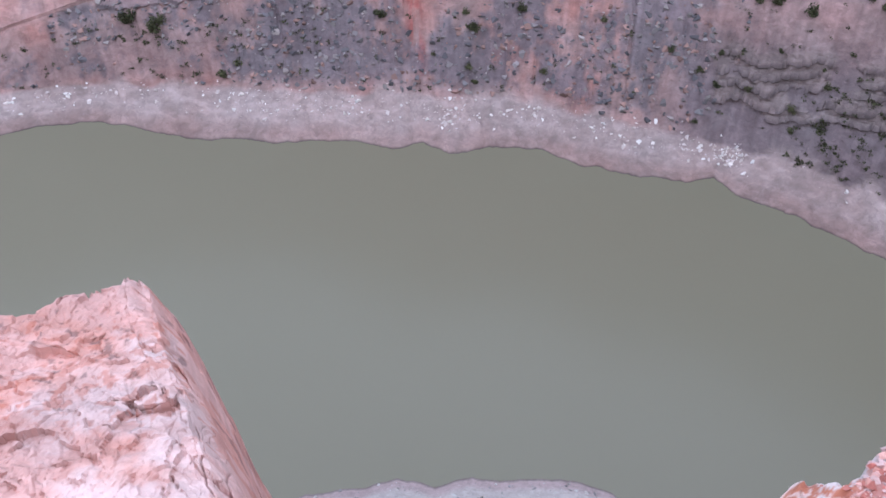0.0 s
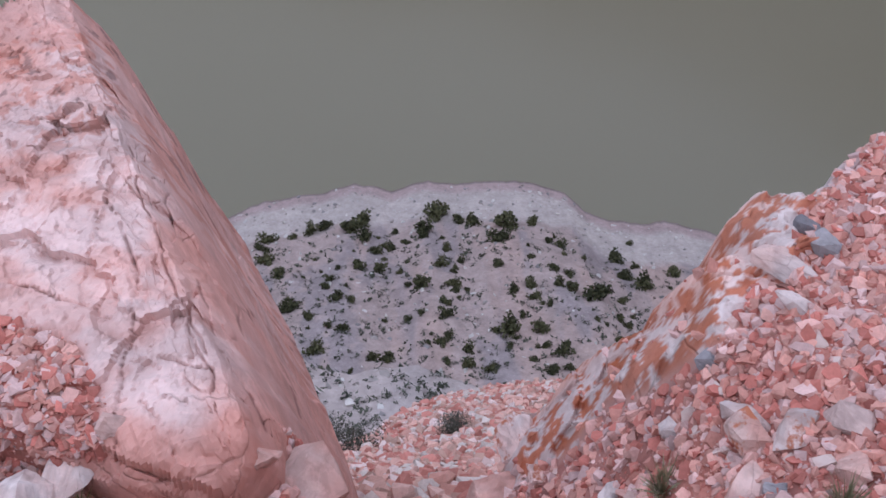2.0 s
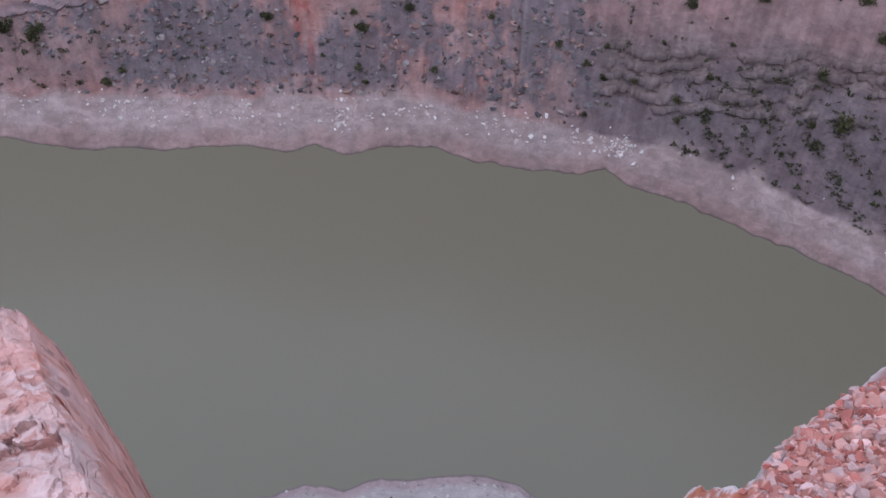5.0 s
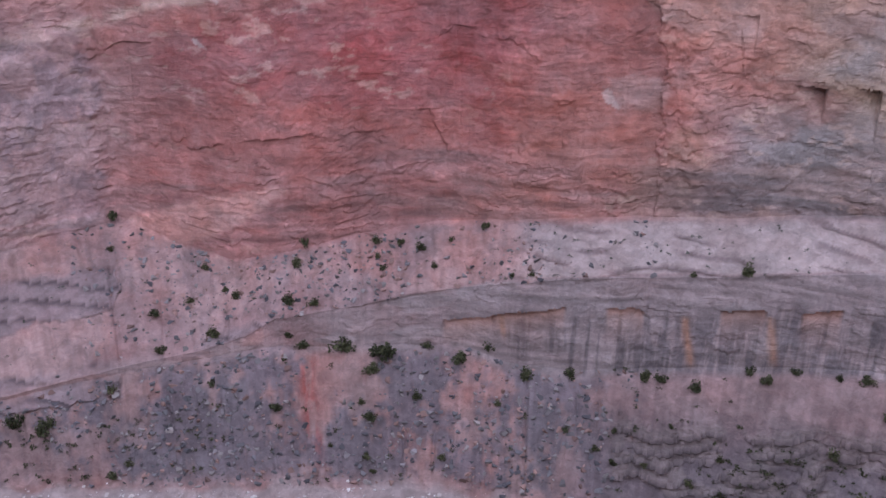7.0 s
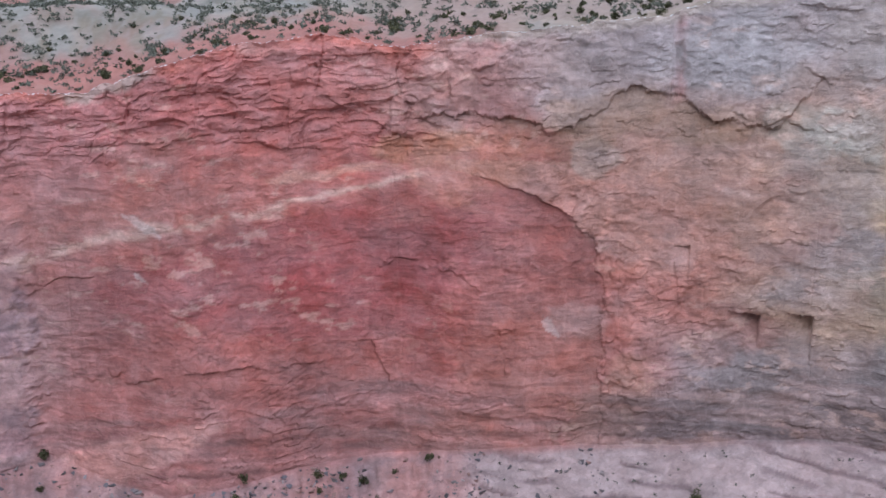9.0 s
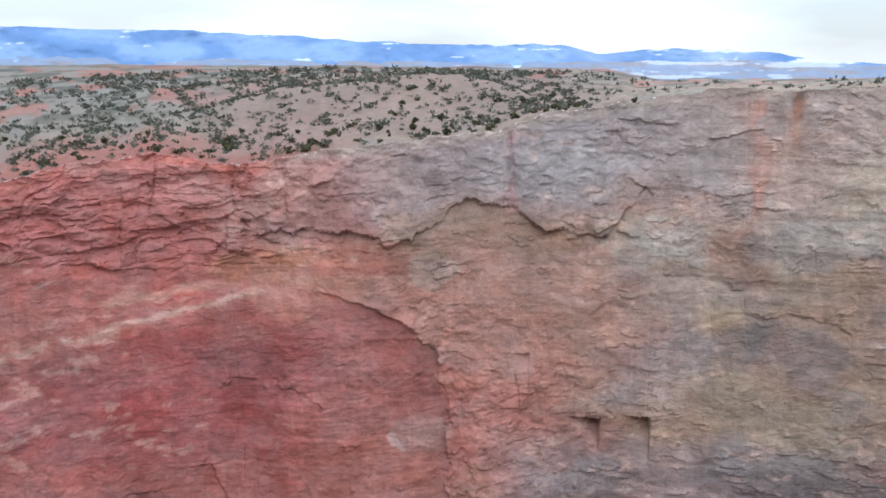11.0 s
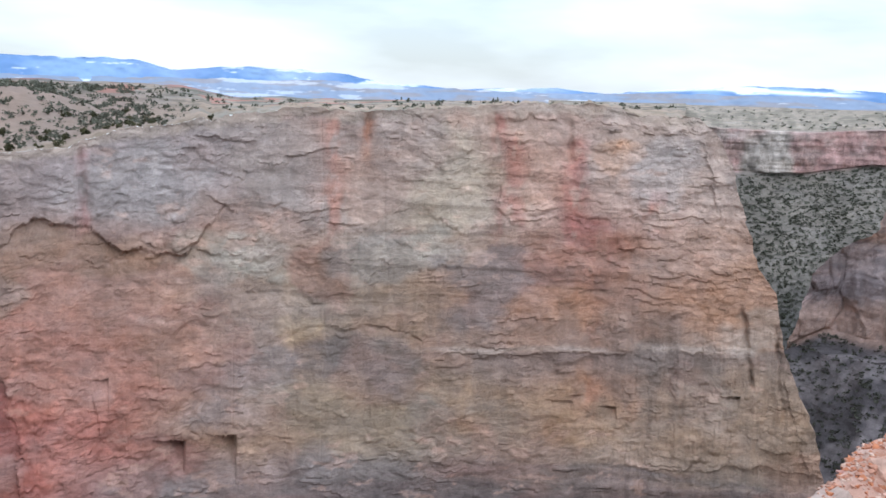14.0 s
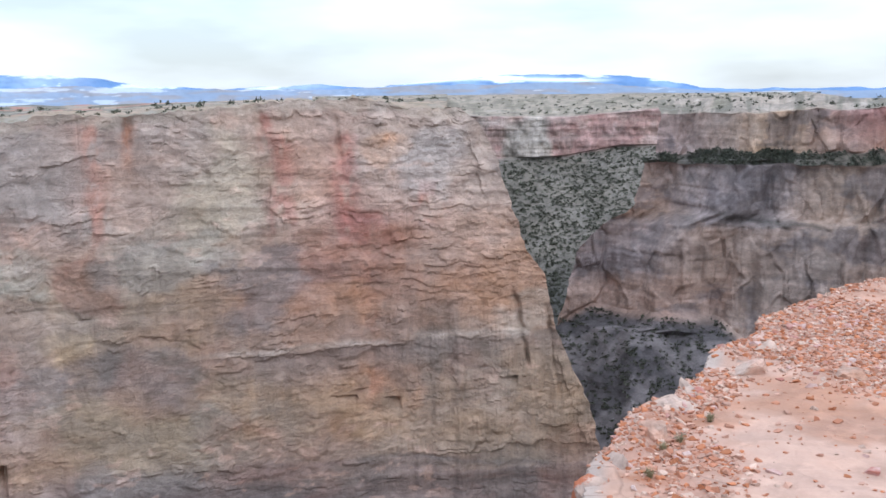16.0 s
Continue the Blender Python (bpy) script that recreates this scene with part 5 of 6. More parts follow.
def ledge_z(x, y, only=None):
    x_, y_ = x + 0.02 * fbm(x * 4, y * 4, 0, 4, 160, 0.6), y + 0.02 * fbm(x * 4, y * 4, 5, 4, 161, 0.6)
    rocky = 0.035 * fbm(x * 2.2, y * 2.2, 0, 4, 162) + 0.012 * fbm(x * 9, y * 9, 0, 4, 163)
    # the gravelly saddle in front
    df = chain(x_, y_, FIN_FRONT)
    front = inside(x_, y_, FRONT)
    z_g = line(x, (-1.2, -3.72), (-0.6, -3.8), (-0.2, -4.15), (0.3, -4.3)) - 0.4 * (y - 0.9) + 14 * np.minimum(front, 0) + rocky * 0.8 - 0.06 * np.exp(-(df / 0.05) ** 2) + 0.12 * step(0.35, 0.0, np.hypot(x + 1.5, y - 0.95))
    # right-hand slope of broken rock: it steepens towards the chute and ends in a lichen-grown edge
    right = inside(x_, y_, RIGHT_EDGE + [(2.4, 0.1), (0.55, 0.1), (0.2, 0.5)])
    band = inside(x_, y_, LICHEN_BAND)
    z_r = line(x - 0.25 * (y - 1.3), (-0.2, -5.6), (0.2, -4.7), (0.35, -4.36), (0.48, -4.15), (0.7, -3.62), (0.9, -3.16), (1.13, -2.94), (1.4, -2.86), (3, -2.5)) - 0.42 * (y - 1.3)
    down = 0.5 * x + 0.55 * z_r
    f1, gr, ir, sr = cells(down * 5 + 0.5 * fbm(x * 3.5, y * 3.5, 1, 3, 177), y * 4.2 + 0.5 * fbm(x * 3.5, y * 3.5, 3, 3, 178), 179)
    f1, gr2, ir2, sr2 = cells(down * 14 + 0.6 * fbm(x * 7, y * 7, 1, 3, 181), y * 12, 182)
    solid = step(-0.06, 0.06, band)
    blocks = (0.05 * (ir - 0.5) + 0.09 * sr) * step(0, 0.25, gr) + 0.03 * sr2 * step(0, 0.3, gr2) + 0.05 * fbm(x * 6, y * 6, 2, 4, 183, 0.6)
    z_r = z_r + rocky * 1.2 + blocks * (0.35 + 0.65 * solid) - 1.5 * np.clip(0.05 - right, 0, 0.05) + 24 * np.minimum(right, 0) + 0.05 * solid
    # the fin of pale rock: a slanted top, and a flank that falls away steeply into the chute
    fin = inside(x_, y_, FIN_EDGE + FIN_FRONT[:-1])
    along, across = -0.406 * (x + 0.76) + 0.914 * (y - 1.59), 0.914 * (x + 0.76) + 0.406 * (y - 1.59)
    wx, wy = 0.35 * fbm(x * 2.5, y * 2.5, 1, 4, 167, 0.6), 0.35 * fbm(x * 2.5, y * 2.5, 3, 4, 171, 0.6)
    f1a, gapa, identa, slanta = cells(along * 1.7 + wx, across * 3.0 + wy, 168)
    f1b, gapb, identb, slantb = cells(along * 4.5 + wx * 2, across * 8 + wy * 2, 173)
    f1c, gapc, identc, slantc = cells(along * 16 + wx * 4, across * 24 + wy * 4, 174)
    crack_x, crack_y = x + 0.015 * fbm(x * 9, y * 9, 2, 3, 165), y + 0.015 * fbm(x * 9, y * 9, 4, 3, 166)
    gap = np.minimum.reduce([chain(crack_x, crack_y, c) for c in CRACKS + CRACKS_FLANK])
    rough = 0.3 * (identa - 0.5) + 0.7 * slanta + 0.2 * (identb - 0.5) + 0.35 * slantb + 0.10 * (identc - 0.5) + 0.16 * slantc + 0.25 * fbm(x * 11, y * 11, 3, 4, 172, 0.6)
    plates = 0.6 * slanta * step(0, 0.3, gapa) + 0.3 * slantb * step(0, 0.35, gapb) + 0.35 * fbm(x * 5, y * 5, 4, 3, 201)
    fall = line(across - 0.05 * plates, (-9, 0), (-0.12, 0), (0, 0.05), (0.1, 0.32), (0.2, 0.85), (0.3, 1.7), (0.4, 2.6), (0.5, 3.3), (0.6, 3.8), (0.9, 5.0))
    z_f = -3.66 - 0.42 * (y - 1.55) - fall + 0.07 * rough * step(0.25, 0.0, across) - 0.018 * np.exp(-(gap / 0.006) ** 2) + rocky * 0.7 - 0.2 * (np.clip(0.2 - df, 0, 0.2) / 0.2) ** 2 + np.where(chain(x_, y_, FIN_EDGE) < df, 30, 7) * np.minimum(fin, 0)
    z_f = z_f + 0.07 * np.exp(-(((x + 2.02) / 0.14) ** 2 + ((y - 4.16) / 0.12) ** 2)) + 0.06 * np.exp(-(((x + 2.3) / 0.1) ** 2 + ((y - 3.98) / 0.1) ** 2))
    # the rim that one stands on
    rim = inside(x_, y_, RIM_EDGE + [(14, -6), (-6, -6)])
    bump = 0.05 * np.exp(-((rim - 0.12) / 0.14) ** 2) * step(-0.1, 0.3, fbm(x * 1.4, y * 1.4, 9, 3, 169)) * step(3, 4, x)
    z_p = -1.55 + 0.03 * fbm(x, y, 2, 3, 170) + rocky * 0.35 + bump + 9 * np.minimum(rim, 0)
    layers = np.stack([z_g, z_r, z_f, z_p])
    if only:
        layers[[k for k in range(4) if k + 1 not in only]] = -99
    return np.maximum(layers.max(0), -40), np.argmax(layers, 0) + 1, (right, band, fin, across, df, gap, gapb, rim)


def gravel_here(x, y, kind, marks):
    """How thick loose stones lie, 0 to 1."""
    right, band, fin, across, df, gap, gapb, rim = marks
    n = fbm(x * 1.6, y * 1.6, 7, 3, 180)
    g = np.where(kind == 1, 1.0, 0)
    g = g + np.where(kind == 2, step(0.03, -0.05, band + 0.05 * n) * step(0.0, 0.06, right), 0)
    g = g + np.where(kind == 3, step(-0.04, 0.03, inside(x, y, FIN_GRAVEL) + 0.06 * n), 0)
    bare = step(0.1, -0.1, y - 1.95 - 0.36 * (x - 4.3) + 0.25 * n) * step(4.1, 4.4, x + 0.3 * n) * step(7.3, 6.8, x + 0.4 * n)
    g = g + np.where(kind == 4, step(-0.5, 0.0, n + 0.3) * (1 - 0.97 * np.maximum(bare, step(4.9, 4.5, x) * step(0.3, 0.2, rim))), 0)
    return np.clip(g, 0, 1)


def ledge_patch(name, x0, x1, y0, y1, pitch, label, only=None):
    nx, ny = int((x1 - x0) / pitch), int((y1 - y0) / pitch)
    X, Y = np.meshgrid(np.linspace(x0, x1, nx), np.linspace(y0, y1, ny))
    return ledge_mesh(name, X, Y, label, only)


def ledge_mesh(name, X, Y, label, only):
    Z, kind, marks = ledge_z(X, Y, only)
    right, band, fin, across, df, gap, gapb, rim = marks
    n1, n2, n3 = fbm(X * 1.3, Y * 1.3, 0, 4, 190), fbm(X * 5, Y * 5, 2, 4, 191), fbm(X * 2.4, Y * 2.4, 4, 4, 192)
    base = mix(rgb(204, 166, 157) + X[..., None] * 0, rgb(213, 190, 185), step(0.1, 0.5, n1 + 0.4 * n2))
    base = mix(base, rgb(202, 148, 132), 0.5 * step(0.05, 0.5, n3))
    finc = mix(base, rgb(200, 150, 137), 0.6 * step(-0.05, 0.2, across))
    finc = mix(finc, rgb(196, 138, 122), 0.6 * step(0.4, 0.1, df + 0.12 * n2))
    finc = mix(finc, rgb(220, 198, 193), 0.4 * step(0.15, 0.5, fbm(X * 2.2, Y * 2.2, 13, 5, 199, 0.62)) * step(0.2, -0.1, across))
    finc = mix(finc, rgb(184, 118, 98), 0.5 * step(0.45, 0.55, fbm(X * 16, Y * 16, 3, 3, 193) + 0.4 * n1) * step(2.5, 3.0, Y))
    finc = mix(finc, rgb(96, 78, 78), 0.5 * step(0.75, 0.85, fbm(X * 18, Y * 18, 6, 3, 194) + 0.3 * n3) * step(2.8, 3.2, Y))
    finc = mix(finc, rgb(104, 62, 55), 0.6 * np.exp(-(gap / 0.0045) ** 2) * step(-0.5, 0.1, fbm(X * 7, Y * 7, 5, 3, 200)) + 0.2 * np.exp(-(gapb / 0.03) ** 2) * step(0.02, -0.1, across) * step(-0.1, 0.3, fbm(X * 2, Y * 2, 5, 3, 176)))
    finc = finc * np.array([0.92, 0.84, 0.83])
    soil = mix(rgb(144, 78, 66) + X[..., None] * 0, rgb(170, 104, 90), step(-0.3, 0.4, n2))
    soil = np.where((kind == 4)[..., None], soil * 0.25 + 0.75 * rgb(206, 168, 148), soil)
    lichen = step(-0.02, 0.14, fbm((0.5 * X + 0.55 * Z) * 26, Y * 22, 8, 4, 195, 0.65) + 0.4 * fbm((0.5 * X + 0.55 * Z) * 5, Y * 4, 9, 3, 197))
    rightc = mix(mix(rgb(206, 188, 184) + X[..., None] * 0, rgb(212, 168, 154), step(-0.2, 0.3, n3)), rgb(176, 90, 48), 0.85 * lichen * step(-0.12, 0.02, band))
    g = gravel_here(X, Y, kind, marks)
    col = np.where((kind == 3)[..., None], finc, rightc)
    col = np.where((kind <= 1)[..., None], soil, col)
    rimc = mix(rgb(204, 170, 152) + X[..., None] * 0, rgb(194, 152, 130), step(-0.3, 0.4, n1 + 0.3 * n2))
    rimc = mix(rimc, rgb(176, 108, 66), 0.8 * step(-0.25, 0.1, fbm(X * 3, Y * 3, 11, 4, 196)) * step(0.7, 0.3, rim) * step(6.2, 5.0, X))
    crackm = np.abs(fbm(X * 0.9, Y * 1.3, 12, 4, 198))
    rimc = mix(rimc, rgb(140, 96, 80), 0.7 * np.exp(-(crackm / 0.012) ** 2))
    rimc = mix(rimc, rgb(188, 178, 170), 0.7 * step(0.14, 0.05, rim))
    col = np.where((kind == 4)[..., None], rimc, col)
    col = mix(col, soil, g * np.where(kind == 4, 0.6, 0.85))
    ob = grid(name, np.stack([X, Y, EYE + Z], -1), col * np.where(kind == 4, 0.78, 0.9)[..., None], M_LEDGE, smooth=False)
    return tagged(ob, label, "rock ledge", kind="structure")


ledge_front = ledge_patch("rock_ledge_front", -3.4, 2.4, 0.3, 2.9, 0.0085, "broken pink limestone ledge with orange lichen", (1, 2, 4))
FIN_U, FIN_V = np.meshgrid(np.linspace(-0.8, 3.5, 400), np.concatenate([np.linspace(-2.6, -0.14, 210), np.linspace(-0.13, 0.8, 330)]), indexing="ij")
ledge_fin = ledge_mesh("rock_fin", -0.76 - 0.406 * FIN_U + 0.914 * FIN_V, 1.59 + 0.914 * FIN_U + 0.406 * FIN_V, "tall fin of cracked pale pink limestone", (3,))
ledge_right = ledge_patch("rock_ledge_rim", 2.4, 13.0, -2.5, 4.6, 0.03, "flat pink limestone rim strewn with chips")
ledge_side = ledge_patch("rock_ledge_side", 2.4, 13.0, -5.0, -2.5, 0.12, "flat pink limestone rim beside the viewpoint")
ledge_back = ledge_patch("rock_ledge_back", -4.2, 2.4, -5.0, 0.3, 0.1, "flat pink limestone rim behind the viewpoint")


CHUTE = [(-4.0, 4.5), (-2.9, 5.6), (-2.1, 6.9), (-1.2, 8.2), (0.1, 10.5), (1.2, 13.0), (3.0, 14.0), (8.0, 15.0), (8.0, 0.5), (-4.0, 0.5)]


def chute_z(x, y):
    """The scree chute below the ledge, a spur of broken rock that drops towards the bank."""
    n = 0.5 * fbm(x / 2.5, y / 2.5, 1, 4, 230) + 0.14 * fbm(x * 1.8, y * 1.8, 2, 4, 231)
    edge = inside(x + 0.3 * fbm(x, y, 3, 3, 232), y, CHUTE)
    z = line(y, (0.5, -4.9), (1.2, -5.9), (2.5, -9.4), (6.5, -20.5), (13, -34.8), (20, -60)) + n * step(1.2, 4, y) + 0.25 * (x - 0.3) * step(2, 6, y)
    return EYE + z + 5 * np.minimum(edge, 0)


def scree_chute():
    X, Y = np.meshgrid(np.linspace(-3.6, 7.5, 190), np.linspace(0.7, 16.5, 330))
    Z = np.maximum(chute_z(X, Y), 130)
    n1, n2 = fbm(X / 1.4, Y / 2.2, 4, 5, 233, 0.6), fbm(X * 1.5, Y * 1.5, 6, 4, 234)
    col = mix(rgb(178, 128, 112) + X[..., None] * 0, rgb(196, 168, 154), step(-0.2, 0.4, n1))
    col = mix(col, rgb(168, 100, 82), 0.6 * step(0.1, 0.5, n2))
    ob = grid("scree_chute", np.stack([X, Y, Z], -1), col * 0.82, M_TALUS, smooth=False)
    return tagged(ob, "steep pink scree chute falling away below the ledge", "scree slope", kind="structure")


chute = scree_chute()


def home_plateau():
    """The rim country behind the viewpoint, out to the horizon, and the cliff that carries it."""
    x = np.concatenate([-np.geomspace(3000, 5, 40), np.linspace(-4.2, 13, 30), np.geomspace(14, 3000, 40)])
    y = -np.geomspace(4.6, 3000, 60)
    X, Y = np.meshgrid(x, np.concatenate([[-3.9, -4.2], y]))
    Z = 198.3 + 0.8 * fbm(X / 30, Y / 30, 0, 4, 220) * step(6, 60, -Y) + 6 * fbm(X / 300, Y / 300, 3, 4, 221) * step(60, 500, -Y)
    Z[0] = 120.0
    Y[0] = 2.0
    col = mix(rgb(198, 164, 148) + X[..., None] * 0, rgb(150, 140, 118), step(-0.1, 0.4, fbm(X / 40, Y / 40, 5, 5, 222, 0.6) + 0.3 * step(10, 100, -Y)))
    ob = grid("home_plateau", np.stack([X, Y, Z], -1), col * 0.7, M_PLATEAU, flip=True)
    return tagged(ob, "dry stony rim country behind the viewpoint", "plateau", kind="structure")


home_plateau()


# ---- scattering ----
def hull(seed, n, squash=(1, 1, 1), bevel=0.0, square=0.0):
    """An angular stone of unit size: the hull of random points."""
    rnd = random.Random(seed)
    bm = bmesh.new()
    for _ in range(n):
        v = Vector((rnd.gauss(0, 1), rnd.gauss(0, 1), rnd.gauss(0, 1))).normalized() * rnd.uniform(0.8, 1.0)
        v = v / max(abs(v.x), abs(v.y), abs(v.z)) ** square * (1 - 0.15 * square)
        bm.verts.new((v.x * squash[0] * 0.5, v.y * squash[1] * 0.5, v.z * squash[2] * 0.5))
    res = bmesh.ops.convex_hull(bm, input=bm.verts)
    bmesh.ops.delete(bm, geom=[g for g in res["geom_interior"] if isinstance(g, bmesh.types.BMVert)], context="VERTS")
    if bevel:
        bmesh.ops.bevel(bm, geom=list(bm.edges), offset=bevel, segments=1, profile=0.6, affect="EDGES", clamp_overlap=True)
    bmesh.ops.triangulate(bm, faces=bm.faces)
    return bm


def arrays(bm):
    bm.verts.index_update()
    v = np.array([tuple(a.co) for a in bm.verts])
    f = np.array([[a.index for a in p.verts] for p in bm.faces])
    bm.free()
    return v, f


def to_mesh(name, bm, material):
    me = bpy.data.meshes.new(name)
    bm.to_mesh(me)
    bm.free()
    me.materials.append(material)
    return me


def spin(n, rng, tilt):
    """n random turns: any heading, leaning by up to tilt."""
    a, b, c = rng.uniform(0, 2 * np.pi, n), rng.normal(0, tilt, n), rng.normal(0, tilt, n)
    ca, sa, cb, sb, cc, sc = np.cos(a), np.sin(a), np.cos(b), np.sin(b), np.cos(c), np.sin(c)
    z = np.zeros(n)
    ra = np.stack([np.stack([ca, -sa, z], -1), np.stack([sa, ca, z], -1), np.stack([z, z, z + 1], -1)], 1)
    rb = np.stack([np.stack([z + 1, z, z], -1), np.stack([z, cb, -sb], -1), np.stack([z, sb, cb], -1)], 1)
    rc = np.stack([np.stack([cc, z, sc], -1), np.stack([z, z + 1, z], -1), np.stack([-sc, z, cc], -1)], 1)
    return rc @ rb @ ra


def strewn(name, templates, where, size, material, rng, tilt=0.3, colours=None, parent=None):
    """One mesh of many copies of the templates at the places, with their own sizes and turns."""
    vs, fs, cs, base = [], [], [], 0
    which = rng.integers(0, len(templates), len(where))
    turns = spin(len(where), rng, tilt)
    for k, (v, f) in enumerate(templates):
        i = np.where(which == k)[0]
        if not len(i):
            continue
        p = np.einsum("nij,vj->nvi", turns[i], v) * size[i][:, None, None] + where[i][:, None]
        vs.append(p.reshape(-1, 3))
        fs.append((f[None] + (np.arange(len(i)) * len(v))[:, None, None]).reshape(-1, 3) + base)
        if colours is not None:
            cs.append(np.repeat(colours[i], len(v), 0))
        base += len(i) * len(v)
    me = mesh_from(name, np.concatenate(vs), np.concatenate(fs), np.concatenate(cs) if colours is not None else None)
    me.materials.append(material)
    ob = new(name, me)
    if parent:
        ob.parent = parent
    return ob


def stone_tones(n, rng, tones, spread=0.12):
    t = np.array([rgb(*c) for c in tones])[rng.integers(0, len(tones), n)]
    return t * (1 + rng.normal(0, spread, (n, 1)))


M_STONE = tinted("loose_limestone", 18.0, 90.0, 0.14, 0.5, 0.006)
M_SCREE = tinted("pale_shore_stone", 0.6, 3.0, 0.12, 0.4, 0.1)


# ---- shrubs ----
def shrub_mesh(name, seed, leaves, lumps, flat, leaf, material):
    """A crown of many small leaf sprays, gathered in uneven lumps."""
    rng = np.random.default_rng(seed)
    centre = rng.normal(0, 1, (lumps, 3)) * np.array([0.17, 0.17, 0.1 * flat])
    centre[:, 2] += 0.30 * flat
    radius = rng.uniform(0.16, 0.27, lumps)
    k = rng.integers(0, lumps, leaves)
    way = rng.normal(0, 1, (leaves, 3))
    way /= np.linalg.norm(way, axis=1)[:, None]
    p = centre[k] + way * radius[k][:, None] * rng.uniform(0.55, 1.0, leaves)[:, None] * np.array([1, 1, flat])
    p[:, 2] = np.maximum(p[:, 2], 0.02)
    side = np.cross(way, rng.normal(0, 1, (leaves, 3)))
    side /= np.linalg.norm(side, axis=1)[:, None]
    up = way * 0.6 + np.cross(side, way) * 0.8
    w = leaf * rng.uniform(0.6, 1.4, leaves)[:, None]
    quad = np.stack([p - side * w * 0.5, p + side * w * 0.5, p + side * w * 0.3 + up * w, p - side * w * 0.3 + up * w], 1).reshape(-1, 3)
    me = mesh_from(name, quad, np.arange(leaves * 4).reshape(-1, 4))
    me.materials.append(material)
    return me


def trunk_mesh(name, seed):
    """A short twisted stem that forks into limbs."""
    rnd = random.Random(seed)
    bm = bmesh.new()
    for k in range(4):
        a, r0 = rnd.uniform(0, 6.28), 0.035 if k == 0 else 0.022
        pts = [Vector((0, 0, -0.05)), Vector((0.05 * math.cos(a), 0.05 * math.sin(a), 0.12)), Vector((0.2 * math.cos(a), 0.2 * math.sin(a), 0.3))]
        rings = []
        for j, q in enumerate(pts):
            rad = r0 * (1 - 0.35 * j)
            rings.append([bm.verts.new((q.x + rad * math.cos(t * 1.047), q.y + rad * math.sin(t * 1.047), q.z)) for t in range(6)])
        for lo, hi in zip(rings, rings[1:]):
            for t in range(6):
                bm.faces.new((lo[t], lo[(t + 1) % 6], hi[(t + 1) % 6], hi[t]))
    return to_mesh(name, bm, M_BARK)


def shrub(name, seed, leaves, lumps, flat, leaf, material, label, category, group):
    root = new(name)
    part("crown", shrub_mesh("crown", seed, leaves, lumps, flat, leaf, material), root)
    part("trunk", trunk_mesh("trunk", seed), root)
    return tagged(root, label, category, group)


def put_copies(firsts, spots, rng):
    """Each first thing serves in turn; the first spot of each takes the thing itself."""
    for i, (p, size) in enumerate(spots):
        m = Matrix.Translation(p) @ pose(0, 0, 0, 0, 0, float(rng.uniform(0, 360)))
        ob = firsts[i % len(firsts)]
        if i >= len(firsts):
            ob = copy_thing(ob, m)
        else:
            ob.matrix_basis = m
        s = float(size)
        ob.scale = (s * float(rng.uniform(0.9, 1.15)), s * float(rng.uniform(0.9, 1.15)), s)


def meet(az, el, height, start, stop, n=700):
    """Where a sight line from the viewpoint meets a ground given as height(x, y)."""
    a, e = radians(az), radians(el)
    r = np.linspace(start, stop, n)
    x, y, z = -math.sin(a) * r, math.cos(a) * r, EYE + r * math.tan(e)
    hit = np.where(z <= height(x, y))[0]
    k = hit[0] if len(hit) else n - 1
    return Vector((float(x[k]), float(y[k]), float(height(x[k:k + 1], y[k:k + 1])[0])))


rng = np.random.default_rng(5)
JUNIPERS_A = ((-2.5, -60.1, 45), (-1.2, -61.0, 40), (-4.7, -60.4, 25), (-6.2, -60.4, 30), (-9.7, -60.4, 45), (-9.0, -61.1, 35), (-12.4, -60.1, 24), (5.3, -60.3, 38), (6.9, -60.6, 36), (5.5, -61.1, 30), (9.4, -60.3, 28), (11.0, -60.4, 30), (12.9, -60.5, 18), (15.5, -60.3, 30), (16.5, -60.6, 20), (16.4, -61.3, 30), (15.2, -62.2, 30), (14.5, -63.8, 25), (15.3, -64.0, 30), (9.8, -63.0, 22), (6.5, -62.6, 28), (4.0, -62.9, 28), (4.3, -61.9, 24), (2.5, -61.8, 22), (2.1, -61.0, 18), (-5.3, -62.5, 20), (-3.5, -61.9, 24), (-2.7, -62.7, 28), (-9.4, -62.5, 22), (-11.4, -63.7, 24), (-13.4, -63.3, 26), (-14.0, -63.9, 24))
JUNIPERS_B = ((-14.4, -60.9, 18), (-16.0, -61.0, 24), (-15.6, -62.2, 20), (-17.3, -62.3, 22), (-18.0, -63.0, 28), (-16.7, -62.9, 24), (-21.0, -63.0, 44), (-21.7, -60.9, 30), (-23.3, -61.7, 28), (-25.2, -61.7, 36), (-23.9, -62.9, 20), (-24.0, -61.0, 18), (-28.0, -60.6, 26), (-0.8, -63.8, 34), (-4.6, -63.7, 26), (-3.9, -65.3, 34), (1.0, -65.5, 18), (-11.5, -65.7, 44), (-15.6, -65.4, 34), (-18.8, -66.3, 34), (-18.4, -67.4, 26), (-20.4, -67.0, 20), (-12.2, -66.6, 18), (-9.9, -67.9, 28), (-7.0, -67.8, 26), (-7.0, -67.0, 26), (-4.0, -67.7, 18), (-3.0, -66.7, 24), (4.2, -67.5, 34), (6.1, -67.4, 26), (9.4, -65.6, 24), (13.6, -66.4, 36), (9.5, -64.0, 30))
spots = []
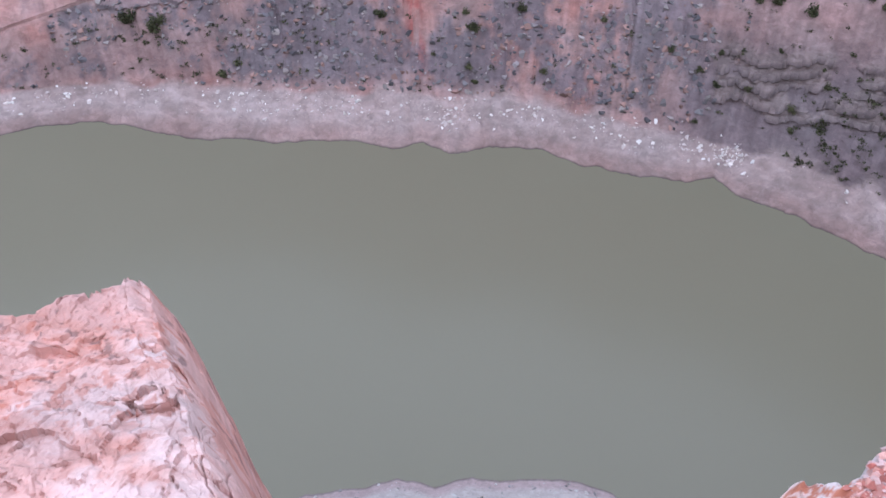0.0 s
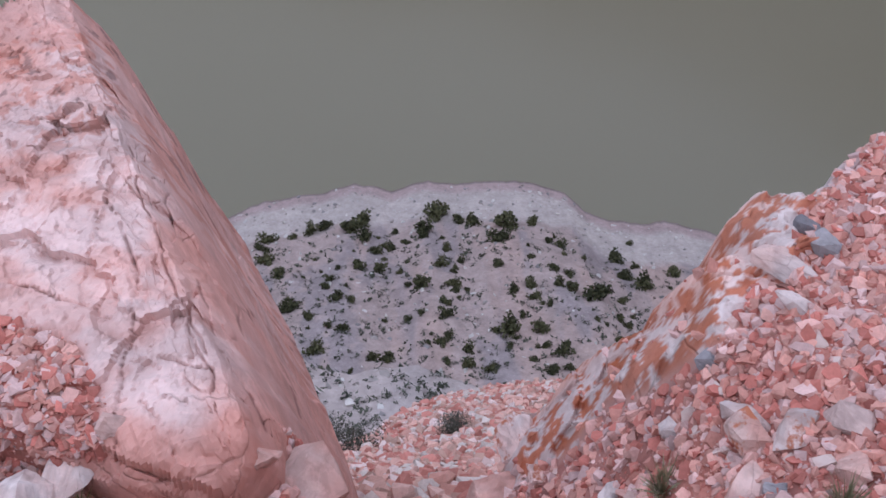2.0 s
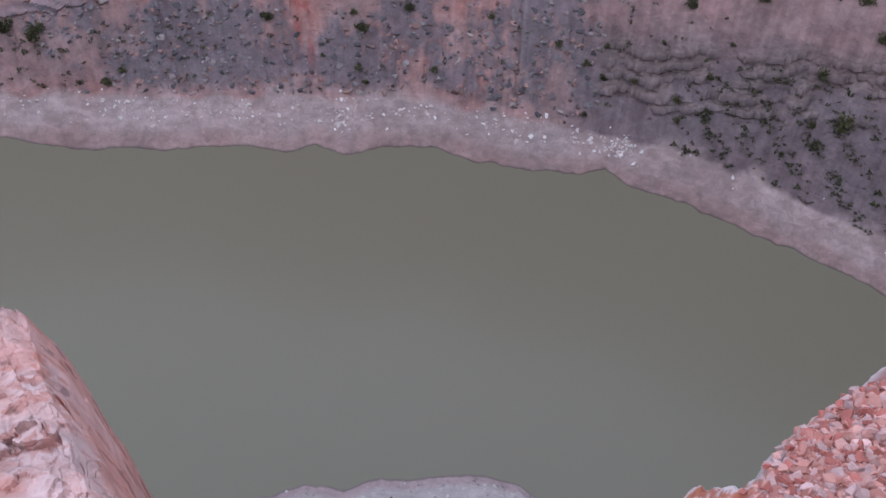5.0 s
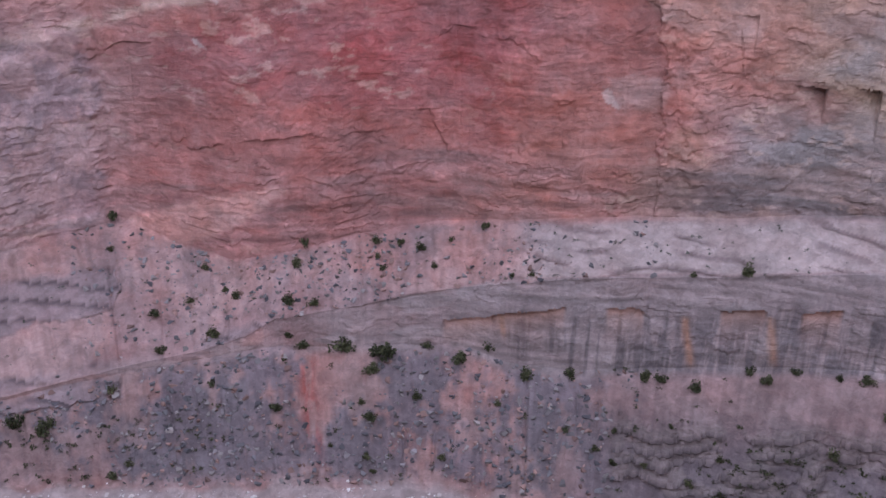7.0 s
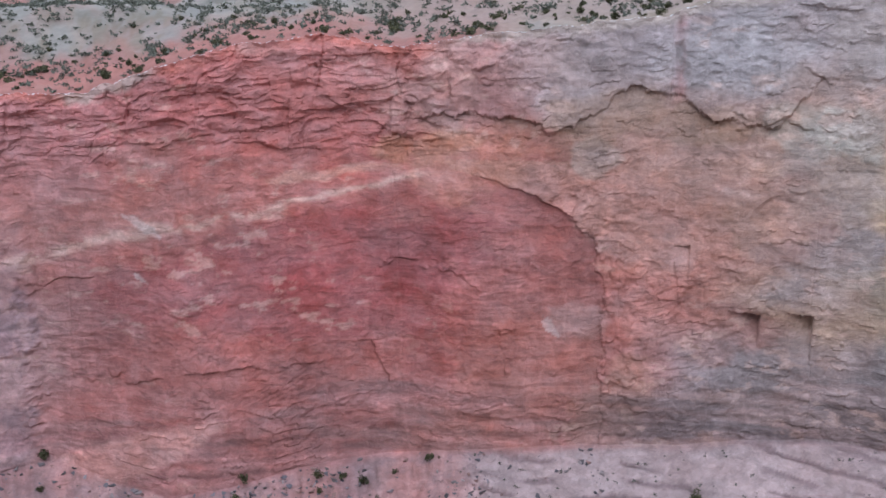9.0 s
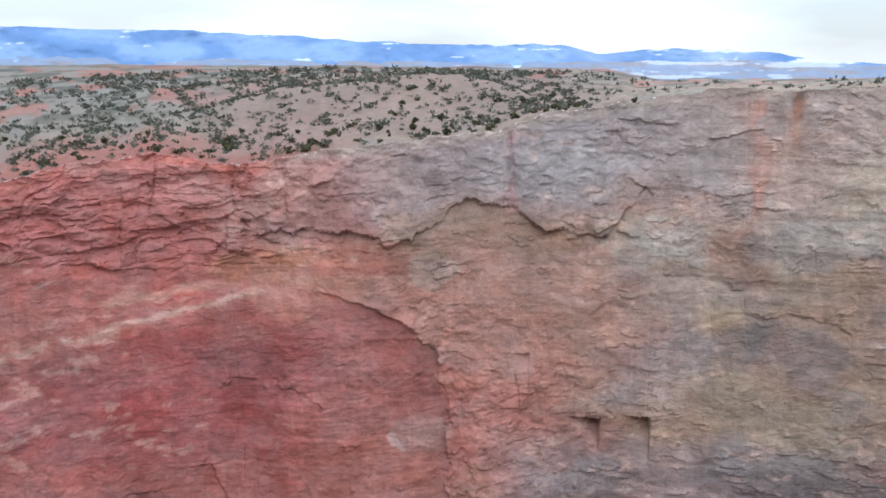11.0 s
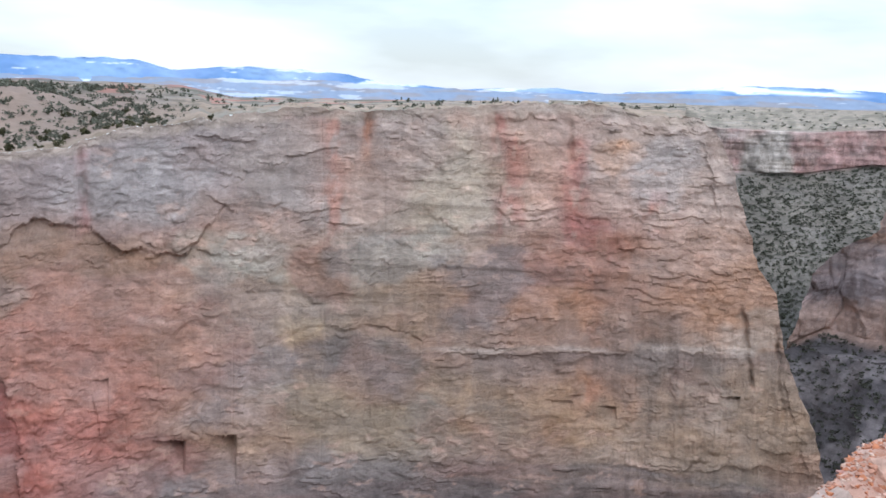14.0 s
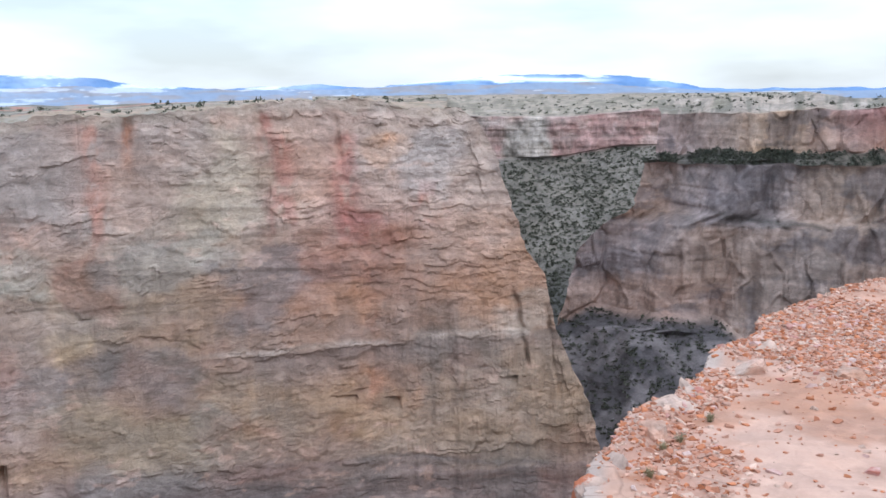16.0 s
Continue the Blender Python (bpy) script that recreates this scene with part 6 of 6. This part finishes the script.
for a, e, px in JUNIPERS_A + JUNIPERS_B:
    p = meet(a, e - 0.25, bank_z, 34, 122)
    spots.append((p - Vector((0, 0, 0.15)), px / 1958 * (p - Vector((0, 0, EYE))).length * 1.12))
for _ in range(110):
    x, y = float(rng.uniform(-34, 48)), float(rng.uniform(62, 104))
    spots.append((Vector((x, y, float(bank_z(np.array([x]), np.array([y]))[0]) - 0.1)), float(rng.uniform(0.8, 2.2))))
firsts = [shrub("juniper", 40 + k, 420, 7 + k, 0.9, 0.085, M_JUNIPER, "dark green rounded juniper on the stony lakeside slope", "juniper", "junipers on the near slope") for k in range(4)]
put_copies(firsts, spots, rng)

FAR_A = ((12.6, -24.3, 22), (12.9, -25.8, 14), (8.0, -27.3, 16), (2.2, -26.4, 18), (2.8, -27.5, 22), (-1.8, -26.5, 16), (-1.9, -27.2, 12), (-2.2, -27.9, 14), (-3.3, -26.6, 14), (-4.4, -26.9, 18), (-5.3, -27.8, 14), (-6.2, -26.4, 12), (-8.2, -25.7, 16), (6.9, -28.5, 12), (6.5, -28.9, 16), (9.1, -28.9, 14), (11.1, -29.4, 18), (11.0, -31.2, 20), (3.5, -29.4, 24), (2.0, -29.6, 20), (3.6, -31.1, 16), (2.6, -31.7, 22), (8.0, -30.7, 22), (0.4, -32.0, 36), (-2.0, -32.5, 44), (-1.5, -33.2, 26), (-4.2, -34.5, 20), (-4.8, -31.9, 16), (-6.8, -32.8, 30), (-8.5, -32.1, 24), (-10.8, -33.3, 24), (-10.9, -28.1, 12), (-9.8, -28.2, 12))
FAR_B = ((-20.2, -27.4, 12), (-23.2, -26.9, 26), (-13.6, -33.0, 20), (-18.1, -32.9, 24), (-19.1, -32.9, 20), (-21.2, -33.1, 24), (-24.0, -31.9, 20), (-25.0, -32.2, 24), (-26.6, -31.4, 18), (-28.9, -31.3, 14), (-30.5, -31.1, 20), (4.6, -34.7, 20), (-1.2, -35.6, 18), (-0.8, -34.7, 14), (14.1, -32.8, 18), (18.2, -34.1, 30), (19.5, -33.5, 32), (17.7, -33.7, 20), (-13.5, -35.9, 14), (-19.9, -35.1, 10), (-23.9, -34.6, 10), (-9.3, -34.8, 14), (8.3, -33.2, 14))
FAR_C = ((14.8, -36.9, 18), (13.7, -36.5, 14), (-1.1, -35.5, 18), (-0.9, -37.5, 14), (-1.3, -38.2, 12), (-5.7, -37.6, 14), (1.4, -36.8, 10), (-15.5, -36.7, 14), (-16.6, -37.3, 14), (-18.6, -37.1, 12), (-23.2, -36.3, 16), (-21.4, -37.7, 16), (-21.7, -38.8, 14), (-29.4, -35.1, 24), (-31.4, -37.0, 36), (-15.7, -39.2, 12), (-16.5, -35.7, 14), (-31.9, -32.8, 24), (-29.8, -37.3, 14))
GRID_AZ = np.degrees(np.arctan2(-WALL[1:, :COLS, 0], WALL[1:, :COLS, 1]))
GRID_EL = el_of(np.hypot(WALL[1:, :COLS, 0], WALL[1:, :COLS, 1]), WALL[1:, :COLS, 2])


def on_wall(az, el):
    k = np.argmin((GRID_AZ - az) ** 2 + (GRID_EL - el) ** 2)
    return Vector(WALL[1:, :COLS].reshape(-1, 3)[k].tolist())


spots = []
for a, e, px in FAR_A + FAR_B + FAR_C:
    p = on_wall(a, e - 0.2)
    spots.append((p - Vector((0, 0, 0.2)), px / 1958 * (p - Vector((0, 0, EYE))).length * 1.1))
firsts = [shrub("juniper", 60 + k, 260, 6 + k, 1.15, 0.1, M_JUNIPER, "dark green juniper clinging to the canyon wall slope", "juniper", "junipers on the far slope") for k in range(4)]
put_copies(firsts, spots, rng)

# on the plateau's rim and its hill
P_AZ, P_D, P_Z = PLATEAU
spots = []
for _ in range(4000):
    if len(spots) >= 150:
        break
    j, i = int(rng.integers(0, len(P_AZ))), int(rng.integers(3, 66))
    a, dd = P_AZ[j], P_D[i, j]
    away = dd - P_D[0, j]
    dense = (1.0 if -25 < a < 14 else 0.06) * (1 if 3 < away < 260 else 0) * (0.4 + 0.6 * (fbm(a * 0.5, away / 30, 1, 2, 200) > 0))
    if a < -52 or rng.uniform() > dense:
        continue
    spots.append((Vector(polar(np.array(a), np.array(dd), np.array(P_Z[i, j])).tolist()) - Vector((0, 0, 0.2)), rng.uniform(1.6, 4.2)))
firsts = [shrub("juniper", 80 + k, 160, 6, 0.8, 0.12, M_JUNIPER, "low dark green juniper on the dry plateau", "juniper", "junipers on the plateau") for k in range(3)]
put_copies(firsts, spots, rng)


# small scrub that nobody could count
def scrub_template(seed, n=14):
    r = np.random.default_rng(seed)
    v = r.normal(0, 1, (n, 3)) * np.array([0.28, 0.28, 0.16]) + np.array([0, 0, 0.22])
    t = v[:, None] + r.normal(0, 0.2, (n, 3, 3))
    t[..., 2] = np.maximum(t[..., 2], 0)
    return t.reshape(-1, 3), np.arange(n * 3).reshape(-1, 3)


SCRUB = [scrub_template(k) for k in range(5)]


def scrub(name, where, size, label, leaf=M_SAGE):
    ob = strewn(name, SCRUB, np.asarray(where), np.asarray(size), leaf, rng, 0.1)
    return tagged(ob, label, "scrub", kind="stuff")


# near bank
n = 9000
X = rng.uniform(-60, 85, n)
Y = rng.uniform(20, 118, n)
Z = bank_z(X, Y)
up = near_shore(X) - Y
keep = ((up > 15) & (rng.uniform(0, 1, n) < 0.30 + 0.3 * (fbm(X / 5, Y / 8, 1, 3, 201) > 0.1))) & ((Z < 100) | (rng.uniform(0, 1, n) < 0.9))
X, Y = np.concatenate([X[keep], rng.uniform(-28, 30, 420)]), np.concatenate([Y[keep], rng.uniform(23, 34, 420)])
Z = bank_z(X, Y)
scrub("sagebrush_scrub", np.stack([X, Y, Z], -1), np.where(Z > 100, rng.uniform(0.35, 1.0, len(X)), rng.uniform(0.4, 1.5, len(X)) * rng.uniform(0.5, 1, len(X))), "grey-green sagebrush dotted over the pale bank")


def wall_points(n, keep_if):
    """Random places on the north wall's sheet: az, el, row share, place."""
    i, j = rng.integers(0, GRID_AZ.shape[0], n), rng.integers(0, COLS, n)
    a, e, q = GRID_AZ[i, j], GRID_EL[i, j], WALL[1:, :COLS][i, j]
    k = keep_if(a, e, i, q)
    return a[k], e[k], q[k]


# rows 0-26 ring, -92 talus, -138 band, -174 bench
a, e, q = wall_points(120000, lambda a, e, i, q: (i > 24) & (i < 92) & (rng.uniform(0, 1, len(a)) < np.where(
    (a < -22) & (i < 62), 0.36 * (np.sin(q[:, 0] * 0.9 + 0.25 * q[:, 1]) > -0.2), np.where(a > 8, 0.07 * (fbm(a * 0.6, i / 12, 2, 3, 203) > 0.05) * (i < 70), 0.007))))
scrub("saltbush_scrub", q, rng.uniform(0.9, 1.9, len(q)), "dark scrub in rows on the far talus slope", M_JUNIPER)
a, e, q = wall_points(3000, lambda a, e, i, q: (i > 138) & (i < 172))
scrub("bench_scrub", q[:260], rng.uniform(0.5, 1.3, 260), "small dark scrub on the far rock bench")

# plateau scrub, thick in drifts
j, i = rng.integers(0, len(P_AZ), 40000), rng.integers(4, 110, 40000)
a, dd = P_AZ[j], P_D[i, j]
away = dd - P_D[0, j]
k = (rng.uniform(0, 1, 40000) < np.clip((a + 27.5) / 7, 0.035, 1) * 0.36 * np.clip(away / 90, 0.12, 1) * (0.25 + 0.75 * (fbm(a * 0.7, np.log(dd) * 9, 3, 3, 205) > -0.05))) & (away > 2.5) & (a > -51.5)
q = polar(a, dd, P_Z[i, j])[k]
scrub("plateau_scrub", q, rng.uniform(1.0, 3.2, len(q)) * np.clip(dd[k] / 420, 1, 2.5), "dark scrub drifts on the dry plateau")

# side canyon scrub
A, D, Zs, V = SLOPE
i, j = rng.integers(0, A.shape[0], 60000), rng.integers(0, A.shape[1], 60000)
k = ((V[i, j] < 1.98) & (rng.uniform(0, 1, 60000) < 0.3) | (V[i, j] > 3.05) & (V[i, j] < 4.7) & (rng.uniform(0, 1, 60000) < 0.05)) & (A[i, j] < -50)
q = polar(A[i, j], D[i, j], Zs[i, j])[k]
scrub("hillside_scrub", q, rng.uniform(1.0, 2.8, len(q)), "dark juniper scrub covering the side canyon slope")
A, D, Zs, V = EAST
i, j = rng.integers(0, A.shape[0], 60000), rng.integers(0, A.shape[1], 60000)
k = ((V[i, j] < 0.98) & (rng.uniform(0, 1, 60000) < 0.35)) | ((V[i, j] > 2.0) & (V[i, j] < 2.95) & (rng.uniform(0, 1, 60000) < 0.25 + 0.6 * (fbm(A[i, j] * 1.5, i * 0.0, 1, 2, 208) > 0)))
q = polar(A[i, j], D[i, j], Zs[i, j])[k]
scrub("bench_trees", q, rng.uniform(0.9, 2.4, len(q)), "dark trees and scrub on the canyon wall benches")

k = (V[i, j] > 4.05) & (V[i, j] < 5.5) & (rng.uniform(0, 1, 60000) < 0.05)
q = polar(A[i, j], D[i, j], Zs[i, j])[k]
scrub("rim_scrub", q, rng.uniform(0.8, 2.2, len(q)), "dark scrub dotted over the eastern rim")

# ---- stones along the shores and on the talus ----
CHIPS = [arrays(hull(300 + k, 9, (1, 0.8, 0.6))) for k in range(8)]
a, e, q = wall_points(240000, lambda a, e, i, q: (i > 9) & (i < 30) & (rng.uniform(0, 1, len(a)) < 0.30 * (0.35 + (fbm(a * 0.9, i / 9, 2, 3, 207) > 0.0)) * np.exp(-((i - 19) / 5.5) ** 2) * np.where((a < -19) & (a > -60), 0.08, 1) + 0.9 * np.exp(-((a + 18.6) / 0.9) ** 2 - ((i - 19) / 6) ** 2) + 0.5 * np.exp(-((a - 0.6) / 0.5) ** 2) * (i < 26)))
size = rng.uniform(0.2, 1.0, len(q)) ** 5 * 2.1 + 0.25
tagged(strewn("shore_boulders", CHIPS, q, size, M_SCREE, rng, 0.4, stone_tones(len(q), rng, ((206, 196, 190), (186, 172, 166), (214, 206, 202), (196, 182, 178)), 0.1) * 0.95), "pale boulders strewn along the drawdown shore", "boulders", kind="stuff")
a, e, q = wall_points(120000, lambda a, e, i, q: (i > 26) & (i < 174) & ((i < 92) | (i > 138)) & (a > -18) & (rng.uniform(0, 1, len(a)) < 0.30 * (fbm(-np.radians(a) * 285 / 16, (1 + (i - 26) / 66) * 1.6, 6, 4, 72) > -0.05) + 0.015))
size = rng.uniform(0.3, 1.0, len(q)) ** 3 * 2.8 + 0.5
tagged(strewn("talus_stones", CHIPS, q, size, M_SCREE, rng, 0.4, stone_tones(len(q), rng, ((132, 126, 128), (150, 140, 140), (118, 112, 116), (168, 156, 152), (176, 140, 130))) * rng.uniform(0.35, 0.75, (len(q), 1))), "grey broken rock fanned over the talus", "scree", kind="stuff")
X, Y = rng.uniform(-50, 75, 9000), rng.uniform(24, 121, 9000)
up, Z = near_shore(X) - Y, bank_z(X, Y)
k = (up > 0.6) & (rng.uniform(0, 1, 9000) < np.where(up < 14, 0.55, 0.22) + 0.4 * (Z > 100))
X, Y, Z, up = X[k], Y[k], Z[k], up[k]
size = rng.uniform(0.2, 1.0, len(X)) ** 3 * 1.5 + 0.15
tagged(strewn("bank_stones", CHIPS, np.stack([X, Y, Z], -1), size, M_SCREE, rng, 0.4, stone_tones(len(X), rng, ((200, 192, 186), (168, 158, 154), (146, 140, 140), (212, 206, 202))) * 0.75), "pale stones on the near bank and shore", "stones", kind="stuff")


# ---- the ledge: boulders, stones, plants ----
def ledge_height(x, y):
    return EYE + ledge_z(np.atleast_1d(np.asarray(x, float)), np.atleast_1d(np.asarray(y, float)))[0]


def boulder(seed, size, at, tones, lichen):
    """An angular block with worn edges and a chipped, tinted surface."""
    bm = hull(seed, 15, size, 0.0, 0.6)
    bmesh.ops.subdivide_edges(bm, edges=bm.edges, cuts=6, use_grid_fill=True)
    bm.normal_update()
    me = bpy.data.meshes.new("boulder")
    co = []
    for v in bm.verts:
        q = v.co * (2.4 / min(size)) + Vector((seed, 0, 0))
        v.co += v.normal * min(size) * (0.05 * noise.noise(q) + 0.03 * abs(noise.noise(q * 2.1)) + 0.025 * abs(noise.noise(q * 4.6)) + 0.015 * noise.noise(q * 9.7))
        co.append(tuple(v.co))
    co = np.array(co)
    n1, n2 = fbm(co[:, 0] * 9 + seed, co[:, 1] * 9, co[:, 2] * 9, 3, 210), fbm(co[:, 0] * 26, co[:, 1] * 26 + seed, co[:, 2] * 26, 3, 211)
    col = mix(rgb(*tones[0]) + co * 0, rgb(*tones[1]), step(-0.3, 0.4, n1))
    col = mix(col, col * 0.86, step(0.1, 0.4, n2))
    bm.to_mesh(me)
    bm.free()
    at_c = me.color_attributes.new("tint", "FLOAT_COLOR", "POINT")
    full = np.ones((len(co), 4), np.float32)
    full[:, :3] = col * 0.85
    at_c.data.foreach_set("color", full.ravel())
    me.materials.append(M_LICHEN if lichen else M_BLOCK)
    ob = new("boulder", me)
    ob.matrix_basis = at
    return ob


BOULDERS = ((54.7, -66.4, 140, 170), (47.2, -66.1, 120, 95), (24.7, -70.5, 60, 70), (19.5, -73.0, 110, 110), (25.7, -76.0, 160, 90), (43.8, -72.7, 130, 110), (-1.1, -77.4, 110, 80), (-15.5, -74.7, 130, 100), (-20.9, -72.6, 50, 50), (-16.2, -71.3, 80, 80), (-33.4, -72.3, 35, 70), (-36.5, -67.8, 45, 45), (-43.0, -65.2, 90, 40), (-35.9, -63.9, 45, 35), (-40.4, -59.1, 90, 35), (-45.7, -65.7, 110, 80), (-48.0, -64.1, 60, 100))
BOULDERS_B = ((-51.6, -62.0, 80, 60), (-47.9, -68.4, 120, 110), (-48.3, -70.9, 130, 110), (-51.3, -67.0, 40, 40), (-47.6, -73.1, 120, 60), (-51.1, -69.6, 50, 60), (-57.8, -69.2, 150, 80), (-55.5, -63.3, 60, 70), (-61.8, -66.4, 140, 90), (-39.2, -55.9, 50, 40), (-37.2, -55.6, 45, 35), (-37.6, -57.9, 120, 55), (-33.5, -76.1, 120, 50), (-38.1, -72.2, 60, 40), (15.2, -77.7, 110, 60), (-17.4, -77.7, 90, 60), (39.9, -65.4, 50, 40))
for k, (a, e, w, h) in enumerate(BOULDERS + BOULDERS_B):
    p = meet(a, e, ledge_height, 0.3, 4.0)
    near = (p - Vector((0, 0, EYE))).length / 1958
    grow = 1.25
    size = (w * near * grow, h * near * grow, 0.85 * min(w, h) * near + 0.03)
    blue = k in (13, 20, 26, 27)
    tones = ((136, 130, 134), (160, 152, 154)) if blue else (((206, 178, 171), (217, 198, 194)) if k in (0, 1, 4, 6, 8, 9, 10, 11, 12, 14, 16, 17, 25, 28) else ((200, 152, 140), (208, 172, 162)))
    ob = boulder(400 + k, size, Matrix.Translation(p + Vector((0, 0, size[2] * 0.05))) @ pose(0, 0, 0, -8, 6 * (k % 3 - 1), a + 4 * (k % 5 - 2)), tones, 0.8 if k in (4, 8, 9, 15, 16, 18, 19, 21, 23) else 0.0)
    tagged(ob, "blue-grey rounded stone among pink gravel" if blue else ("pale limestone block spotted with orange lichen" if k in (4, 8, 9, 15, 16, 18, 19, 21, 23) else "pale pink angular limestone block on the ledge"), "boulder", "boulders on the ledge")

RIM_BLOCKS = ((-67.2, -11.6, 0.75, 0.4), (-65.4, -12.9, 0.5, 0.35), (-64.3, -13.6, 0.6, 0.3), (-63.0, -14.5, 0.4, 0.3), (-61.0, -16.6, 0.42, 0.34), (-60.2, -17.2, 0.35, 0.25), (-59.2, -18.8, 0.36, 0.3), (-58.3, -20.3, 0.4, 0.3), (-68.6, -10.8, 0.45, 0.28), (-72.4, -11.6, 0.5, 0.3))
for k, (a, e, w, h) in enumerate(RIM_BLOCKS):
    p = meet(a, e, ledge_height, 3.0, 12.0)
    ob = boulder(450 + k, (w * 0.95, w * 0.6, h), Matrix.Translation(p + Vector((0.08, 0.04, -0.08))) @ pose(0, 0, 0, 0, 0, a + 90 + 15 * (k % 4)), ((196, 170, 154), (182, 160, 148)) if k % 3 else ((202, 164, 144), (188, 166, 152)), 0.6 if k in (5, 6, 7) else 0.0)
    tagged(ob, "pale weathered limestone block on the rim's edge", "boulder", "blocks along the rim")

# loose stones: the largest are pieces of the ledge, the rest lies as gravel
PEBBLES = [hull(500 + k, 10, (1, 0.8, 0.58), 0.0, 0.3) for k in range(8)]
TEMPLATES = [arrays(b.copy()) for b in PEBBLES]
TONES = ((212, 172, 160), (206, 154, 140), (218, 192, 186), (194, 128, 116), (212, 166, 152), (190, 126, 114), (206, 184, 180), (216, 178, 168))


def pebble_field(n, x0, x1, y0, y1, low, high, power):
    x, y = rng.uniform(x0, x1, n), rng.uniform(y0, y1, n)
    z, kind, marks = ledge_z(x, y)
    g = gravel_here(x, y, kind, marks)
    k = (rng.uniform(0, 1, n) < g + 0.03 * (kind != 3)) & (z > -5.2)
    x, y, z = x[k], y[k], z[k]
    size = low + (high - low) * rng.uniform(0, 1, len(x)) ** power
    return np.stack([x, y, EYE + z], -1), size * np.where(kind[k] == 2, 0.95, 1)


p, size = pebble_field(62000, -2.2, 2.2, 0.4, 2.3, 0.012, 0.1, 4.0)
tagged(strewn("gravel", TEMPLATES, p, size, M_STONE, rng, 0.5, stone_tones(len(p), rng, TONES, 0.14) * np.array([0.8, 0.69, 0.68]), ledge_front), "loose pink limestone gravel", kind="stuff")
x, y = rng.uniform(-2.6, 4.5, 26000), 0.9 + 13 * rng.uniform(0, 1, 26000) ** 1.3
p = np.stack([x, y, chute_z(x, y)], -1)[inside(x, y, CHUTE) > -0.1]
tagged(strewn("gravel", TEMPLATES, p, 0.045 + 0.4 * rng.uniform(0, 1, len(p)) ** 5, M_STONE, rng, 0.5, stone_tones(len(p), rng, TONES[:6] + ((206, 190, 182), (186, 150, 136)), 0.1) * 0.85, chute), "loose pink and grey scree", kind="stuff")
p, size = pebble_field(60000, 3.0, 11.5, -0.5, 3.7, 0.02, 0.085, 3)
tagged(strewn("gravel", TEMPLATES, p, size, M_STONE, rng, 0.25, stone_tones(len(p), rng, ((206, 164, 144), (198, 146, 122), (214, 184, 166), (190, 130, 102), (196, 128, 92))) * 0.75, ledge_right), "thin pink limestone chips", kind="stuff")
M_PEBBLE = plain_varied("single_limestone_stone", tuple(rgb(180, 118, 104) * 0.8), tuple(rgb(218, 194, 186) * 0.8), 14, 0.9, 0.5)
PIECES = [to_mesh("stone", b, M_PEBBLE) for b in PEBBLES]
for field, parent, count in (((3200, -2.0, 1.9, 0.55, 2.2, 0.05, 0.10, 2.2), ledge_front, 290), ((2600, 3.2, 9.5, 0.3, 3.4, 0.06, 0.14, 2.0), ledge_right, 200)):
    p, size = pebble_field(*field)
    for k in range(min(count, len(p))):
        ob = new("stone", PIECES[k % 8])
        ob.parent = parent
        ob.matrix_basis = Matrix.Translation(p[k].tolist()) @ pose(0, 0, 0, float(rng.normal(0, 18)), float(rng.normal(0, 18)), float(rng.uniform(0, 360)))
        ob.scale = [float(size[k])] * 3


def tuft(seed, at, size, blades, tone, label):
    """Thin dry blades fanning from one root."""
    r = np.random.default_rng(seed)
    a, lean, h = r.uniform(0, 6.283, blades), r.uniform(0.1, 0.9, blades), r.uniform(0.5, 1.0, blades) * size
    root = np.stack([np.cos(a), np.sin(a), a * 0], -1) * (r.uniform(0, 0.25, blades) * size)[:, None]
    tip = root + np.stack([np.cos(a) * lean, np.sin(a) * lean, np.sqrt(1 - 0.8 * lean ** 2)], -1) * h[:, None]
    side = np.stack([-np.sin(a), np.cos(a), a * 0], -1) * 0.012 * size
    bend = (root + tip) / 2 + np.array([0, 0, 0.1 * size])
    v = np.stack([root - side, root + side, bend + side * 0.8, bend - side * 0.8, tip], 1).reshape(-1, 3)
    i = np.arange(blades)[:, None] * 5
    f = np.concatenate([i + np.array([[0, 1, 2]]), i + np.array([[0, 2, 3]]), i + np.array([[3, 2, 4]])], 0)
    me = mesh_from("grass_tuft", v, f)
    me.materials.append(tone)
    ob = new("grass_tuft", me)
    ob.location = at
    return tagged(ob, label, "grass", "tufts on the ledge")


M_DRY = plain_varied("dry_grass", (0.14, 0.13, 0.07), (0.36, 0.32, 0.2), 30)
M_GREEN = plain_varied("green_grass", (0.06, 0.08, 0.025), (0.2, 0.2, 0.07), 30)
tuft(1, meet(50.0, -67.9, ledge_height, 0.3, 4), 0.12, 260, M_GREEN, "small green grass tuft between pale blocks")
tuft(2, meet(-40.0, -70.7, ledge_height, 0.3, 4), 0.13, 220, M_DRY, "dry grass tuft among pink gravel")
tuft(3, meet(-58.0, -65.3, ledge_height, 0.3, 4), 0.12, 220, M_DRY, "dry grass tuft beside pale blocks")
for k, (a, e, w) in enumerate(((11.5, -72.0, 0.30), (-5.2, -71.6, 0.20))):
    ob = shrub("sagebrush", 90 + k, 3400, 14, 0.7, 0.02, M_SHRUB, "grey-green sagebrush rooted in the scree chute", "sagebrush", "sagebrush in the chute")
    ob.location = meet(a, e, chute_z, 1.5, 14, 3000)
    ob.scale = (w * 5.2,) * 3
for k, (a, e) in enumerate(((-63.8, -15.4), (-64.6, -15.0), (-63.2, -16.6), (-66.0, -14.0))):
    tuft(20 + k, meet(a, e, ledge_height, 3, 12), 0.07, 140, M_DRY, "dry grass tuft on the gravelly rim")
